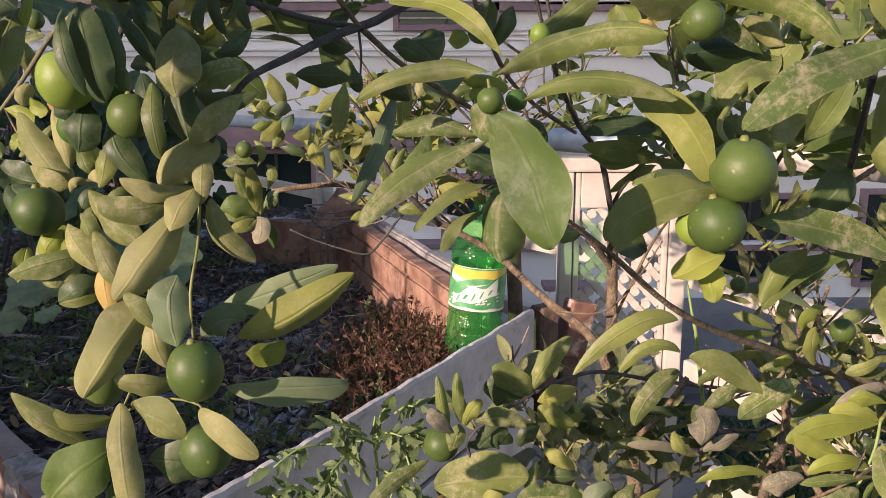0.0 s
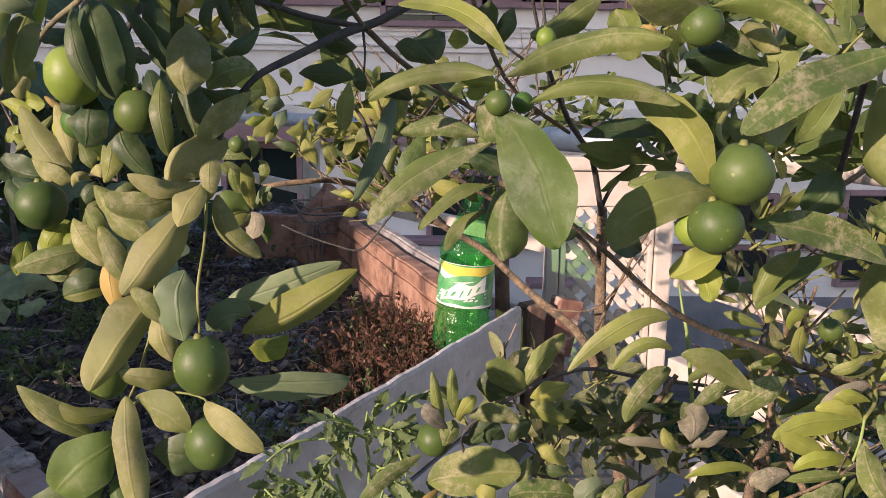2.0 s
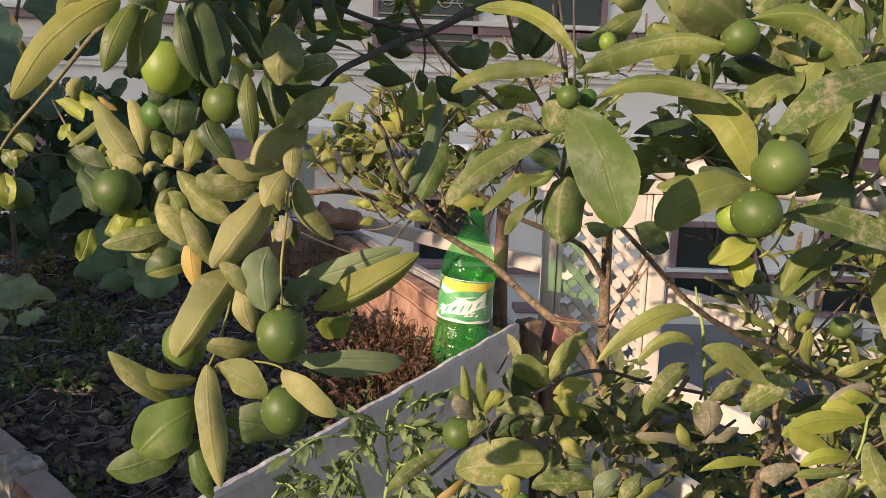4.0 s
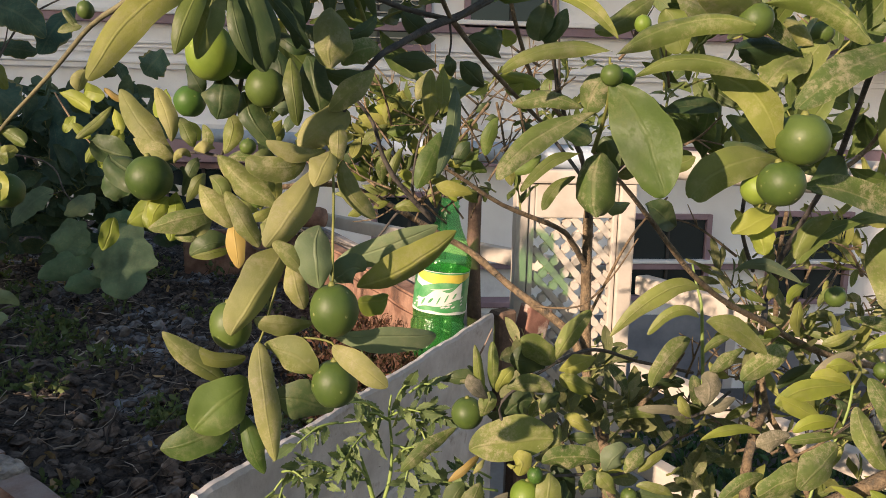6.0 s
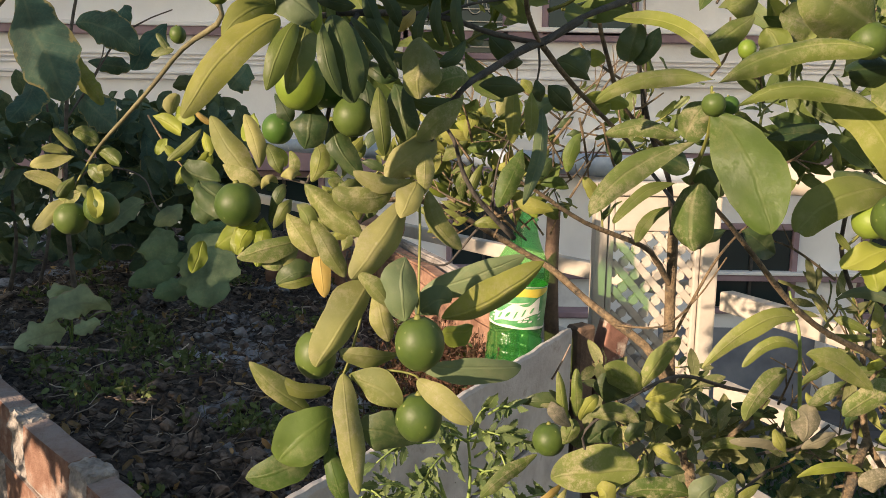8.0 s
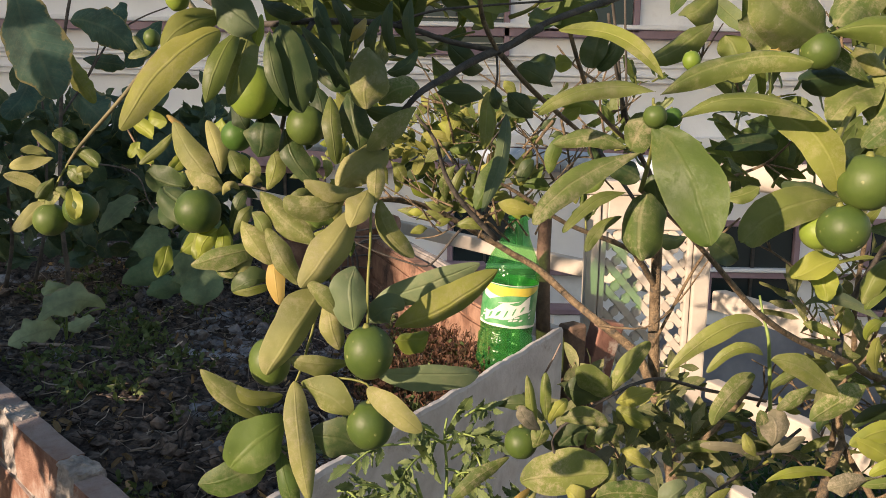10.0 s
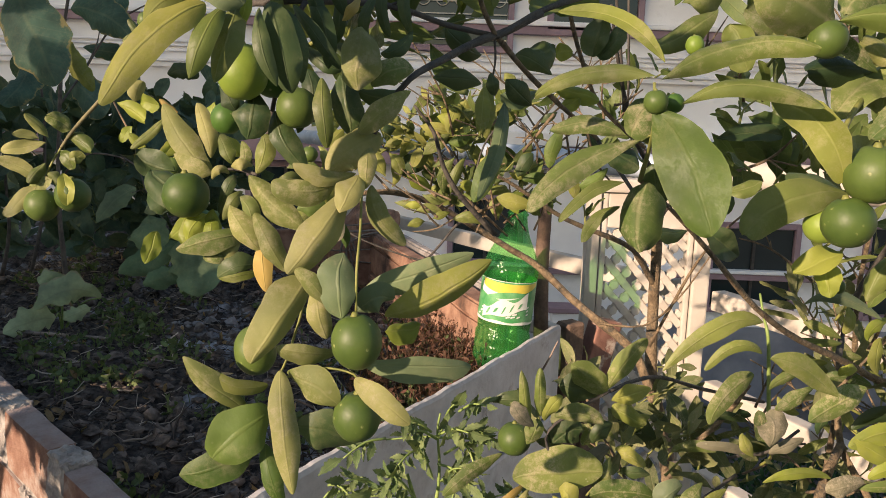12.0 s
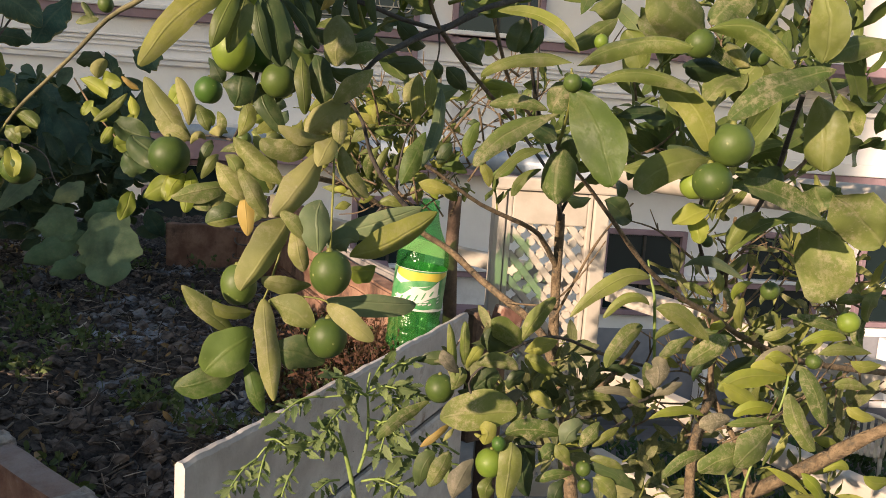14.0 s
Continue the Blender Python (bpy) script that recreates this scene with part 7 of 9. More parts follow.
blade(tree, (0.1011, 0.6800, 0.9442), (0.0825, 0.6740, 0.9503), (0.0715, 0.6800, 0.9370), 0.0071, 0.0083, "citrus_dusty", point=0.5)
blade(tree, (0.1131, 0.6600, 0.9567), (0.1162, 0.6540, 0.9712), (0.1281, 0.6600, 0.9754), 0.0052, 0.0052, "citrus_mid", point=0.5)
blade(tree, (0.0637, 0.6600, 0.9489), (0.0486, 0.6540, 0.9568), (0.0345, 0.6600, 0.9480), 0.0081, 0.0069, "citrus_shaded", point=0.5)
blade(tree, (0.0243, 0.7200, 0.9600), (0.0074, 0.7140, 0.9680), (-0.0133, 0.7200, 0.9626), 0.0074, 0.0062, "citrus_shaded", point=0.5)
blade(tree, (0.0732, 0.6000, 0.9216), (0.0848, 0.5940, 0.9104), (0.0928, 0.6000, 0.8845), 0.0086, 0.0086, "citrus_shaded", point=0.5)
blade(tree, (0.1459, 0.6000, 0.9104), (0.1269, 0.5940, 0.9173), (0.1160, 0.6000, 0.9038), 0.0054, 0.0065, "citrus_mid", point=0.5)
blade(tree, (0.1283, 0.6200, 0.8919), (0.1362, 0.6140, 0.9110), (0.1515, 0.6200, 0.9188), 0.0044, 0.0044, "citrus", point=0.5)
blade(tree, (0.1916, 0.6600, 0.9439), (0.1711, 0.6540, 0.9506), (0.1500, 0.6600, 0.9426), 0.0052, 0.0046, "citrus_dusty", point=0.5)
blade(tree, (0.3445, 0.6400, 1.0287), (0.3594, 0.6340, 1.0223), (0.3834, 0.6400, 1.0242), 0.0051, 0.0045, "citrus_dusty", point=0.5)
blade(tree, (0.3842, 0.6200, 0.9305), (0.3644, 0.6140, 0.9415), (0.3449, 0.6200, 0.9401), 0.0039, 0.0039, "citrus_dusty", point=0.5)
blade(tree, (0.2653, 0.6600, 0.9832), (0.2498, 0.6540, 0.9909), (0.2431, 0.6600, 0.9995), 0.0035, 0.0041, "citrus_mid", point=0.5)
fruit(tree, (0.000, 0.625, 0.965), 0.0148, "lime", (5, -5), long=1.0)
fruit(tree, (0.042, 0.560, 0.916), 0.0133, "lime_pale", (7, -6), long=1.05)
fruit(tree, (0.047, 0.550, 0.939), 0.0065, "lime_dark", (6, -3), long=1.1)
fruit(tree, (0.140, 0.580, 0.902), 0.0075, "lime", (3, 4), long=1.05)
fruit(tree, (0.141, 0.575, 0.886), 0.0069, "lime", (6, -3), long=1.05)
limb(tree, [(0.096, 0.800, 1.389), (0.111, 0.820, 1.327), (0.127, 0.850, 1.255)], 0.0017, 0.0016, "bark_dark", "branch", sides=8)
limb(tree, [(0.133, 0.900, 1.408), (0.140, 0.900, 1.310), (0.156, 0.950, 1.235)], 0.0014, 0.0015, "bark_dark", "branch", sides=8)
limb(tree, [(0.017, 0.600, 1.347), (0.034, 0.620, 1.300), (0.067, 0.680, 1.256), (0.127, 0.750, 1.219)], 0.0017, 0.0019, "bark", "branch", sides=8)
limb(tree, [(0.309, 0.700, 1.214), (0.301, 0.720, 1.179), (0.311, 0.750, 1.122), (0.355, 0.800, 1.063)], 0.0018, 0.0024, "bark_dark", "branch", sides=8)
limb(tree, [(0.303, 0.650, 1.149), (0.316, 0.680, 1.089), (0.342, 0.720, 1.008), (0.363, 0.780, 0.929), (0.396, 0.850, 0.776)], 0.0017, 0.0041, "bark", "branch", sides=8)
limb(tree, [(0.302, 0.600, 1.106), (0.322, 0.660, 1.049), (0.342, 0.720, 1.008)], 0.0012, 0.0019, "bark", "branch", sides=8)
limb(tree, [(0.233, 1.050, 0.932), (0.264, 1.000, 1.046), (0.277, 0.950, 1.102), (0.287, 0.900, 1.138)], 0.0024, 0.0012, "bark", "branch", sides=8)
limb(tree, [(0.166, 1.100, 0.950), (0.222, 1.050, 0.961), (0.252, 1.000, 1.013), (0.282, 0.980, 1.074)], 0.0018, 0.0009, "bark", "branch", sides=8)
limb(tree, [(0.163, 0.660, 0.944), (0.193, 0.660, 0.974), (0.216, 0.660, 1.010)], 0.0027, 0.0022, "bark", "branch", sides=8)
foliage(tree, "middle_foliage", "bush_dusty", 26, twigs_in(26, 9, (0.077, 0.750, 0.873), (0.170, 0.750, 0.986), (0.172, 1.200, 0.693), (0.313, 1.200, 0.865)), 6, 0.038, 0.015, label="green foliage round the trunk")
# thinner foliage behind the near blades
foliage(tree, "upper_foliage", "bush_shaded", 21, twigs_in(21, 56, (0.129, 0.580, 1.177), (0.384, 0.580, 1.385), (0.254, 0.950, 1.155), (0.646, 0.950, 1.474)), 6, 0.058, 0.02, label="dusty green foliage of the upper boughs")
foliage(tree, "side_foliage", "bush_dusty", 27, twigs_in(27, 28, (0.239, 0.640, 0.841), (0.470, 0.640, 1.137), (0.381, 0.950, 0.686), (0.706, 0.950, 1.104)), 6, 0.046, 0.0125, label="dusty green foliage of the outer boughs")
bare_twigs(tree, 61, 46, (0.233, 0.600, 0.911), (0.442, 0.600, 1.124), (0.400, 0.950, 0.761), (0.710, 0.950, 1.079), 0.1)
bare_twigs(tree, 62, 10, (0.049, 0.600, 0.874), (0.211, 0.600, 1.006), (0.125, 0.950, 0.705), (0.366, 0.950, 0.902), 0.08)
bare_twigs(tree, 63, 14, (0.049, 0.600, 1.171), (0.363, 0.600, 1.366), (0.124, 0.950, 1.148), (0.592, 0.950, 1.439), 0.08)
bare_twigs(tree, 64, 30, (-0.107, 0.950, 1.097), (0.085, 0.950, 1.247), (-0.108, 1.150, 1.074), (0.121, 1.150, 1.252), 0.09)
foliage(tree, "outer_foliage", "bush", 22, twigs_in(22, 38, (0.268, 0.660, 0.831), (0.481, 0.660, 1.160), (0.432, 1.000, 0.662), (0.738, 1.000, 1.134)), 6, 0.046, 0.012, label="yellowish green foliage of the outer boughs")
foliage(tree, "low_foliage", "bush_dusty", 23, twigs_in(23, 24, (0.032, 0.620, 0.840), (0.235, 0.620, 0.970), (0.075, 0.850, 0.721), (0.342, 0.850, 0.893)), 6, 0.040, 0.017, label="green foliage low on the tree")
foliage(tree, "top_foliage", "bush_shaded", 24, twigs_in(24, 10, (-0.186, 0.460, 1.298), (0.030, 0.460, 1.347), (-0.221, 0.620, 1.315), (0.065, 0.620, 1.380)), 6, 0.045, 0.018, label="shaded foliage overhead")
foliage(tree, "shaded_foliage", "bush_shaded", 28, twigs_in(28, 18, (-0.186, 0.460, 1.273), (-0.086, 0.460, 1.335), (-0.213, 0.580, 1.279), (-0.088, 0.580, 1.357)), 6, 0.05, 0.018, label="dark shaded leaves overhead")
# a spray added out of view above the open side, to shade the leaves under it
foliage(tree, "overhanging_foliage", "bush_shaded", 36, twigs_in(36, 26, (-0.290, 0.240, 1.318), (-0.185, 0.240, 1.385), (-0.270, 0.275, 1.318), (-0.165, 0.275, 1.385), 0.03), 5, 0.045, 0.02, label="green foliage added overhead, out of view")
# hind boughs with small yellow-green leaves
foliage(tree, "hind_side_foliage", "bush_shaded", 33, twigs_in(33, 13, (0.151, 1.000, 1.186), (0.235, 1.000, 1.304), (0.186, 1.200, 1.175), (0.288, 1.200, 1.317)), 5, 0.034, 0.014, label="green small leaves")
blade(tree, (-0.0310, 0.7200, 1.2757), (-0.0325, 0.7040, 1.2493), (-0.0328, 0.7000, 1.2234), 0.0063, 0.0063, "citrus_mid", point=0.6)
blade(tree, (0.0248, 0.7800, 1.2722), (0.0023, 0.7640, 1.2610), (-0.0163, 0.7600, 1.2659), 0.0085, 0.0073, "citrus_cool", point=0.6)
blade(tree, (-0.0101, 0.8200, 1.2163), (-0.0227, 0.8040, 1.1853), (-0.0368, 0.8000, 1.1538), 0.0108, 0.0096, "citrus_deep", point=0.6)
blade(tree, (0.0416, 0.9500, 1.2013), (0.0309, 0.9440, 1.1900), (0.0231, 0.9500, 1.1725), 0.0077, 0.0077, "citrus_shaded", point=0.6)
blade(tree, (0.0463, 0.9500, 1.1347), (0.0190, 0.9440, 1.1410), (-0.0028, 0.9500, 1.1462), 0.0092, 0.0078, "citrus_mid", point=0.6)
blade(tree, (0.0766, 0.9500, 1.2330), (0.0649, 0.9440, 1.2120), (0.0622, 0.9500, 1.1850), 0.0077, 0.0084, "citrus_deep", point=0.6)
blade(tree, (0.1050, 0.9500, 1.2283), (0.1174, 0.9440, 1.2135), (0.1256, 0.9500, 1.1925), 0.0070, 0.0077, "citrus_shaded", point=0.6)
blade(tree, (-0.0513, 0.9800, 1.2588), (-0.0610, 0.9740, 1.2415), (-0.0646, 0.9800, 1.2228), 0.0072, 0.0079, "citrus_mid", point=0.6)
blade(tree, (-0.0342, 0.9800, 1.2237), (-0.0486, 0.9740, 1.2148), (-0.0643, 0.9800, 1.2113), 0.0072, 0.0065, "citrus_deep", point=0.6)
blade(tree, (0.0096, 0.9800, 1.1816), (-0.0057, 0.9740, 1.1888), (-0.0256, 0.9800, 1.1864), 0.0065, 0.0065, "citrus_mid", point=0.6)
blade(tree, (0.0691, 0.9800, 1.1615), (0.0518, 0.9740, 1.1702), (0.0323, 0.9800, 1.1662), 0.0065, 0.0073, "citrus_deep", point=0.6)
blade(tree, (0.0866, 0.9800, 1.1766), (0.0973, 0.9740, 1.1628), (0.1024, 0.9800, 1.1433), 0.0073, 0.0073, "citrus_mid", point=0.6)
blade(tree, (0.1366, 0.9600, 1.1866), (0.1206, 0.9540, 1.1708), (0.1022, 0.9600, 1.1626), 0.0064, 0.0064, "citrus_deep", point=0.6)
blade(tree, (-0.0167, 0.9800, 1.1073), (-0.0335, 0.9740, 1.1164), (-0.0553, 0.9800, 1.1121), 0.0066, 0.0066, "citrus", point=0.6)
foliage(tree, "hind_mixed_foliage", "bush_shaded", 34, twigs_in(34, 15, (-0.061, 0.960, 1.109), (0.139, 0.960, 1.264), (-0.058, 1.140, 1.085), (0.178, 1.140, 1.268)), 5, 0.032, 0.014, label="green small leaves")
bare_twigs(tree, 65, 18, (-0.061, 0.960, 1.109), (0.139, 0.960, 1.264), (-0.058, 1.140, 1.085), (0.178, 1.140, 1.268), 0.13)
limb(tree, [(-0.062, 1.000, 1.156), (-0.024, 1.000, 1.126), (0.019, 1.000, 1.090)], 0.0026, 0.0016, "bark", "branch", sides=8)
limb(tree, [(0.064, 0.950, 1.251), (0.043, 0.970, 1.219), (0.015, 1.000, 1.181), (-0.016, 1.020, 1.156)], 0.0022, 0.0013, "bark", "branch", sides=8)
limb(tree, [(0.074, 0.950, 1.252), (0.087, 0.970, 1.213), (0.100, 1.000, 1.161)], 0.0018, 0.0011, "bark", "branch", sides=8)
limb(tree, [(0.093, 0.900, 1.245), (0.120, 0.950, 1.194), (0.150, 0.980, 1.164)], 0.0018, 0.0011, "bark", "branch", sides=8)
limb(tree, [(-0.189, 0.980, 1.090), (-0.163, 0.980, 1.078), (-0.125, 0.980, 1.065), (-0.092, 0.980, 1.058), (-0.071, 0.980, 1.078), (-0.052, 0.980, 1.103), (-0.042, 0.980, 1.112)], 0.0009, 0.0019, "bark_dark", "branch", sides=8)
blade(tree, (-0.1867, 0.8000, 1.1379), (-0.1870, 0.7840, 1.1628), (-0.1867, 0.7800, 1.1845), 0.0062, 0.0067, "citrus_mid", point=0.6)
blade(tree, (-0.1886, 0.8000, 1.1350), (-0.2038, 0.7890, 1.1435), (-0.2223, 0.7900, 1.1411), 0.0102, 0.0091, "citrus_deep", point=0.6)
blade(tree, (-0.1956, 0.8200, 1.1333), (-0.2021, 0.8040, 1.1606), (-0.2047, 0.8000, 1.1800), 0.0052, 0.0052, "citrus", point=0.6)
blade(tree, (-0.1870, 0.8000, 1.1321), (-0.1798, 0.7840, 1.1230), (-0.1852, 0.7800, 1.1082), 0.0096, 0.0079, "citrus_grey", point=0.6)
blade(tree, (-0.1864, 0.8100, 1.1306), (-0.1742, 0.7990, 1.1176), (-0.1717, 0.8000, 1.0997), 0.0052, 0.0052, "citrus_deep", point=0.6)
blade(tree, (-0.1900, 0.8000, 1.1303), (-0.2019, 0.7890, 1.1251), (-0.2139, 0.7900, 1.1180), 0.0046, 0.0051, "citrus_mid", point=0.6)
blade(tree, (-0.1857, 0.8200, 1.1321), (-0.1728, 0.8040, 1.1460), (-0.1648, 0.8000, 1.1523), 0.0046, 0.0040, "citrus_shaded", point=0.6)
blade(tree, (-0.2039, 0.8400, 1.1596), (-0.2083, 0.8240, 1.1720), (-0.2215, 0.8200, 1.1794), 0.0071, 0.0059, "citrus", point=0.6)
foliage(tree, "hind_foliage", "bush", 31, twigs_in(31, 16, (-0.109, 1.020, 1.130), (0.033, 1.020, 1.235), (-0.109, 1.150, 1.111), (0.064, 1.150, 1.245)), 5, 0.032, 0.014, label="yellow-green small leaves")
foliage(tree, "hind_side_foliage", "bush", 32, twigs_in(32, 15, (-0.233, 1.040, 1.160), (-0.099, 1.040, 1.245), (-0.258, 1.200, 1.145), (-0.098, 1.200, 1.250)), 5, 0.030, 0.013, label="yellow-green small leaves")
foliage(tree, "hind_inner_foliage", "bush_shaded", 34, twigs_in(34, 14, (-0.077, 1.040, 1.119), (0.057, 1.040, 1.231), (-0.071, 1.200, 1.099), (0.090, 1.200, 1.239)), 5, 0.034, 0.015, label="shaded small leaves")
blade(tree, (-0.0576, 1.0000, 1.2222), (-0.0799, 0.9890, 1.2277), (-0.1019, 0.9900, 1.2301), 0.0073, 0.0110, "citrus_mid", 0.30, 0.20, point=0.95)
blade(tree, (-0.0621, 0.9900, 1.2209), (-0.0780, 0.9790, 1.2107), (-0.0965, 0.9800, 1.1943), 0.0080, 0.0087, "citrus_dusty", 0.30, 0.30, point=0.95)
blade(tree, (-0.0517, 1.0000, 1.2253), (-0.0640, 0.9940, 1.2382), (-0.0802, 1.0000, 1.2429), 0.0073, 0.0073, "citrus_young", point=0.95)
blade(tree, (-0.0549, 1.0000, 1.2325), (-0.0465, 0.9940, 1.2444), (-0.0260, 1.0000, 1.2536), 0.0081, 0.0081, "citrus", point=0.95)
blade(tree, (-0.0550, 1.0100, 1.2457), (-0.0644, 0.9990, 1.2570), (-0.0749, 1.0000, 1.2669), 0.0096, 0.0103, "citrus_young", point=0.95)
blade(tree, (-0.0491, 1.0100, 1.2458), (-0.0452, 0.9990, 1.2560), (-0.0426, 1.0000, 1.2663), 0.0066, 0.0066, "citrus_mid", point=0.95)
blade(tree, (-0.0081, 0.9800, 1.2921), (-0.0196, 0.9690, 1.2718), (-0.0260, 0.9700, 1.2520), 0.0071, 0.0071, "citrus_pale", point=0.95)
blade(tree, (-0.0526, 1.0000, 1.2032), (-0.0398, 0.9940, 1.2155), (-0.0252, 1.0000, 1.2289), 0.0059, 0.0059, "citrus", point=0.95)
blade(tree, (-0.0586, 0.9900, 1.2006), (-0.0486, 0.9840, 1.2054), (-0.0337, 0.9900, 1.2041), 0.0058, 0.0058, "citrus_dusty", point=0.95)
blade(tree, (-0.0393, 0.9900, 1.1952), (-0.0530, 0.9790, 1.1736), (-0.0595, 0.9800, 1.1447), 0.0051, 0.0066, "citrus", 0.30, 0.60, point=0.95)
blade(tree, (-0.1376, 1.0200, 1.1473), (-0.1315, 1.0140, 1.1722), (-0.1428, 1.0200, 1.1942), 0.0060, 0.0068, "citrus_mid", point=0.95)
blade(tree, (-0.0841, 1.0200, 1.1455), (-0.1008, 1.0040, 1.1572), (-0.1173, 1.0000, 1.1653), 0.0075, 0.0090, "citrus_young", point=0.95)
blade(tree, (-0.0595, 1.0200, 1.1369), (-0.0762, 1.0140, 1.1341), (-0.0970, 1.0200, 1.1406), 0.0053, 0.0061, "citrus", point=0.95)
blade(tree, (-0.1080, 1.0200, 1.1142), (-0.0897, 1.0140, 1.1223), (-0.0666, 1.0200, 1.1152), 0.0053, 0.0061, "citrus", point=0.95)
blade(tree, (-0.0816, 1.0000, 1.1097), (-0.0713, 0.9940, 1.1153), (-0.0578, 1.0000, 1.1194), 0.0045, 0.0045, "citrus_mid", point=0.95)
blade(tree, (-0.1056, 1.0400, 1.1181), (-0.1148, 1.0340, 1.1241), (-0.1353, 1.0400, 1.1252), 0.0047, 0.0054, "citrus", point=0.95)
blade(tree, (-0.0915, 1.0600, 1.1764), (-0.1103, 1.0540, 1.1779), (-0.1382, 1.0600, 1.1894), 0.0094, 0.0110, "citrus_shaded", point=0.95)
blade(tree, (0.0404, 1.0000, 1.1474), (0.0247, 0.9890, 1.1392), (0.0315, 0.9900, 1.1198), 0.0089, 0.0096, "citrus_young", point=0.95)
blade(tree, (0.0451, 1.0000, 1.1415), (0.0488, 0.9890, 1.1308), (0.0598, 0.9900, 1.1204), 0.0082, 0.0082, "citrus_mid", point=0.95)
blade(tree, (0.0161, 1.0200, 1.1602), (0.0026, 1.0040, 1.1649), (-0.0079, 1.0000, 1.1567), 0.0060, 0.0060, "citrus_mid", point=0.95)
blade(tree, (0.0243, 1.0200, 1.1451), (0.0061, 1.0040, 1.1507), (-0.0105, 1.0000, 1.1447), 0.0060, 0.0060, "citrus", point=0.95)
blade(tree, (0.0076, 1.0200, 1.1432), (0.0031, 1.0140, 1.1284), (0.0073, 1.0200, 1.1077), 0.0076, 0.0084, "citrus", point=0.95)
blade(tree, (0.0473, 1.0200, 1.2138), (0.0357, 1.0040, 1.1978), (0.0270, 1.0000, 1.1829), 0.0060, 0.0067, "citrus_mid", point=0.95)
blade(tree, (0.0578, 1.0200, 1.1840), (0.0437, 1.0040, 1.1846), (0.0316, 1.0000, 1.1778), 0.0060, 0.0067, "citrus", point=0.95)
blade(tree, (0.0658, 1.0000, 1.2296), (0.0758, 0.9940, 1.2328), (0.0872, 1.0000, 1.2301), 0.0044, 0.0051, "citrus_shaded", point=0.95)
blade(tree, (0.0542, 1.0000, 1.2395), (0.0641, 0.9940, 1.2471), (0.0757, 1.0000, 1.2546), 0.0044, 0.0051, "citrus_shaded", point=0.95)
blade(tree, (0.0047, 1.0000, 1.3005), (0.0117, 0.9940, 1.2932), (0.0246, 1.0000, 1.2780), 0.0058, 0.0065, "citrus_mid", point=0.95)
blade(tree, (-0.0231, 1.0200, 1.1478), (-0.0346, 1.0040, 1.1543), (-0.0467, 1.0000, 1.1528), 0.0068, 0.0068, "citrus_young", point=0.95)
blade(tree, (-0.0281, 1.0200, 1.2105), (-0.0249, 1.0140, 1.1958), (-0.0273, 1.0200, 1.1819), 0.0053, 0.0060, "citrus_mid", point=0.95)
blade(tree, (-0.0025, 1.0200, 1.2111), (-0.0084, 1.0140, 1.1977), (-0.0154, 1.0200, 1.1898), 0.0053, 0.0060, "citrus_yellow", point=0.95)
blade(tree, (-0.0387, 1.0400, 1.1804), (-0.0309, 1.0340, 1.1718), (-0.0181, 1.0400, 1.1655), 0.0046, 0.0054, "citrus_dusty", point=0.95)
blade(tree, (0.0160, 1.0000, 1.1767), (0.0268, 0.9940, 1.1715), (0.0453, 1.0000, 1.1730), 0.0037, 0.0052, "citrus_mid", point=0.95)
blade(tree, (-0.1080, 1.0600, 1.2166), (-0.1189, 1.0540, 1.2242), (-0.1294, 1.0600, 1.2331), 0.0047, 0.0054, "citrus_mid", point=0.95)
blade(tree, (-0.1486, 1.0600, 1.2063), (-0.1312, 1.0540, 1.2116), (-0.1110, 1.0600, 1.2072), 0.0047, 0.0062, "citrus_mid", point=0.95)
blade(tree, (-0.0848, 1.0200, 1.1767), (-0.0698, 1.0140, 1.1812), (-0.0620, 1.0200, 1.1735), 0.0053, 0.0053, "citrus_dusty", point=0.95)
blade(tree, (0.0021, 1.0400, 1.2312), (0.0128, 1.0340, 1.2383), (0.0271, 1.0400, 1.2401), 0.0046, 0.0053, "citrus_shaded", point=0.95)
blade(tree, (0.0448, 1.0400, 1.2208), (0.0554, 1.0340, 1.2242), (0.0642, 1.0400, 1.2167), 0.0054, 0.0054, "citrus", point=0.95)
blade(tree, (-0.0146, 1.0500, 1.1726), (-0.0059, 1.0440, 1.1794), (0.0070, 1.0500, 1.1809), 0.0047, 0.0047, "citrus", point=0.95)
blade(tree, (-0.1959, 1.0200, 1.2296), (-0.2017, 1.0040, 1.2550), (-0.2123, 1.0000, 1.2838), 0.0078, 0.0085, "citrus_mid", 0.30, 0.50, point=0.95)
blade(tree, (-0.2043, 1.0200, 1.2691), (-0.2145, 1.0140, 1.2690), (-0.2288, 1.0200, 1.2650), 0.0043, 0.0043, "citrus_young", point=0.95)
blade(tree, (-0.1884, 1.0200, 1.2367), (-0.1967, 1.0040, 1.2397), (-0.2122, 1.0000, 1.2370), 0.0085, 0.0092, "citrus_cool", point=0.95)
blade(tree, (-0.1857, 1.0200, 1.2325), (-0.1903, 1.0040, 1.2229), (-0.1944, 1.0000, 1.2076), 0.0064, 0.0064, "citrus_cool", point=0.95)
blade(tree, (-0.2204, 1.0200, 1.2283), (-0.2208, 1.0040, 1.2384), (-0.2222, 1.0000, 1.2502), 0.0071, 0.0085, "citrus", point=0.95)
blade(tree, (-0.2134, 1.0200, 1.2240), (-0.2217, 1.0040, 1.2188), (-0.2351, 1.0000, 1.2154), 0.0057, 0.0057, "citrus_young", point=0.95)
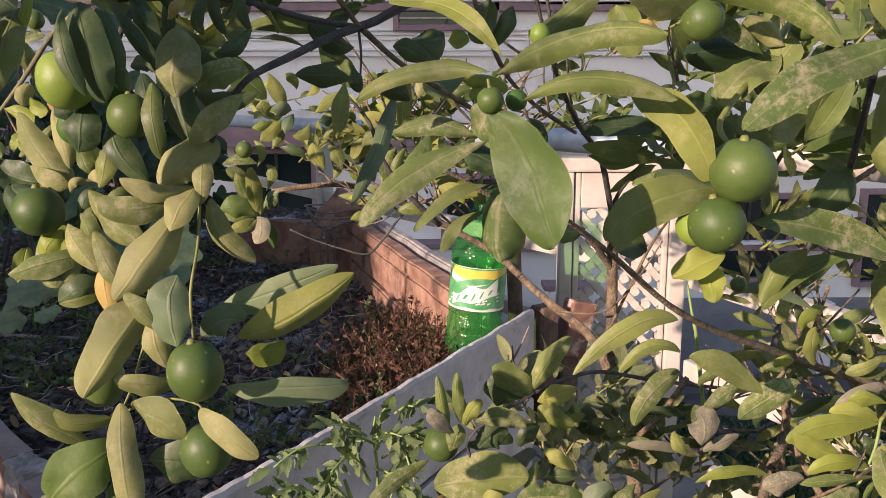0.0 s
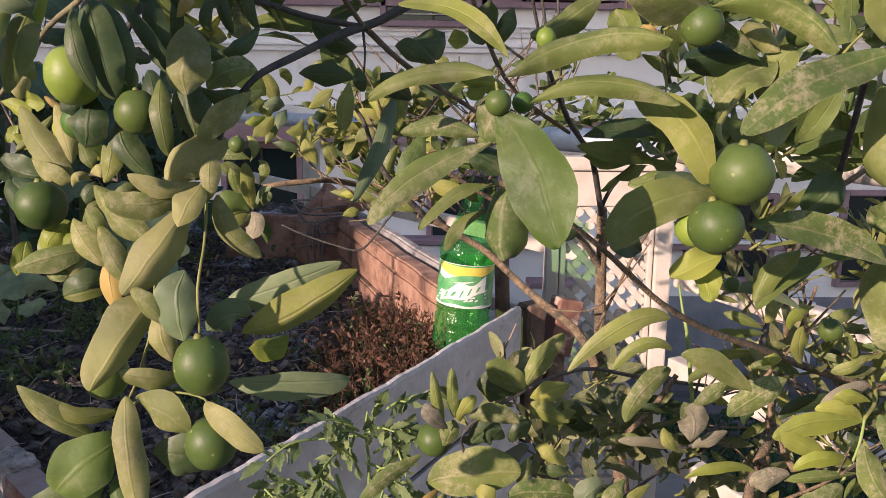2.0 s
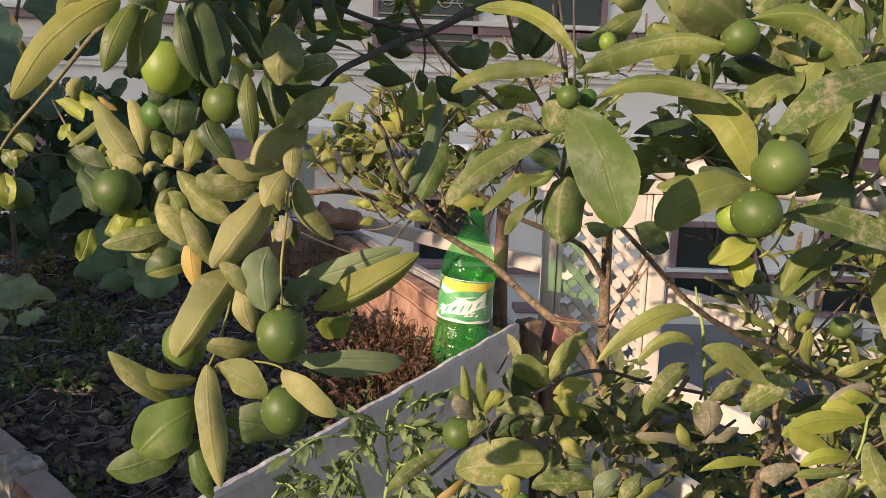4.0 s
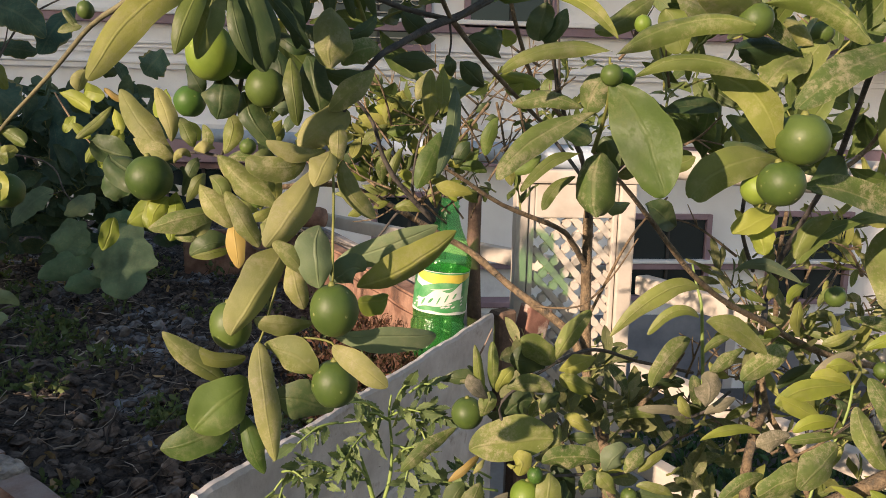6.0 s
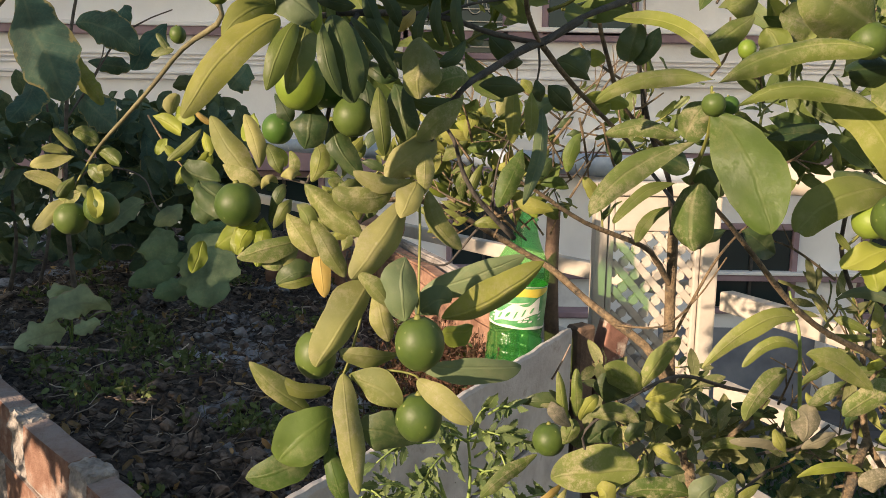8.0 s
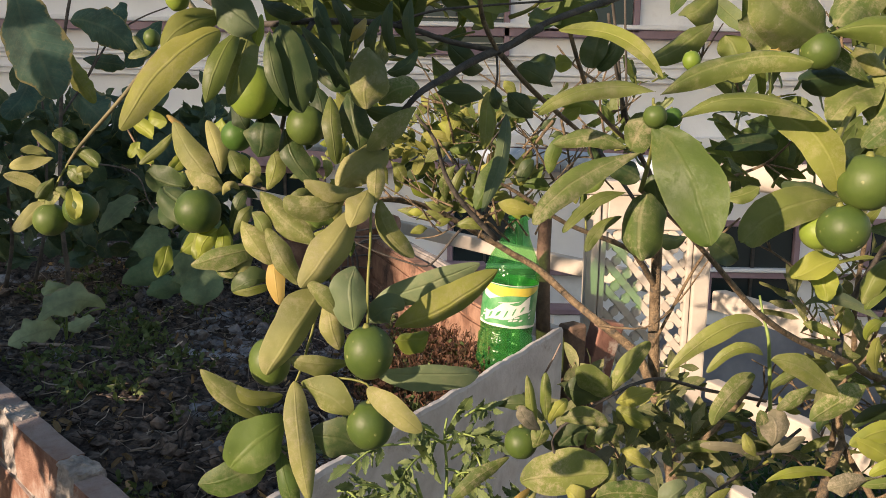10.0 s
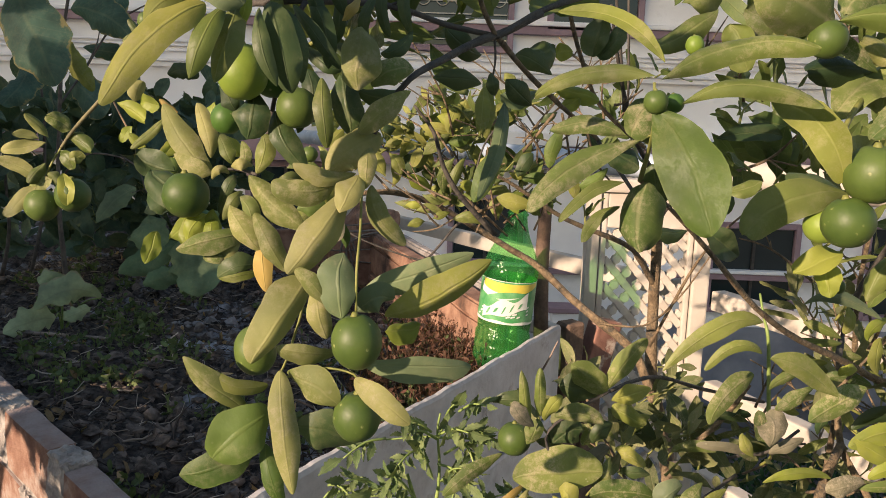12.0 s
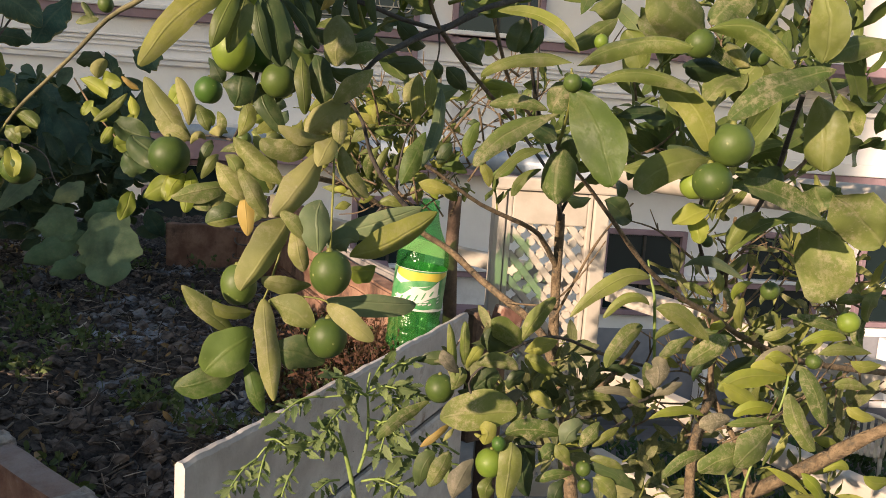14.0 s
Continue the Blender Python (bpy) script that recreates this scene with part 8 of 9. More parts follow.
blade(tree, (-0.2011, 1.0200, 1.2247), (-0.2135, 1.0040, 1.2103), (-0.2274, 1.0000, 1.1986), 0.0078, 0.0085, "citrus_mid", point=0.95)
blade(tree, (-0.2008, 1.0400, 1.2205), (-0.2063, 1.0240, 1.2052), (-0.2149, 1.0200, 1.1881), 0.0058, 0.0058, "citrus", point=0.95)
blade(tree, (-0.1659, 1.0200, 1.2225), (-0.1709, 1.0040, 1.2088), (-0.1845, 1.0000, 1.2055), 0.0064, 0.0071, "citrus_mid", point=0.95)
blade(tree, (-0.1598, 1.0200, 1.2324), (-0.1399, 1.0040, 1.2480), (-0.1235, 1.0000, 1.2590), 0.0064, 0.0071, "citrus_mid", point=0.95)
blade(tree, (-0.1249, 1.0000, 1.2061), (-0.1354, 0.9940, 1.2078), (-0.1478, 1.0000, 1.2019), 0.0049, 0.0056, "citrus_mid", point=0.95)
blade(tree, (-0.1341, 1.0200, 1.2267), (-0.1405, 1.0040, 1.2256), (-0.1521, 1.0000, 1.2230), 0.0057, 0.0064, "citrus_shaded", point=0.95)
blade(tree, (-0.1439, 1.0000, 1.1636), (-0.1546, 0.9940, 1.1811), (-0.1600, 1.0000, 1.1977), 0.0085, 0.0085, "citrus_mid", 0.20, 0.50, point=0.95)
blade(tree, (-0.1261, 1.0000, 1.1636), (-0.1291, 0.9940, 1.1818), (-0.1409, 1.0000, 1.1942), 0.0078, 0.0078, "citrus_mid", 0.20, 0.50, point=0.95)
blade(tree, (-0.1718, 1.0200, 1.1758), (-0.1863, 1.0140, 1.1870), (-0.2069, 1.0200, 1.1903), 0.0058, 0.0058, "citrus_shaded", point=0.95)
blade(tree, (-0.2310, 1.0000, 1.1659), (-0.2238, 0.9940, 1.1855), (-0.2337, 1.0000, 1.2000), 0.0050, 0.0057, "citrus", point=0.95)
blade(tree, (-0.2287, 1.0000, 1.1695), (-0.2511, 0.9940, 1.1764), (-0.2751, 1.0000, 1.1696), 0.0064, 0.0057, "citrus_dusty", 0.40, 0.20, point=0.95)
blade(tree, (-0.2288, 1.0000, 1.1046), (-0.2322, 0.9840, 1.1384), (-0.2326, 0.9800, 1.1683), 0.0071, 0.0078, "citrus_mid", 0.20, 0.50, point=0.95)
blade(tree, (-0.2318, 1.0200, 1.1031), (-0.2172, 1.0040, 1.1259), (-0.2044, 1.0000, 1.1350), 0.0058, 0.0058, "citrus_cool", point=0.95)
blade(tree, (-0.2317, 1.0000, 1.1039), (-0.2477, 0.9840, 1.1099), (-0.2730, 0.9800, 1.1076), 0.0092, 0.0114, "citrus", 0.20, 0.20, point=0.95)
blade(tree, (-0.2304, 1.0000, 1.1017), (-0.2414, 0.9840, 1.0940), (-0.2600, 0.9800, 1.0860), 0.0043, 0.0050, "citrus_dusty", point=0.95)
blade(tree, (-0.2275, 1.0000, 1.1002), (-0.2201, 0.9840, 1.0910), (-0.2264, 0.9800, 1.0744), 0.0071, 0.0071, "citrus_pale", point=0.95)
blade(tree, (-0.2271, 1.0000, 1.1423), (-0.2399, 0.9890, 1.1492), (-0.2537, 0.9900, 1.1605), 0.0050, 0.0064, "citrus_mid", point=0.95)
blade(tree, (-0.2261, 1.0200, 1.1328), (-0.2166, 1.0140, 1.1553), (-0.2246, 1.0200, 1.1679), 0.0058, 0.0065, "citrus", point=0.95)
blade(tree, (-0.0661, 1.0200, 1.1383), (-0.0697, 1.0040, 1.1688), (-0.0541, 1.0000, 1.1919), 0.0057, 0.0065, "citrus_dusty", point=0.95)
blade(tree, (-0.0042, 1.0000, 1.2262), (-0.0183, 0.9940, 1.2201), (-0.0341, 1.0000, 1.2080), 0.0049, 0.0056, "citrus", point=0.95)
blade(tree, (0.0029, 1.0000, 1.2073), (-0.0014, 0.9940, 1.1956), (-0.0107, 1.0000, 1.1847), 0.0057, 0.0057, "citrus_young", point=0.95)
blade(tree, (0.0240, 1.0000, 1.2684), (0.0336, 0.9940, 1.2751), (0.0521, 1.0000, 1.2793), 0.0063, 0.0070, "citrus_mid", point=0.95)
blade(tree, (0.0156, 1.0000, 1.2532), (0.0267, 0.9940, 1.2607), (0.0451, 1.0000, 1.2656), 0.0056, 0.0056, "citrus", point=0.95)
blade(tree, (-0.0672, 1.0000, 1.2672), (-0.0806, 0.9940, 1.2759), (-0.0929, 1.0000, 1.2795), 0.0063, 0.0070, "citrus", point=0.95)
blade(tree, (-0.1705, 1.0200, 1.2551), (-0.1563, 1.0040, 1.2632), (-0.1525, 1.0000, 1.2755), 0.0049, 0.0056, "citrus_mid", point=0.95)
blade(tree, (-0.1828, 1.0300, 1.2622), (-0.1836, 1.0090, 1.2744), (-0.1907, 1.0000, 1.2824), 0.0057, 0.0057, "citrus", point=0.95)
blade(tree, (-0.1177, 1.0400, 1.1601), (-0.1272, 1.0340, 1.1680), (-0.1383, 1.0400, 1.1661), 0.0059, 0.0067, "citrus_shaded", point=0.95)
blade(tree, (-0.1020, 1.0400, 1.1970), (-0.0906, 1.0340, 1.1885), (-0.0862, 1.0400, 1.1734), 0.0052, 0.0059, "citrus_mid", point=0.95)
blade(tree, (-0.0944, 1.0200, 1.1176), (-0.1054, 1.0140, 1.1258), (-0.1200, 1.0200, 1.1236), 0.0044, 0.0058, "citrus_young", point=0.95)
blade(tree, (-0.0914, 1.0000, 1.1057), (-0.1024, 0.9940, 1.1051), (-0.1147, 1.0000, 1.0984), 0.0050, 0.0058, "citrus_mid", point=0.95)
blade(tree, (-0.1583, 1.0400, 1.2837), (-0.1428, 1.0340, 1.2905), (-0.1263, 1.0400, 1.2865), 0.0051, 0.0058, "citrus", point=0.95)
fruit(tree, (-0.2413, 0.9800, 1.1899), 0.0105, "lime", (3, 2), long=1.0)
limb(tree, [(-0.078, 1.000, 1.140), (-0.111, 1.050, 1.161), (-0.146, 1.080, 1.191), (-0.173, 1.100, 1.219)], 0.0020, 0.0011, "bark", "branch", sides=8)
limb(tree, [(-0.143, 1.050, 1.141), (-0.179, 1.080, 1.172), (-0.215, 1.100, 1.195)], 0.0017, 0.0011, "bark", "branch", sides=8)
limb(tree, [(-0.029, 0.990, 1.119), (0.019, 1.000, 1.139), (0.058, 1.050, 1.162), (0.076, 1.080, 1.205)], 0.0020, 0.0011, "bark", "branch", sides=8)
limb(tree, [(-0.037, 0.990, 1.124), (-0.076, 1.000, 1.097), (-0.108, 1.020, 1.089)], 0.0013, 0.0007, "bark", "branch", sides=8)


# ---- slender citrus sapling at the bed ----
sapling = thing("citrus_sapling", "slender citrus branch with small rounded leaves and green fruit", "sapling", (-0.75, 1.0, 0.62))
limb(sapling, [(-0.931, 1.000, 0.722), (-0.831, 0.950, 1.027), (-0.628, 0.850, 1.306), (-0.437, 0.750, 1.423), (-0.339, 0.720, 1.373), (-0.300, 0.700, 1.335), (-0.349, 0.740, 1.309), (-0.399, 0.770, 1.265), (-0.455, 0.800, 1.218), (-0.476, 0.810, 1.196)], 0.0039, 0.0017, "sapling_bark", "stem", sides=8)
limb(sapling, [(-0.476, 0.810, 1.196), (-0.489, 0.810, 1.175), (-0.496, 0.810, 1.156)], 0.0012, 0.0010, "twig_green", "branch", sides=8)
leaf(sapling, (-0.487, 0.800, 1.201), (-0.529, 0.790, 1.192), 0.015, 3, 0.03, "citrus_pale")
leaf(sapling, (-0.484, 0.800, 1.206), (-0.502, 0.790, 1.231), 0.011, 33, 0.03, "citrus_pale")
leaf(sapling, (-0.464, 0.810, 1.215), (-0.486, 0.800, 1.229), 0.018, 11, 0.03, "citrus")
leaf(sapling, (-0.495, 0.800, 1.160), (-0.536, 0.790, 1.184), 0.016, 20, 0.03, "citrus_pale")
leaf(sapling, (-0.488, 0.800, 1.180), (-0.503, 0.790, 1.159), 0.014, -7, 0.03, "citrus")
leaf(sapling, (-0.499, 0.800, 1.156), (-0.530, 0.790, 1.123), 0.017, -5, 0.03, "citrus_pale")
leaf(sapling, (-0.466, 0.790, 1.170), (-0.458, 0.780, 1.138), 0.017, -14, 0.04, "citrus_young")
leaf(sapling, (-0.469, 0.810, 1.209), (-0.440, 0.800, 1.193), 0.017, 15, 0.03, "citrus")
leaf(sapling, (-0.479, 0.810, 1.193), (-0.463, 0.810, 1.174), 0.016, 12, 0.03, "citrus")
leaf(sapling, (-0.467, 0.810, 1.181), (-0.452, 0.810, 1.191), 0.014, 43, 0.03, "citrus")
leaf(sapling, (-0.487, 0.800, 1.170), (-0.473, 0.800, 1.158), 0.013, 9, 0.03, "citrus")
leaf(sapling, (-0.494, 0.800, 1.205), (-0.516, 0.790, 1.210), 0.010, 13, 0.03, "citrus_pale")
leaf(sapling, (-0.482, 0.800, 1.164), (-0.507, 0.800, 1.145), 0.017, -4, 0.03, "citrus_dusty")
leaf(sapling, (-0.366, 0.750, 1.306), (-0.377, 0.750, 1.324), 0.008, 28, 0.03, "citrus")
leaf(sapling, (-0.361, 0.750, 1.309), (-0.383, 0.750, 1.303), 0.009, -3, 0.03, "citrus")
fruit(sapling, (-0.494, 0.800, 1.135), 0.0177, "lime", (-1, -3), long=1.0)
fruit(sapling, (-0.461, 0.800, 1.147), 0.0183, "lime", (2, -2), long=1.0)
fruit(sapling, (-0.334, 0.680, 1.315), 0.0072, "lime", (7, -1), long=1.1)
limb(sapling, [(-0.356, 0.660, 1.244), (-0.333, 0.640, 1.216), (-0.310, 0.630, 1.192), (-0.303, 0.620, 1.186)], 0.0009, 0.0006, "bark", "branch", sides=8)
leaf(sapling, (-0.345, 0.640, 1.244), (-0.318, 0.630, 1.229), 0.014, 24, 0.03, "citrus_young")
leaf(sapling, (-0.330, 0.640, 1.244), (-0.323, 0.640, 1.262), 0.013, 41, 0.03, "citrus_pale")
leaf(sapling, (-0.325, 0.640, 1.245), (-0.306, 0.630, 1.241), 0.015, 33, 0.03, "citrus_young")
leaf(sapling, (-0.301, 0.630, 1.233), (-0.327, 0.620, 1.207), 0.008, -1, 0.03, "citrus")
leaf(sapling, (-0.296, 0.620, 1.231), (-0.292, 0.620, 1.211), 0.010, 9, 0.03, "citrus_young")
leaf(sapling, (-0.333, 0.640, 1.224), (-0.343, 0.640, 1.211), 0.009, -2, 0.03, "citrus_young")
leaf(sapling, (-0.313, 0.630, 1.202), (-0.323, 0.630, 1.187), 0.011, -0, 0.03, "citrus_young")
leaf(sapling, (-0.303, 0.620, 1.201), (-0.291, 0.620, 1.214), 0.012, 40, 0.03, "citrus_young")
leaf(sapling, (-0.288, 0.610, 1.192), (-0.304, 0.600, 1.184), 0.018, 2, 0.03, "citrus_young")
leaf(sapling, (-0.291, 0.630, 1.237), (-0.306, 0.630, 1.248), 0.006, 16, 0.03, "citrus_yellow")
leaf(sapling, (-0.318, 0.630, 1.207), (-0.332, 0.630, 1.219), 0.008, 20, 0.03, "citrus_young")
leaf(sapling, (-0.240, 0.560, 1.246), (-0.249, 0.560, 1.225), 0.013, 3, 0.03, "citrus_young")
fruit(sapling, (-0.289, 0.610, 1.194), 0.0078, "lime", (-8, 8), long=1.0)


# ---- aubergine plants ----
eggplant = thing("eggplant", "tall eggplant with broad lobed dull green leaves", "plant", (-1.129, 2.150, 0.60), "eggplants")
eggplant_b = thing("eggplant", "eggplant with broad shaded leaves at the back of the bed", "plant", (-1.38, 2.40, 0.60), "eggplants")
limb(eggplant, [(-1.1301, 2.1500, 0.7325), (-1.1321, 2.1500, 0.8147), (-1.1388, 2.1500, 0.9280), (-1.1607, 2.2000, 1.0835), (-1.1470, 2.2000, 1.2740), (-1.1275, 2.2000, 1.4594), (-1.0984, 2.2000, 1.5956)], 0.0075, 0.0040, "stalk", "stem", sides=8)
limb(eggplant, [(-1.1472, 2.1800, 1.0370), (-1.0465, 2.1000, 1.1106), (-0.9620, 2.1000, 1.1142), (-0.8924, 2.0800, 1.0880), (-0.8626, 2.0600, 1.0309), (-0.8389, 2.0500, 1.0005)], 0.0032, 0.0016, "stalk", "stem", sides=8)
limb(eggplant, [(-0.8626, 2.0600, 1.0309), (-0.8872, 2.0600, 1.0227), (-0.9074, 2.0800, 1.0172)], 0.0014, 0.0010, "stalk", "stem", sides=8)
limb(eggplant, [(-1.1519, 2.2000, 1.2425), (-1.1254, 2.3000, 1.3420), (-1.0783, 2.4000, 1.4822), (-1.0095, 2.4500, 1.5483), (-0.9386, 2.5000, 1.5907)], 0.0035, 0.0020, "stalk", "stem", sides=8)
limb(eggplant, [(-1.1254, 2.3000, 1.3420), (-1.1014, 2.3500, 1.4356), (-1.1101, 2.4000, 1.5310)], 0.0022, 0.0015, "stalk", "stem", sides=8)
limb(eggplant_b, [(-1.3064, 2.3000, 0.7477), (-1.2757, 2.3000, 0.8617), (-1.2779, 2.3500, 1.0200), (-1.2970, 2.4000, 1.2412), (-1.3131, 2.4000, 1.3764)], 0.0060, 0.0030, "stalk", "stem", sides=8)
limb(eggplant_b, [(-1.4538, 2.4000, 0.7057), (-1.4227, 2.4000, 0.8520), (-1.4229, 2.4000, 1.0651), (-1.3837, 2.4000, 1.2391)], 0.0070, 0.0030, "stalk", "stem", sides=8)
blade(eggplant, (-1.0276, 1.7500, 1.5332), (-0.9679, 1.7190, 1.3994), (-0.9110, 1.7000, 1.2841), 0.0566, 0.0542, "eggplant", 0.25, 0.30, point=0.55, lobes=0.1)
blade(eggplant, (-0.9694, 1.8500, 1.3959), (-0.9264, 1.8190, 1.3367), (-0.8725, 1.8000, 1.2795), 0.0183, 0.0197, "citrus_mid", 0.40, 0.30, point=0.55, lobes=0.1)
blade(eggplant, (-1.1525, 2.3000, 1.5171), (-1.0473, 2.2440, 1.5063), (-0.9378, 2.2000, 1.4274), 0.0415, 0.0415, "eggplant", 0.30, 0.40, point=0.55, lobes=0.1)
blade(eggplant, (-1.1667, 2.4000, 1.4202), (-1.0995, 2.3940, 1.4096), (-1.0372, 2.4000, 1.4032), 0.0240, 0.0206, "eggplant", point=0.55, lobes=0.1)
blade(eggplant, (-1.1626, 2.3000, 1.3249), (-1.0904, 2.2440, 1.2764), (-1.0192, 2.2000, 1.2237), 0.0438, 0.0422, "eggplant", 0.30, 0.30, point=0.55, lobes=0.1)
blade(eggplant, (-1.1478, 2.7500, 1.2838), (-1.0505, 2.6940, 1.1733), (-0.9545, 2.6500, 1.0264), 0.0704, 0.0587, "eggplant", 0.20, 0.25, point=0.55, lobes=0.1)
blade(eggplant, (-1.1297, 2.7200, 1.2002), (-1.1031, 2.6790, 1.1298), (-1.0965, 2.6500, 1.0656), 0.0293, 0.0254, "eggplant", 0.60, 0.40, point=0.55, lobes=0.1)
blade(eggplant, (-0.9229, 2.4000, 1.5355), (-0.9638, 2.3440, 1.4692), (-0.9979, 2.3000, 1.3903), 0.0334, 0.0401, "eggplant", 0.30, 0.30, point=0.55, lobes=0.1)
blade(eggplant, (-0.8809, 2.3000, 1.3447), (-0.8341, 2.2940, 1.3552), (-0.7919, 2.3000, 1.3371), 0.0214, 0.0198, "citrus_shaded", point=0.55, lobes=0.1)
blade(eggplant, (-0.9218, 2.1500, 1.0227), (-0.9569, 2.0940, 0.9960), (-0.9930, 2.0500, 0.9387), 0.0248, 0.0232, "citrus_cool", 0.30, 0.20, point=0.55, lobes=0.1)
blade(eggplant, (-0.7822, 2.0500, 1.0232), (-0.8036, 2.0190, 1.0062), (-0.8424, 2.0000, 0.9731), 0.0164, 0.0254, "citrus_cool", 0.20, 0.30, point=0.55, lobes=0.1)
blade(eggplant, (-0.8710, 2.1000, 0.9568), (-0.8582, 2.0690, 0.9083), (-0.8623, 2.0500, 0.8584), 0.0462, 0.0447, "eggplant_low", 0.20, 0.20, point=0.55, lobes=0.1)
blade(eggplant, (-1.1281, 2.6000, 1.6184), (-1.1256, 2.5440, 1.5665), (-1.1729, 2.5000, 1.4907), 0.0252, 0.0288, "eggplant", 0.50, 0.30, point=0.55, lobes=0.1)
blade(eggplant, (-1.2721, 2.3000, 1.3707), (-1.2795, 2.2440, 1.3037), (-1.3111, 2.2000, 1.2387), 0.0323, 0.0420, "eggplant", 0.30, 0.30, point=0.55, lobes=0.1)
blade(eggplant, (-1.4549, 2.4000, 1.2117), (-1.3570, 2.3440, 1.1855), (-1.2862, 2.3000, 1.1379), 0.0375, 0.0306, "eggplant", 0.30, 0.30, point=0.55, lobes=0.1)
blade(eggplant, (-0.7672, 2.1000, 0.9357), (-0.7249, 2.0440, 0.8564), (-0.7290, 2.0000, 0.7625), 0.0657, 0.0657, "eggplant_low", 0.20, 0.25, point=0.55, lobes=0.13)
blade(eggplant, (-0.7874, 2.1000, 0.8801), (-0.8519, 2.0440, 0.8525), (-0.9174, 2.0000, 0.8097), 0.0223, 0.0386, "eggplant_low", 0.20, 0.30, point=0.55, lobes=0.13)
blade(eggplant, (-0.7690, 2.1000, 0.8275), (-0.8056, 2.0440, 0.7982), (-0.8541, 2.0000, 0.7862), 0.0224, 0.0239, "eggplant_low", 0.30, 0.30, point=0.55, lobes=0.13)
blade(eggplant, (-0.6906, 2.1500, 0.9612), (-0.7369, 2.1190, 0.9443), (-0.7974, 2.1000, 0.9201), 0.0261, 0.0276, "eggplant_low", 0.40, 0.30, point=0.55, lobes=0.13)
blade(eggplant, (-0.6332, 2.2000, 1.4031), (-0.6631, 2.1940, 1.3658), (-0.6897, 2.2000, 1.3383), 0.0308, 0.0339, "eggplant", 0.30, 0.30, point=0.55, lobes=0.13)
blade(eggplant, (-0.7456, 2.5000, 1.2946), (-0.7039, 2.4440, 1.2173), (-0.6886, 2.4000, 1.1586), 0.0312, 0.0347, "citrus_shaded", 0.30, 0.30, point=0.55, lobes=0.13)
squash_plant = thing("squash_plant", "low squash plant with pale lobed leaves on the soil", "plant", (-1.132, 2.120, 0.62))
limb(squash_plant, [(-1.132, 2.120, 0.60), (-1.067, 2.100, 0.696), (-1.002, 2.080, 0.722)], 0.003, 0.002, "stem_green", "stem", sides=8)
limb(squash_plant, [(-1.132, 2.120, 0.60), (-1.118, 2.100, 0.707), (-1.104, 2.080, 0.744)], 0.003, 0.002, "stem_green", "stem", sides=8)
limb(squash_plant, [(-1.132, 2.120, 0.60), (-1.129, 2.100, 0.667), (-1.127, 2.080, 0.663)], 0.003, 0.002, "stem_green", "stem", sides=8)
limb(squash_plant, [(-1.132, 2.120, 0.60), (-1.082, 2.100, 0.682), (-1.031, 2.080, 0.693)], 0.003, 0.002, "stem_green", "stem", sides=8)
blade(squash_plant, (-1.0022, 2.0800, 0.7216), (-1.0616, 2.0240, 0.7542), (-1.1349, 1.9800, 0.7125), 0.0365, 0.0304, "squash", 0.20, 0.20, point=0.5, lobes=0.2)
blade(squash_plant, (-1.1042, 2.0800, 0.7436), (-1.1160, 2.0440, 0.7761), (-1.1406, 2.0200, 0.7709), 0.0214, 0.0214, "squash", 0.30, 0.20, point=0.5, lobes=0.2)
blade(squash_plant, (-1.1115, 2.0500, 0.6708), (-1.1503, 1.9940, 0.6714), (-1.2023, 1.9500, 0.6477), 0.0331, 0.0301, "squash", 0.20, 0.20, point=0.5, lobes=0.2)
blade(squash_plant, (-1.0177, 2.0500, 0.7010), (-1.0423, 2.0190, 0.6905), (-1.0686, 2.0000, 0.6789), 0.0183, 0.0152, "squash", 0.30, 0.30, point=0.5, lobes=0.2)
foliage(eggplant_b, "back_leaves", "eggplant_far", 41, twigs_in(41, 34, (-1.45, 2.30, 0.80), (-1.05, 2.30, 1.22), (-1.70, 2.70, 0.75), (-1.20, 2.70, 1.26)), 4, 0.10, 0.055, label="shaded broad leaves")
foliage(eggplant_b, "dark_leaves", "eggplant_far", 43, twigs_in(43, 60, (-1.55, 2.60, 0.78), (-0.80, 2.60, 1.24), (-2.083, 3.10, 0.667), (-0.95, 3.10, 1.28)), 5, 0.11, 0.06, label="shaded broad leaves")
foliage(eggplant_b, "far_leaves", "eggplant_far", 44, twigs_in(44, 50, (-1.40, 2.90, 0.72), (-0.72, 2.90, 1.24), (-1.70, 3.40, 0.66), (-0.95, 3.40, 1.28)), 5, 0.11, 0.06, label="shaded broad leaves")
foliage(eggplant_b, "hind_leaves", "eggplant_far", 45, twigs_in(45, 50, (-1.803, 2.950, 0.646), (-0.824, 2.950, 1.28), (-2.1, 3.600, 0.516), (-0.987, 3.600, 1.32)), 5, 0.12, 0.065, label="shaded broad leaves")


# ---- tomato plants by the slab ----
tomato = thing("tomato_plant", "young tomato plants with soft green leaves", "plant", (0.02, 0.80, 0.0))
compound_leaf(tomato, (-0.0955, 0.7300, 0.8565), (-0.1296, 0.7000, 0.8741), 0)
compound_leaf(tomato, (-0.1210, 0.7300, 0.8602), (-0.1554, 0.7000, 0.8841), 1)
compound_leaf(tomato, (-0.0877, 0.7300, 0.8512), (-0.1164, 0.7000, 0.8911), 2)
compound_leaf(tomato, (-0.1022, 0.7300, 0.8926), (-0.1135, 0.7000, 0.8802), 3)
compound_leaf(tomato, (-0.0710, 0.7300, 0.8771), (-0.0872, 0.7000, 0.9186), 4)
compound_leaf(tomato, (-0.0653, 0.7300, 0.8906), (-0.0336, 0.7000, 0.8833), 5)
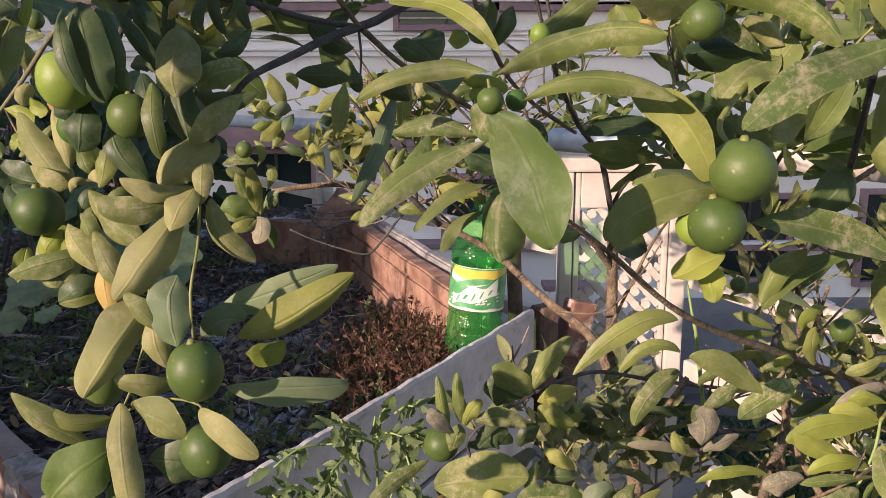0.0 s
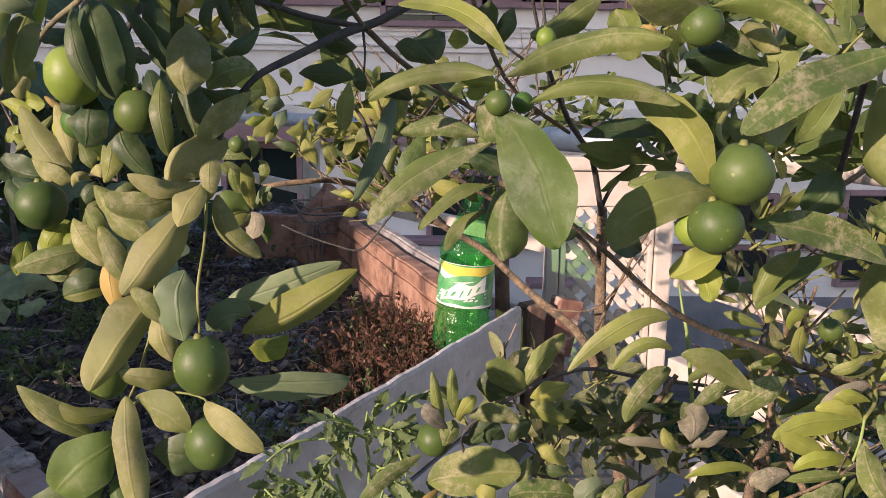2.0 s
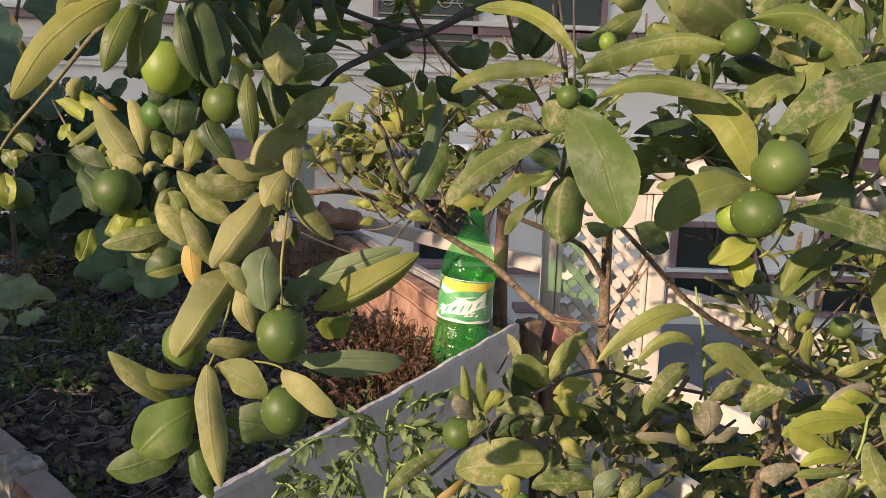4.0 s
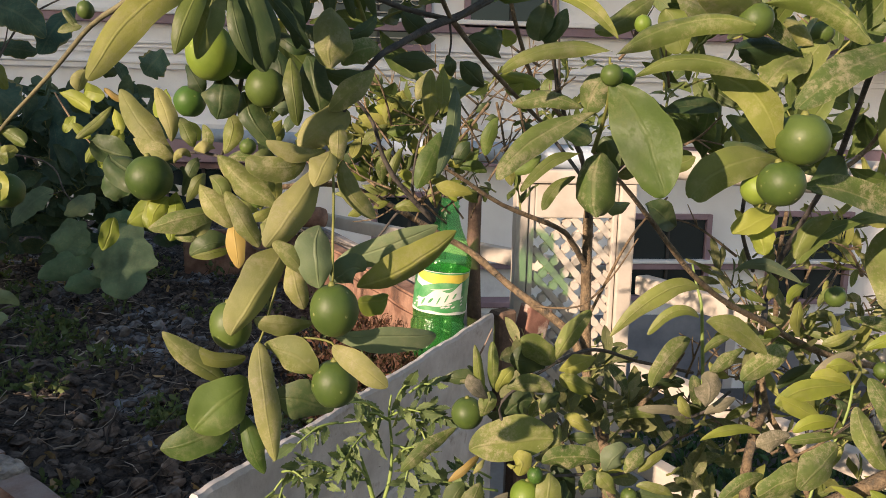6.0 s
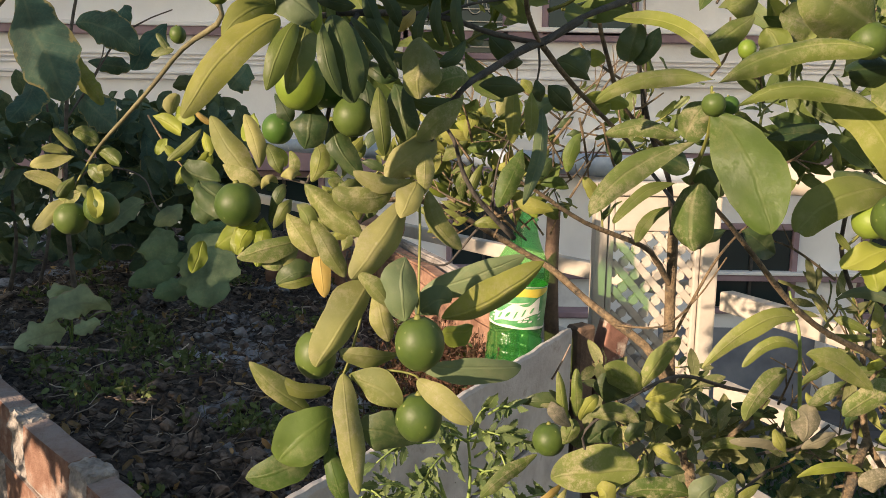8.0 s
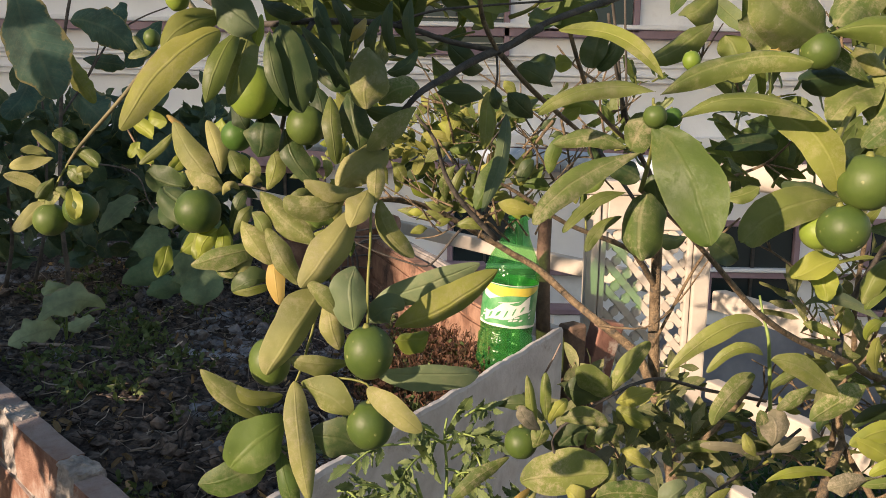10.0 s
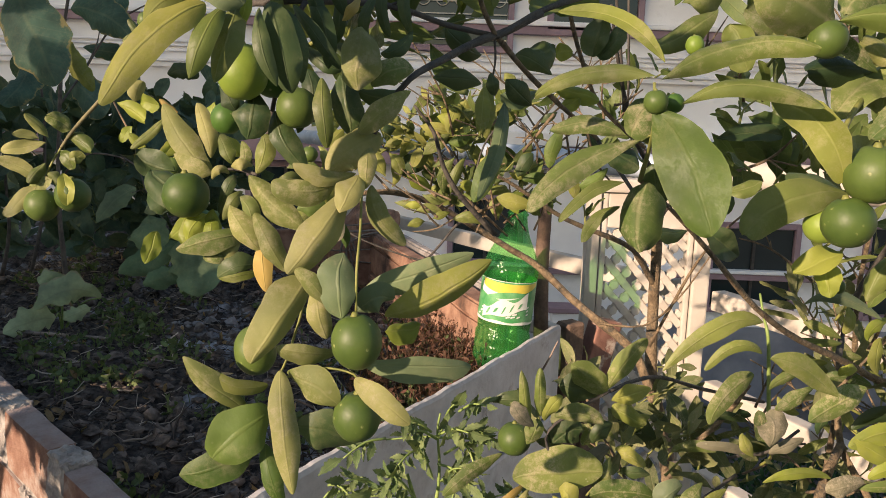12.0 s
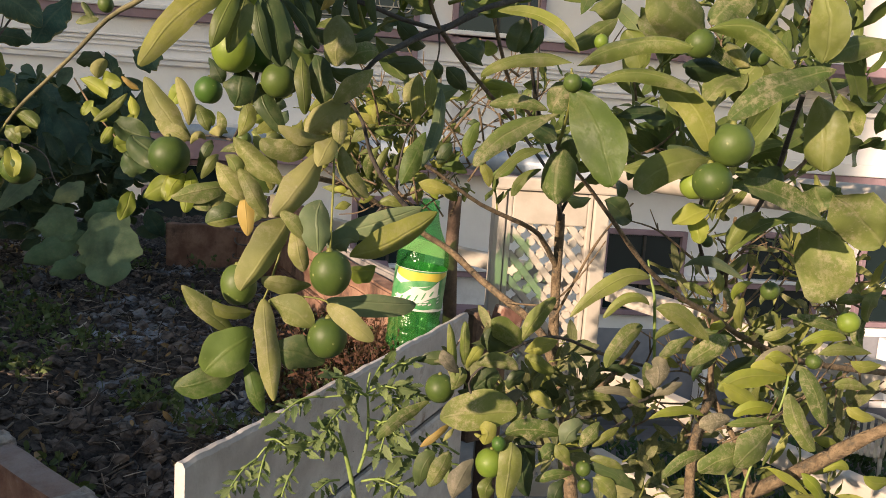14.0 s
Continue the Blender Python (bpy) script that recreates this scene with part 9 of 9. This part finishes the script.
compound_leaf(tomato, (-0.0667, 0.7300, 0.9173), (-0.1001, 0.7000, 0.9349), 6)
compound_leaf(tomato, (-0.0669, 0.7300, 0.9213), (-0.0366, 0.7000, 0.9377), 7)
compound_leaf(tomato, (-0.0639, 0.7300, 0.9240), (-0.0518, 0.7000, 0.9666), 8)
compound_leaf(tomato, (-0.0734, 0.7300, 0.9251), (-0.1067, 0.7000, 0.9487), 9)
compound_leaf(tomato, (-0.1196, 0.7300, 0.9162), (-0.1591, 0.7000, 0.9070), 10)
compound_leaf(tomato, (-0.0353, 0.7300, 0.9260), (-0.0113, 0.7000, 0.9292), 11)
compound_leaf(tomato, (-0.0412, 0.7300, 0.9178), (-0.0253, 0.7000, 0.8912), 12)
compound_leaf(tomato, (-0.0339, 0.7300, 0.9006), (-0.0512, 0.7000, 0.8647), 13)
compound_leaf(tomato, (-0.1757, 0.7300, 0.8502), (-0.1822, 0.7000, 0.8229), 14)
compound_leaf(tomato, (-0.1860, 0.7300, 0.8420), (-0.2104, 0.7000, 0.8228), 15)
compound_leaf(tomato, (-0.1709, 0.7300, 0.8556), (-0.1323, 0.7000, 0.8637), 16)
compound_leaf(tomato, (-0.0680, 0.7300, 0.8159), (-0.0289, 0.7000, 0.8238), 17)
compound_leaf(tomato, (-0.0148, 0.7300, 0.8176), (-0.0367, 0.7000, 0.8049), 18)
compound_leaf(tomato, (-0.0938, 0.7300, 0.8171), (-0.1183, 0.7000, 0.8180), 19)
compound_leaf(tomato, (-0.1774, 0.7300, 0.8635), (-0.1537, 0.7000, 0.8699), 20)
compound_leaf(tomato, (-0.0851, 0.7300, 0.9050), (-0.1047, 0.7000, 0.9016), 21)
compound_leaf(tomato, (-0.0612, 0.7300, 0.8718), (-0.0420, 0.7000, 0.9007), 22)
compound_leaf(tomato, (-0.1451, 0.7300, 0.8303), (-0.1559, 0.7000, 0.8112), 23)
compound_leaf(tomato, (-0.1946, 0.7300, 0.8164), (-0.2179, 0.7000, 0.8110), 24)
compound_leaf(tomato, (0.0443, 0.7400, 0.8456), (-0.0056, 0.7100, 0.8676), 25)
compound_leaf(tomato, (0.0519, 0.7400, 0.8306), (-0.0024, 0.7100, 0.8358), 26)
compound_leaf(tomato, (0.0274, 0.7400, 0.8243), (-0.0362, 0.7100, 0.8562), 27)
compound_leaf(tomato, (-0.0567, 0.7400, 0.9137), (-0.0221, 0.7100, 0.9375), 28)
compound_leaf(tomato, (-0.0590, 0.7400, 0.8969), (-0.0150, 0.7100, 0.9223), 29)
compound_leaf(tomato, (-0.0455, 0.7400, 0.9440), (-0.0204, 0.7100, 0.9620), 30)
limb(tomato, [(-0.0739, 0.7350, 0.7801), (-0.0779, 0.7350, 0.8079), (-0.0874, 0.7350, 0.8449), (-0.0965, 0.7350, 0.8760)], 0.0035, 0.0016, "stem_green", "stem", sides=8)
limb(tomato, [(-0.0722, 0.7350, 0.8245), (-0.0647, 0.7350, 0.8561), (-0.0639, 0.7350, 0.8901), (-0.0669, 0.7350, 0.9235), (-0.0647, 0.7350, 0.9435)], 0.0022, 0.0010, "stem_green", "stem", sides=8)
limb(tomato, [(-0.0876, 0.7350, 0.8490), (-0.1145, 0.7350, 0.8521), (-0.1461, 0.7350, 0.8497), (-0.1776, 0.7350, 0.8533)], 0.0013, 0.0010, "stem_green", "stem", sides=8)
limb(tomato, [(-0.0666, 0.7350, 0.9182), (-0.0920, 0.7350, 0.9163), (-0.1196, 0.7350, 0.9131)], 0.0013, 0.0010, "stem_green", "stem", sides=8)
limb(tomato, [(-0.0653, 0.7350, 0.9169), (-0.0409, 0.7350, 0.9174), (-0.0149, 0.7350, 0.9139)], 0.0013, 0.0010, "stem_green", "stem", sides=8)
limb(tomato, [(-0.1776, 0.7350, 0.8533), (-0.1895, 0.7350, 0.8344), (-0.1950, 0.7350, 0.8072)], 0.0013, 0.0010, "stem_green", "stem", sides=8)
limb(tomato, [(-0.0623, 0.7350, 0.8080), (-0.0350, 0.7350, 0.8095), (-0.0142, 0.7350, 0.8138)], 0.0013, 0.0010, "stem_green", "stem", sides=8)


# ---- unseen shrub, added beyond the open side to shade the bed ----
shrub = thing("shade_shrub", "unseen dense leafy shrub added to shade the bed", "shrub", (-1.85, 0.58, 0.0))
limb(shrub, [(-1.85, 0.58, 0.0), (-1.84, 0.56, 0.5), (-1.86, 0.48, 1.0), (-1.85, 0.28, 1.75)], 0.02, 0.008, "stalk", "stem")
limb(shrub, [(-1.85, 0.53, 0.8), (-1.85, 0.28, 1.1), (-1.84, -0.02, 1.16), (-1.85, -0.42, 1.17)], 0.010, 0.004, "stalk", "stem")
limb(shrub, [(-1.85, 0.56, 0.5), (-1.86, 0.88, 0.75), (-1.84, 1.28, 0.9), (-1.85, 1.73, 0.95)], 0.012, 0.004, "stalk", "stem")
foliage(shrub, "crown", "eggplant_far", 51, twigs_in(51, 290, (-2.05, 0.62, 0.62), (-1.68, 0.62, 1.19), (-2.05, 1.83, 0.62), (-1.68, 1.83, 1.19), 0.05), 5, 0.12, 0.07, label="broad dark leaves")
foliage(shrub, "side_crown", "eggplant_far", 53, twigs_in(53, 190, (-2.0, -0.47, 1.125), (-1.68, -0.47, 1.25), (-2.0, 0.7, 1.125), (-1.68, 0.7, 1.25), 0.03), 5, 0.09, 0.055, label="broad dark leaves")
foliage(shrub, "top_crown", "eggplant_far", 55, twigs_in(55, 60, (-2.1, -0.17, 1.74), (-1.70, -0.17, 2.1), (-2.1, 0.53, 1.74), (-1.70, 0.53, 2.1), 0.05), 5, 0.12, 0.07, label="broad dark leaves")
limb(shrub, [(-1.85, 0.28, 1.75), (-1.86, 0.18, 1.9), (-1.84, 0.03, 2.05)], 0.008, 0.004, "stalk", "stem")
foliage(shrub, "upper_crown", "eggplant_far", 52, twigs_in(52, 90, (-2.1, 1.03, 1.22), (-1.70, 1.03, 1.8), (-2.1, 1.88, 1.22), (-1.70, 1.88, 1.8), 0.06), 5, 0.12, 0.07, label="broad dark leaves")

brick_wall()
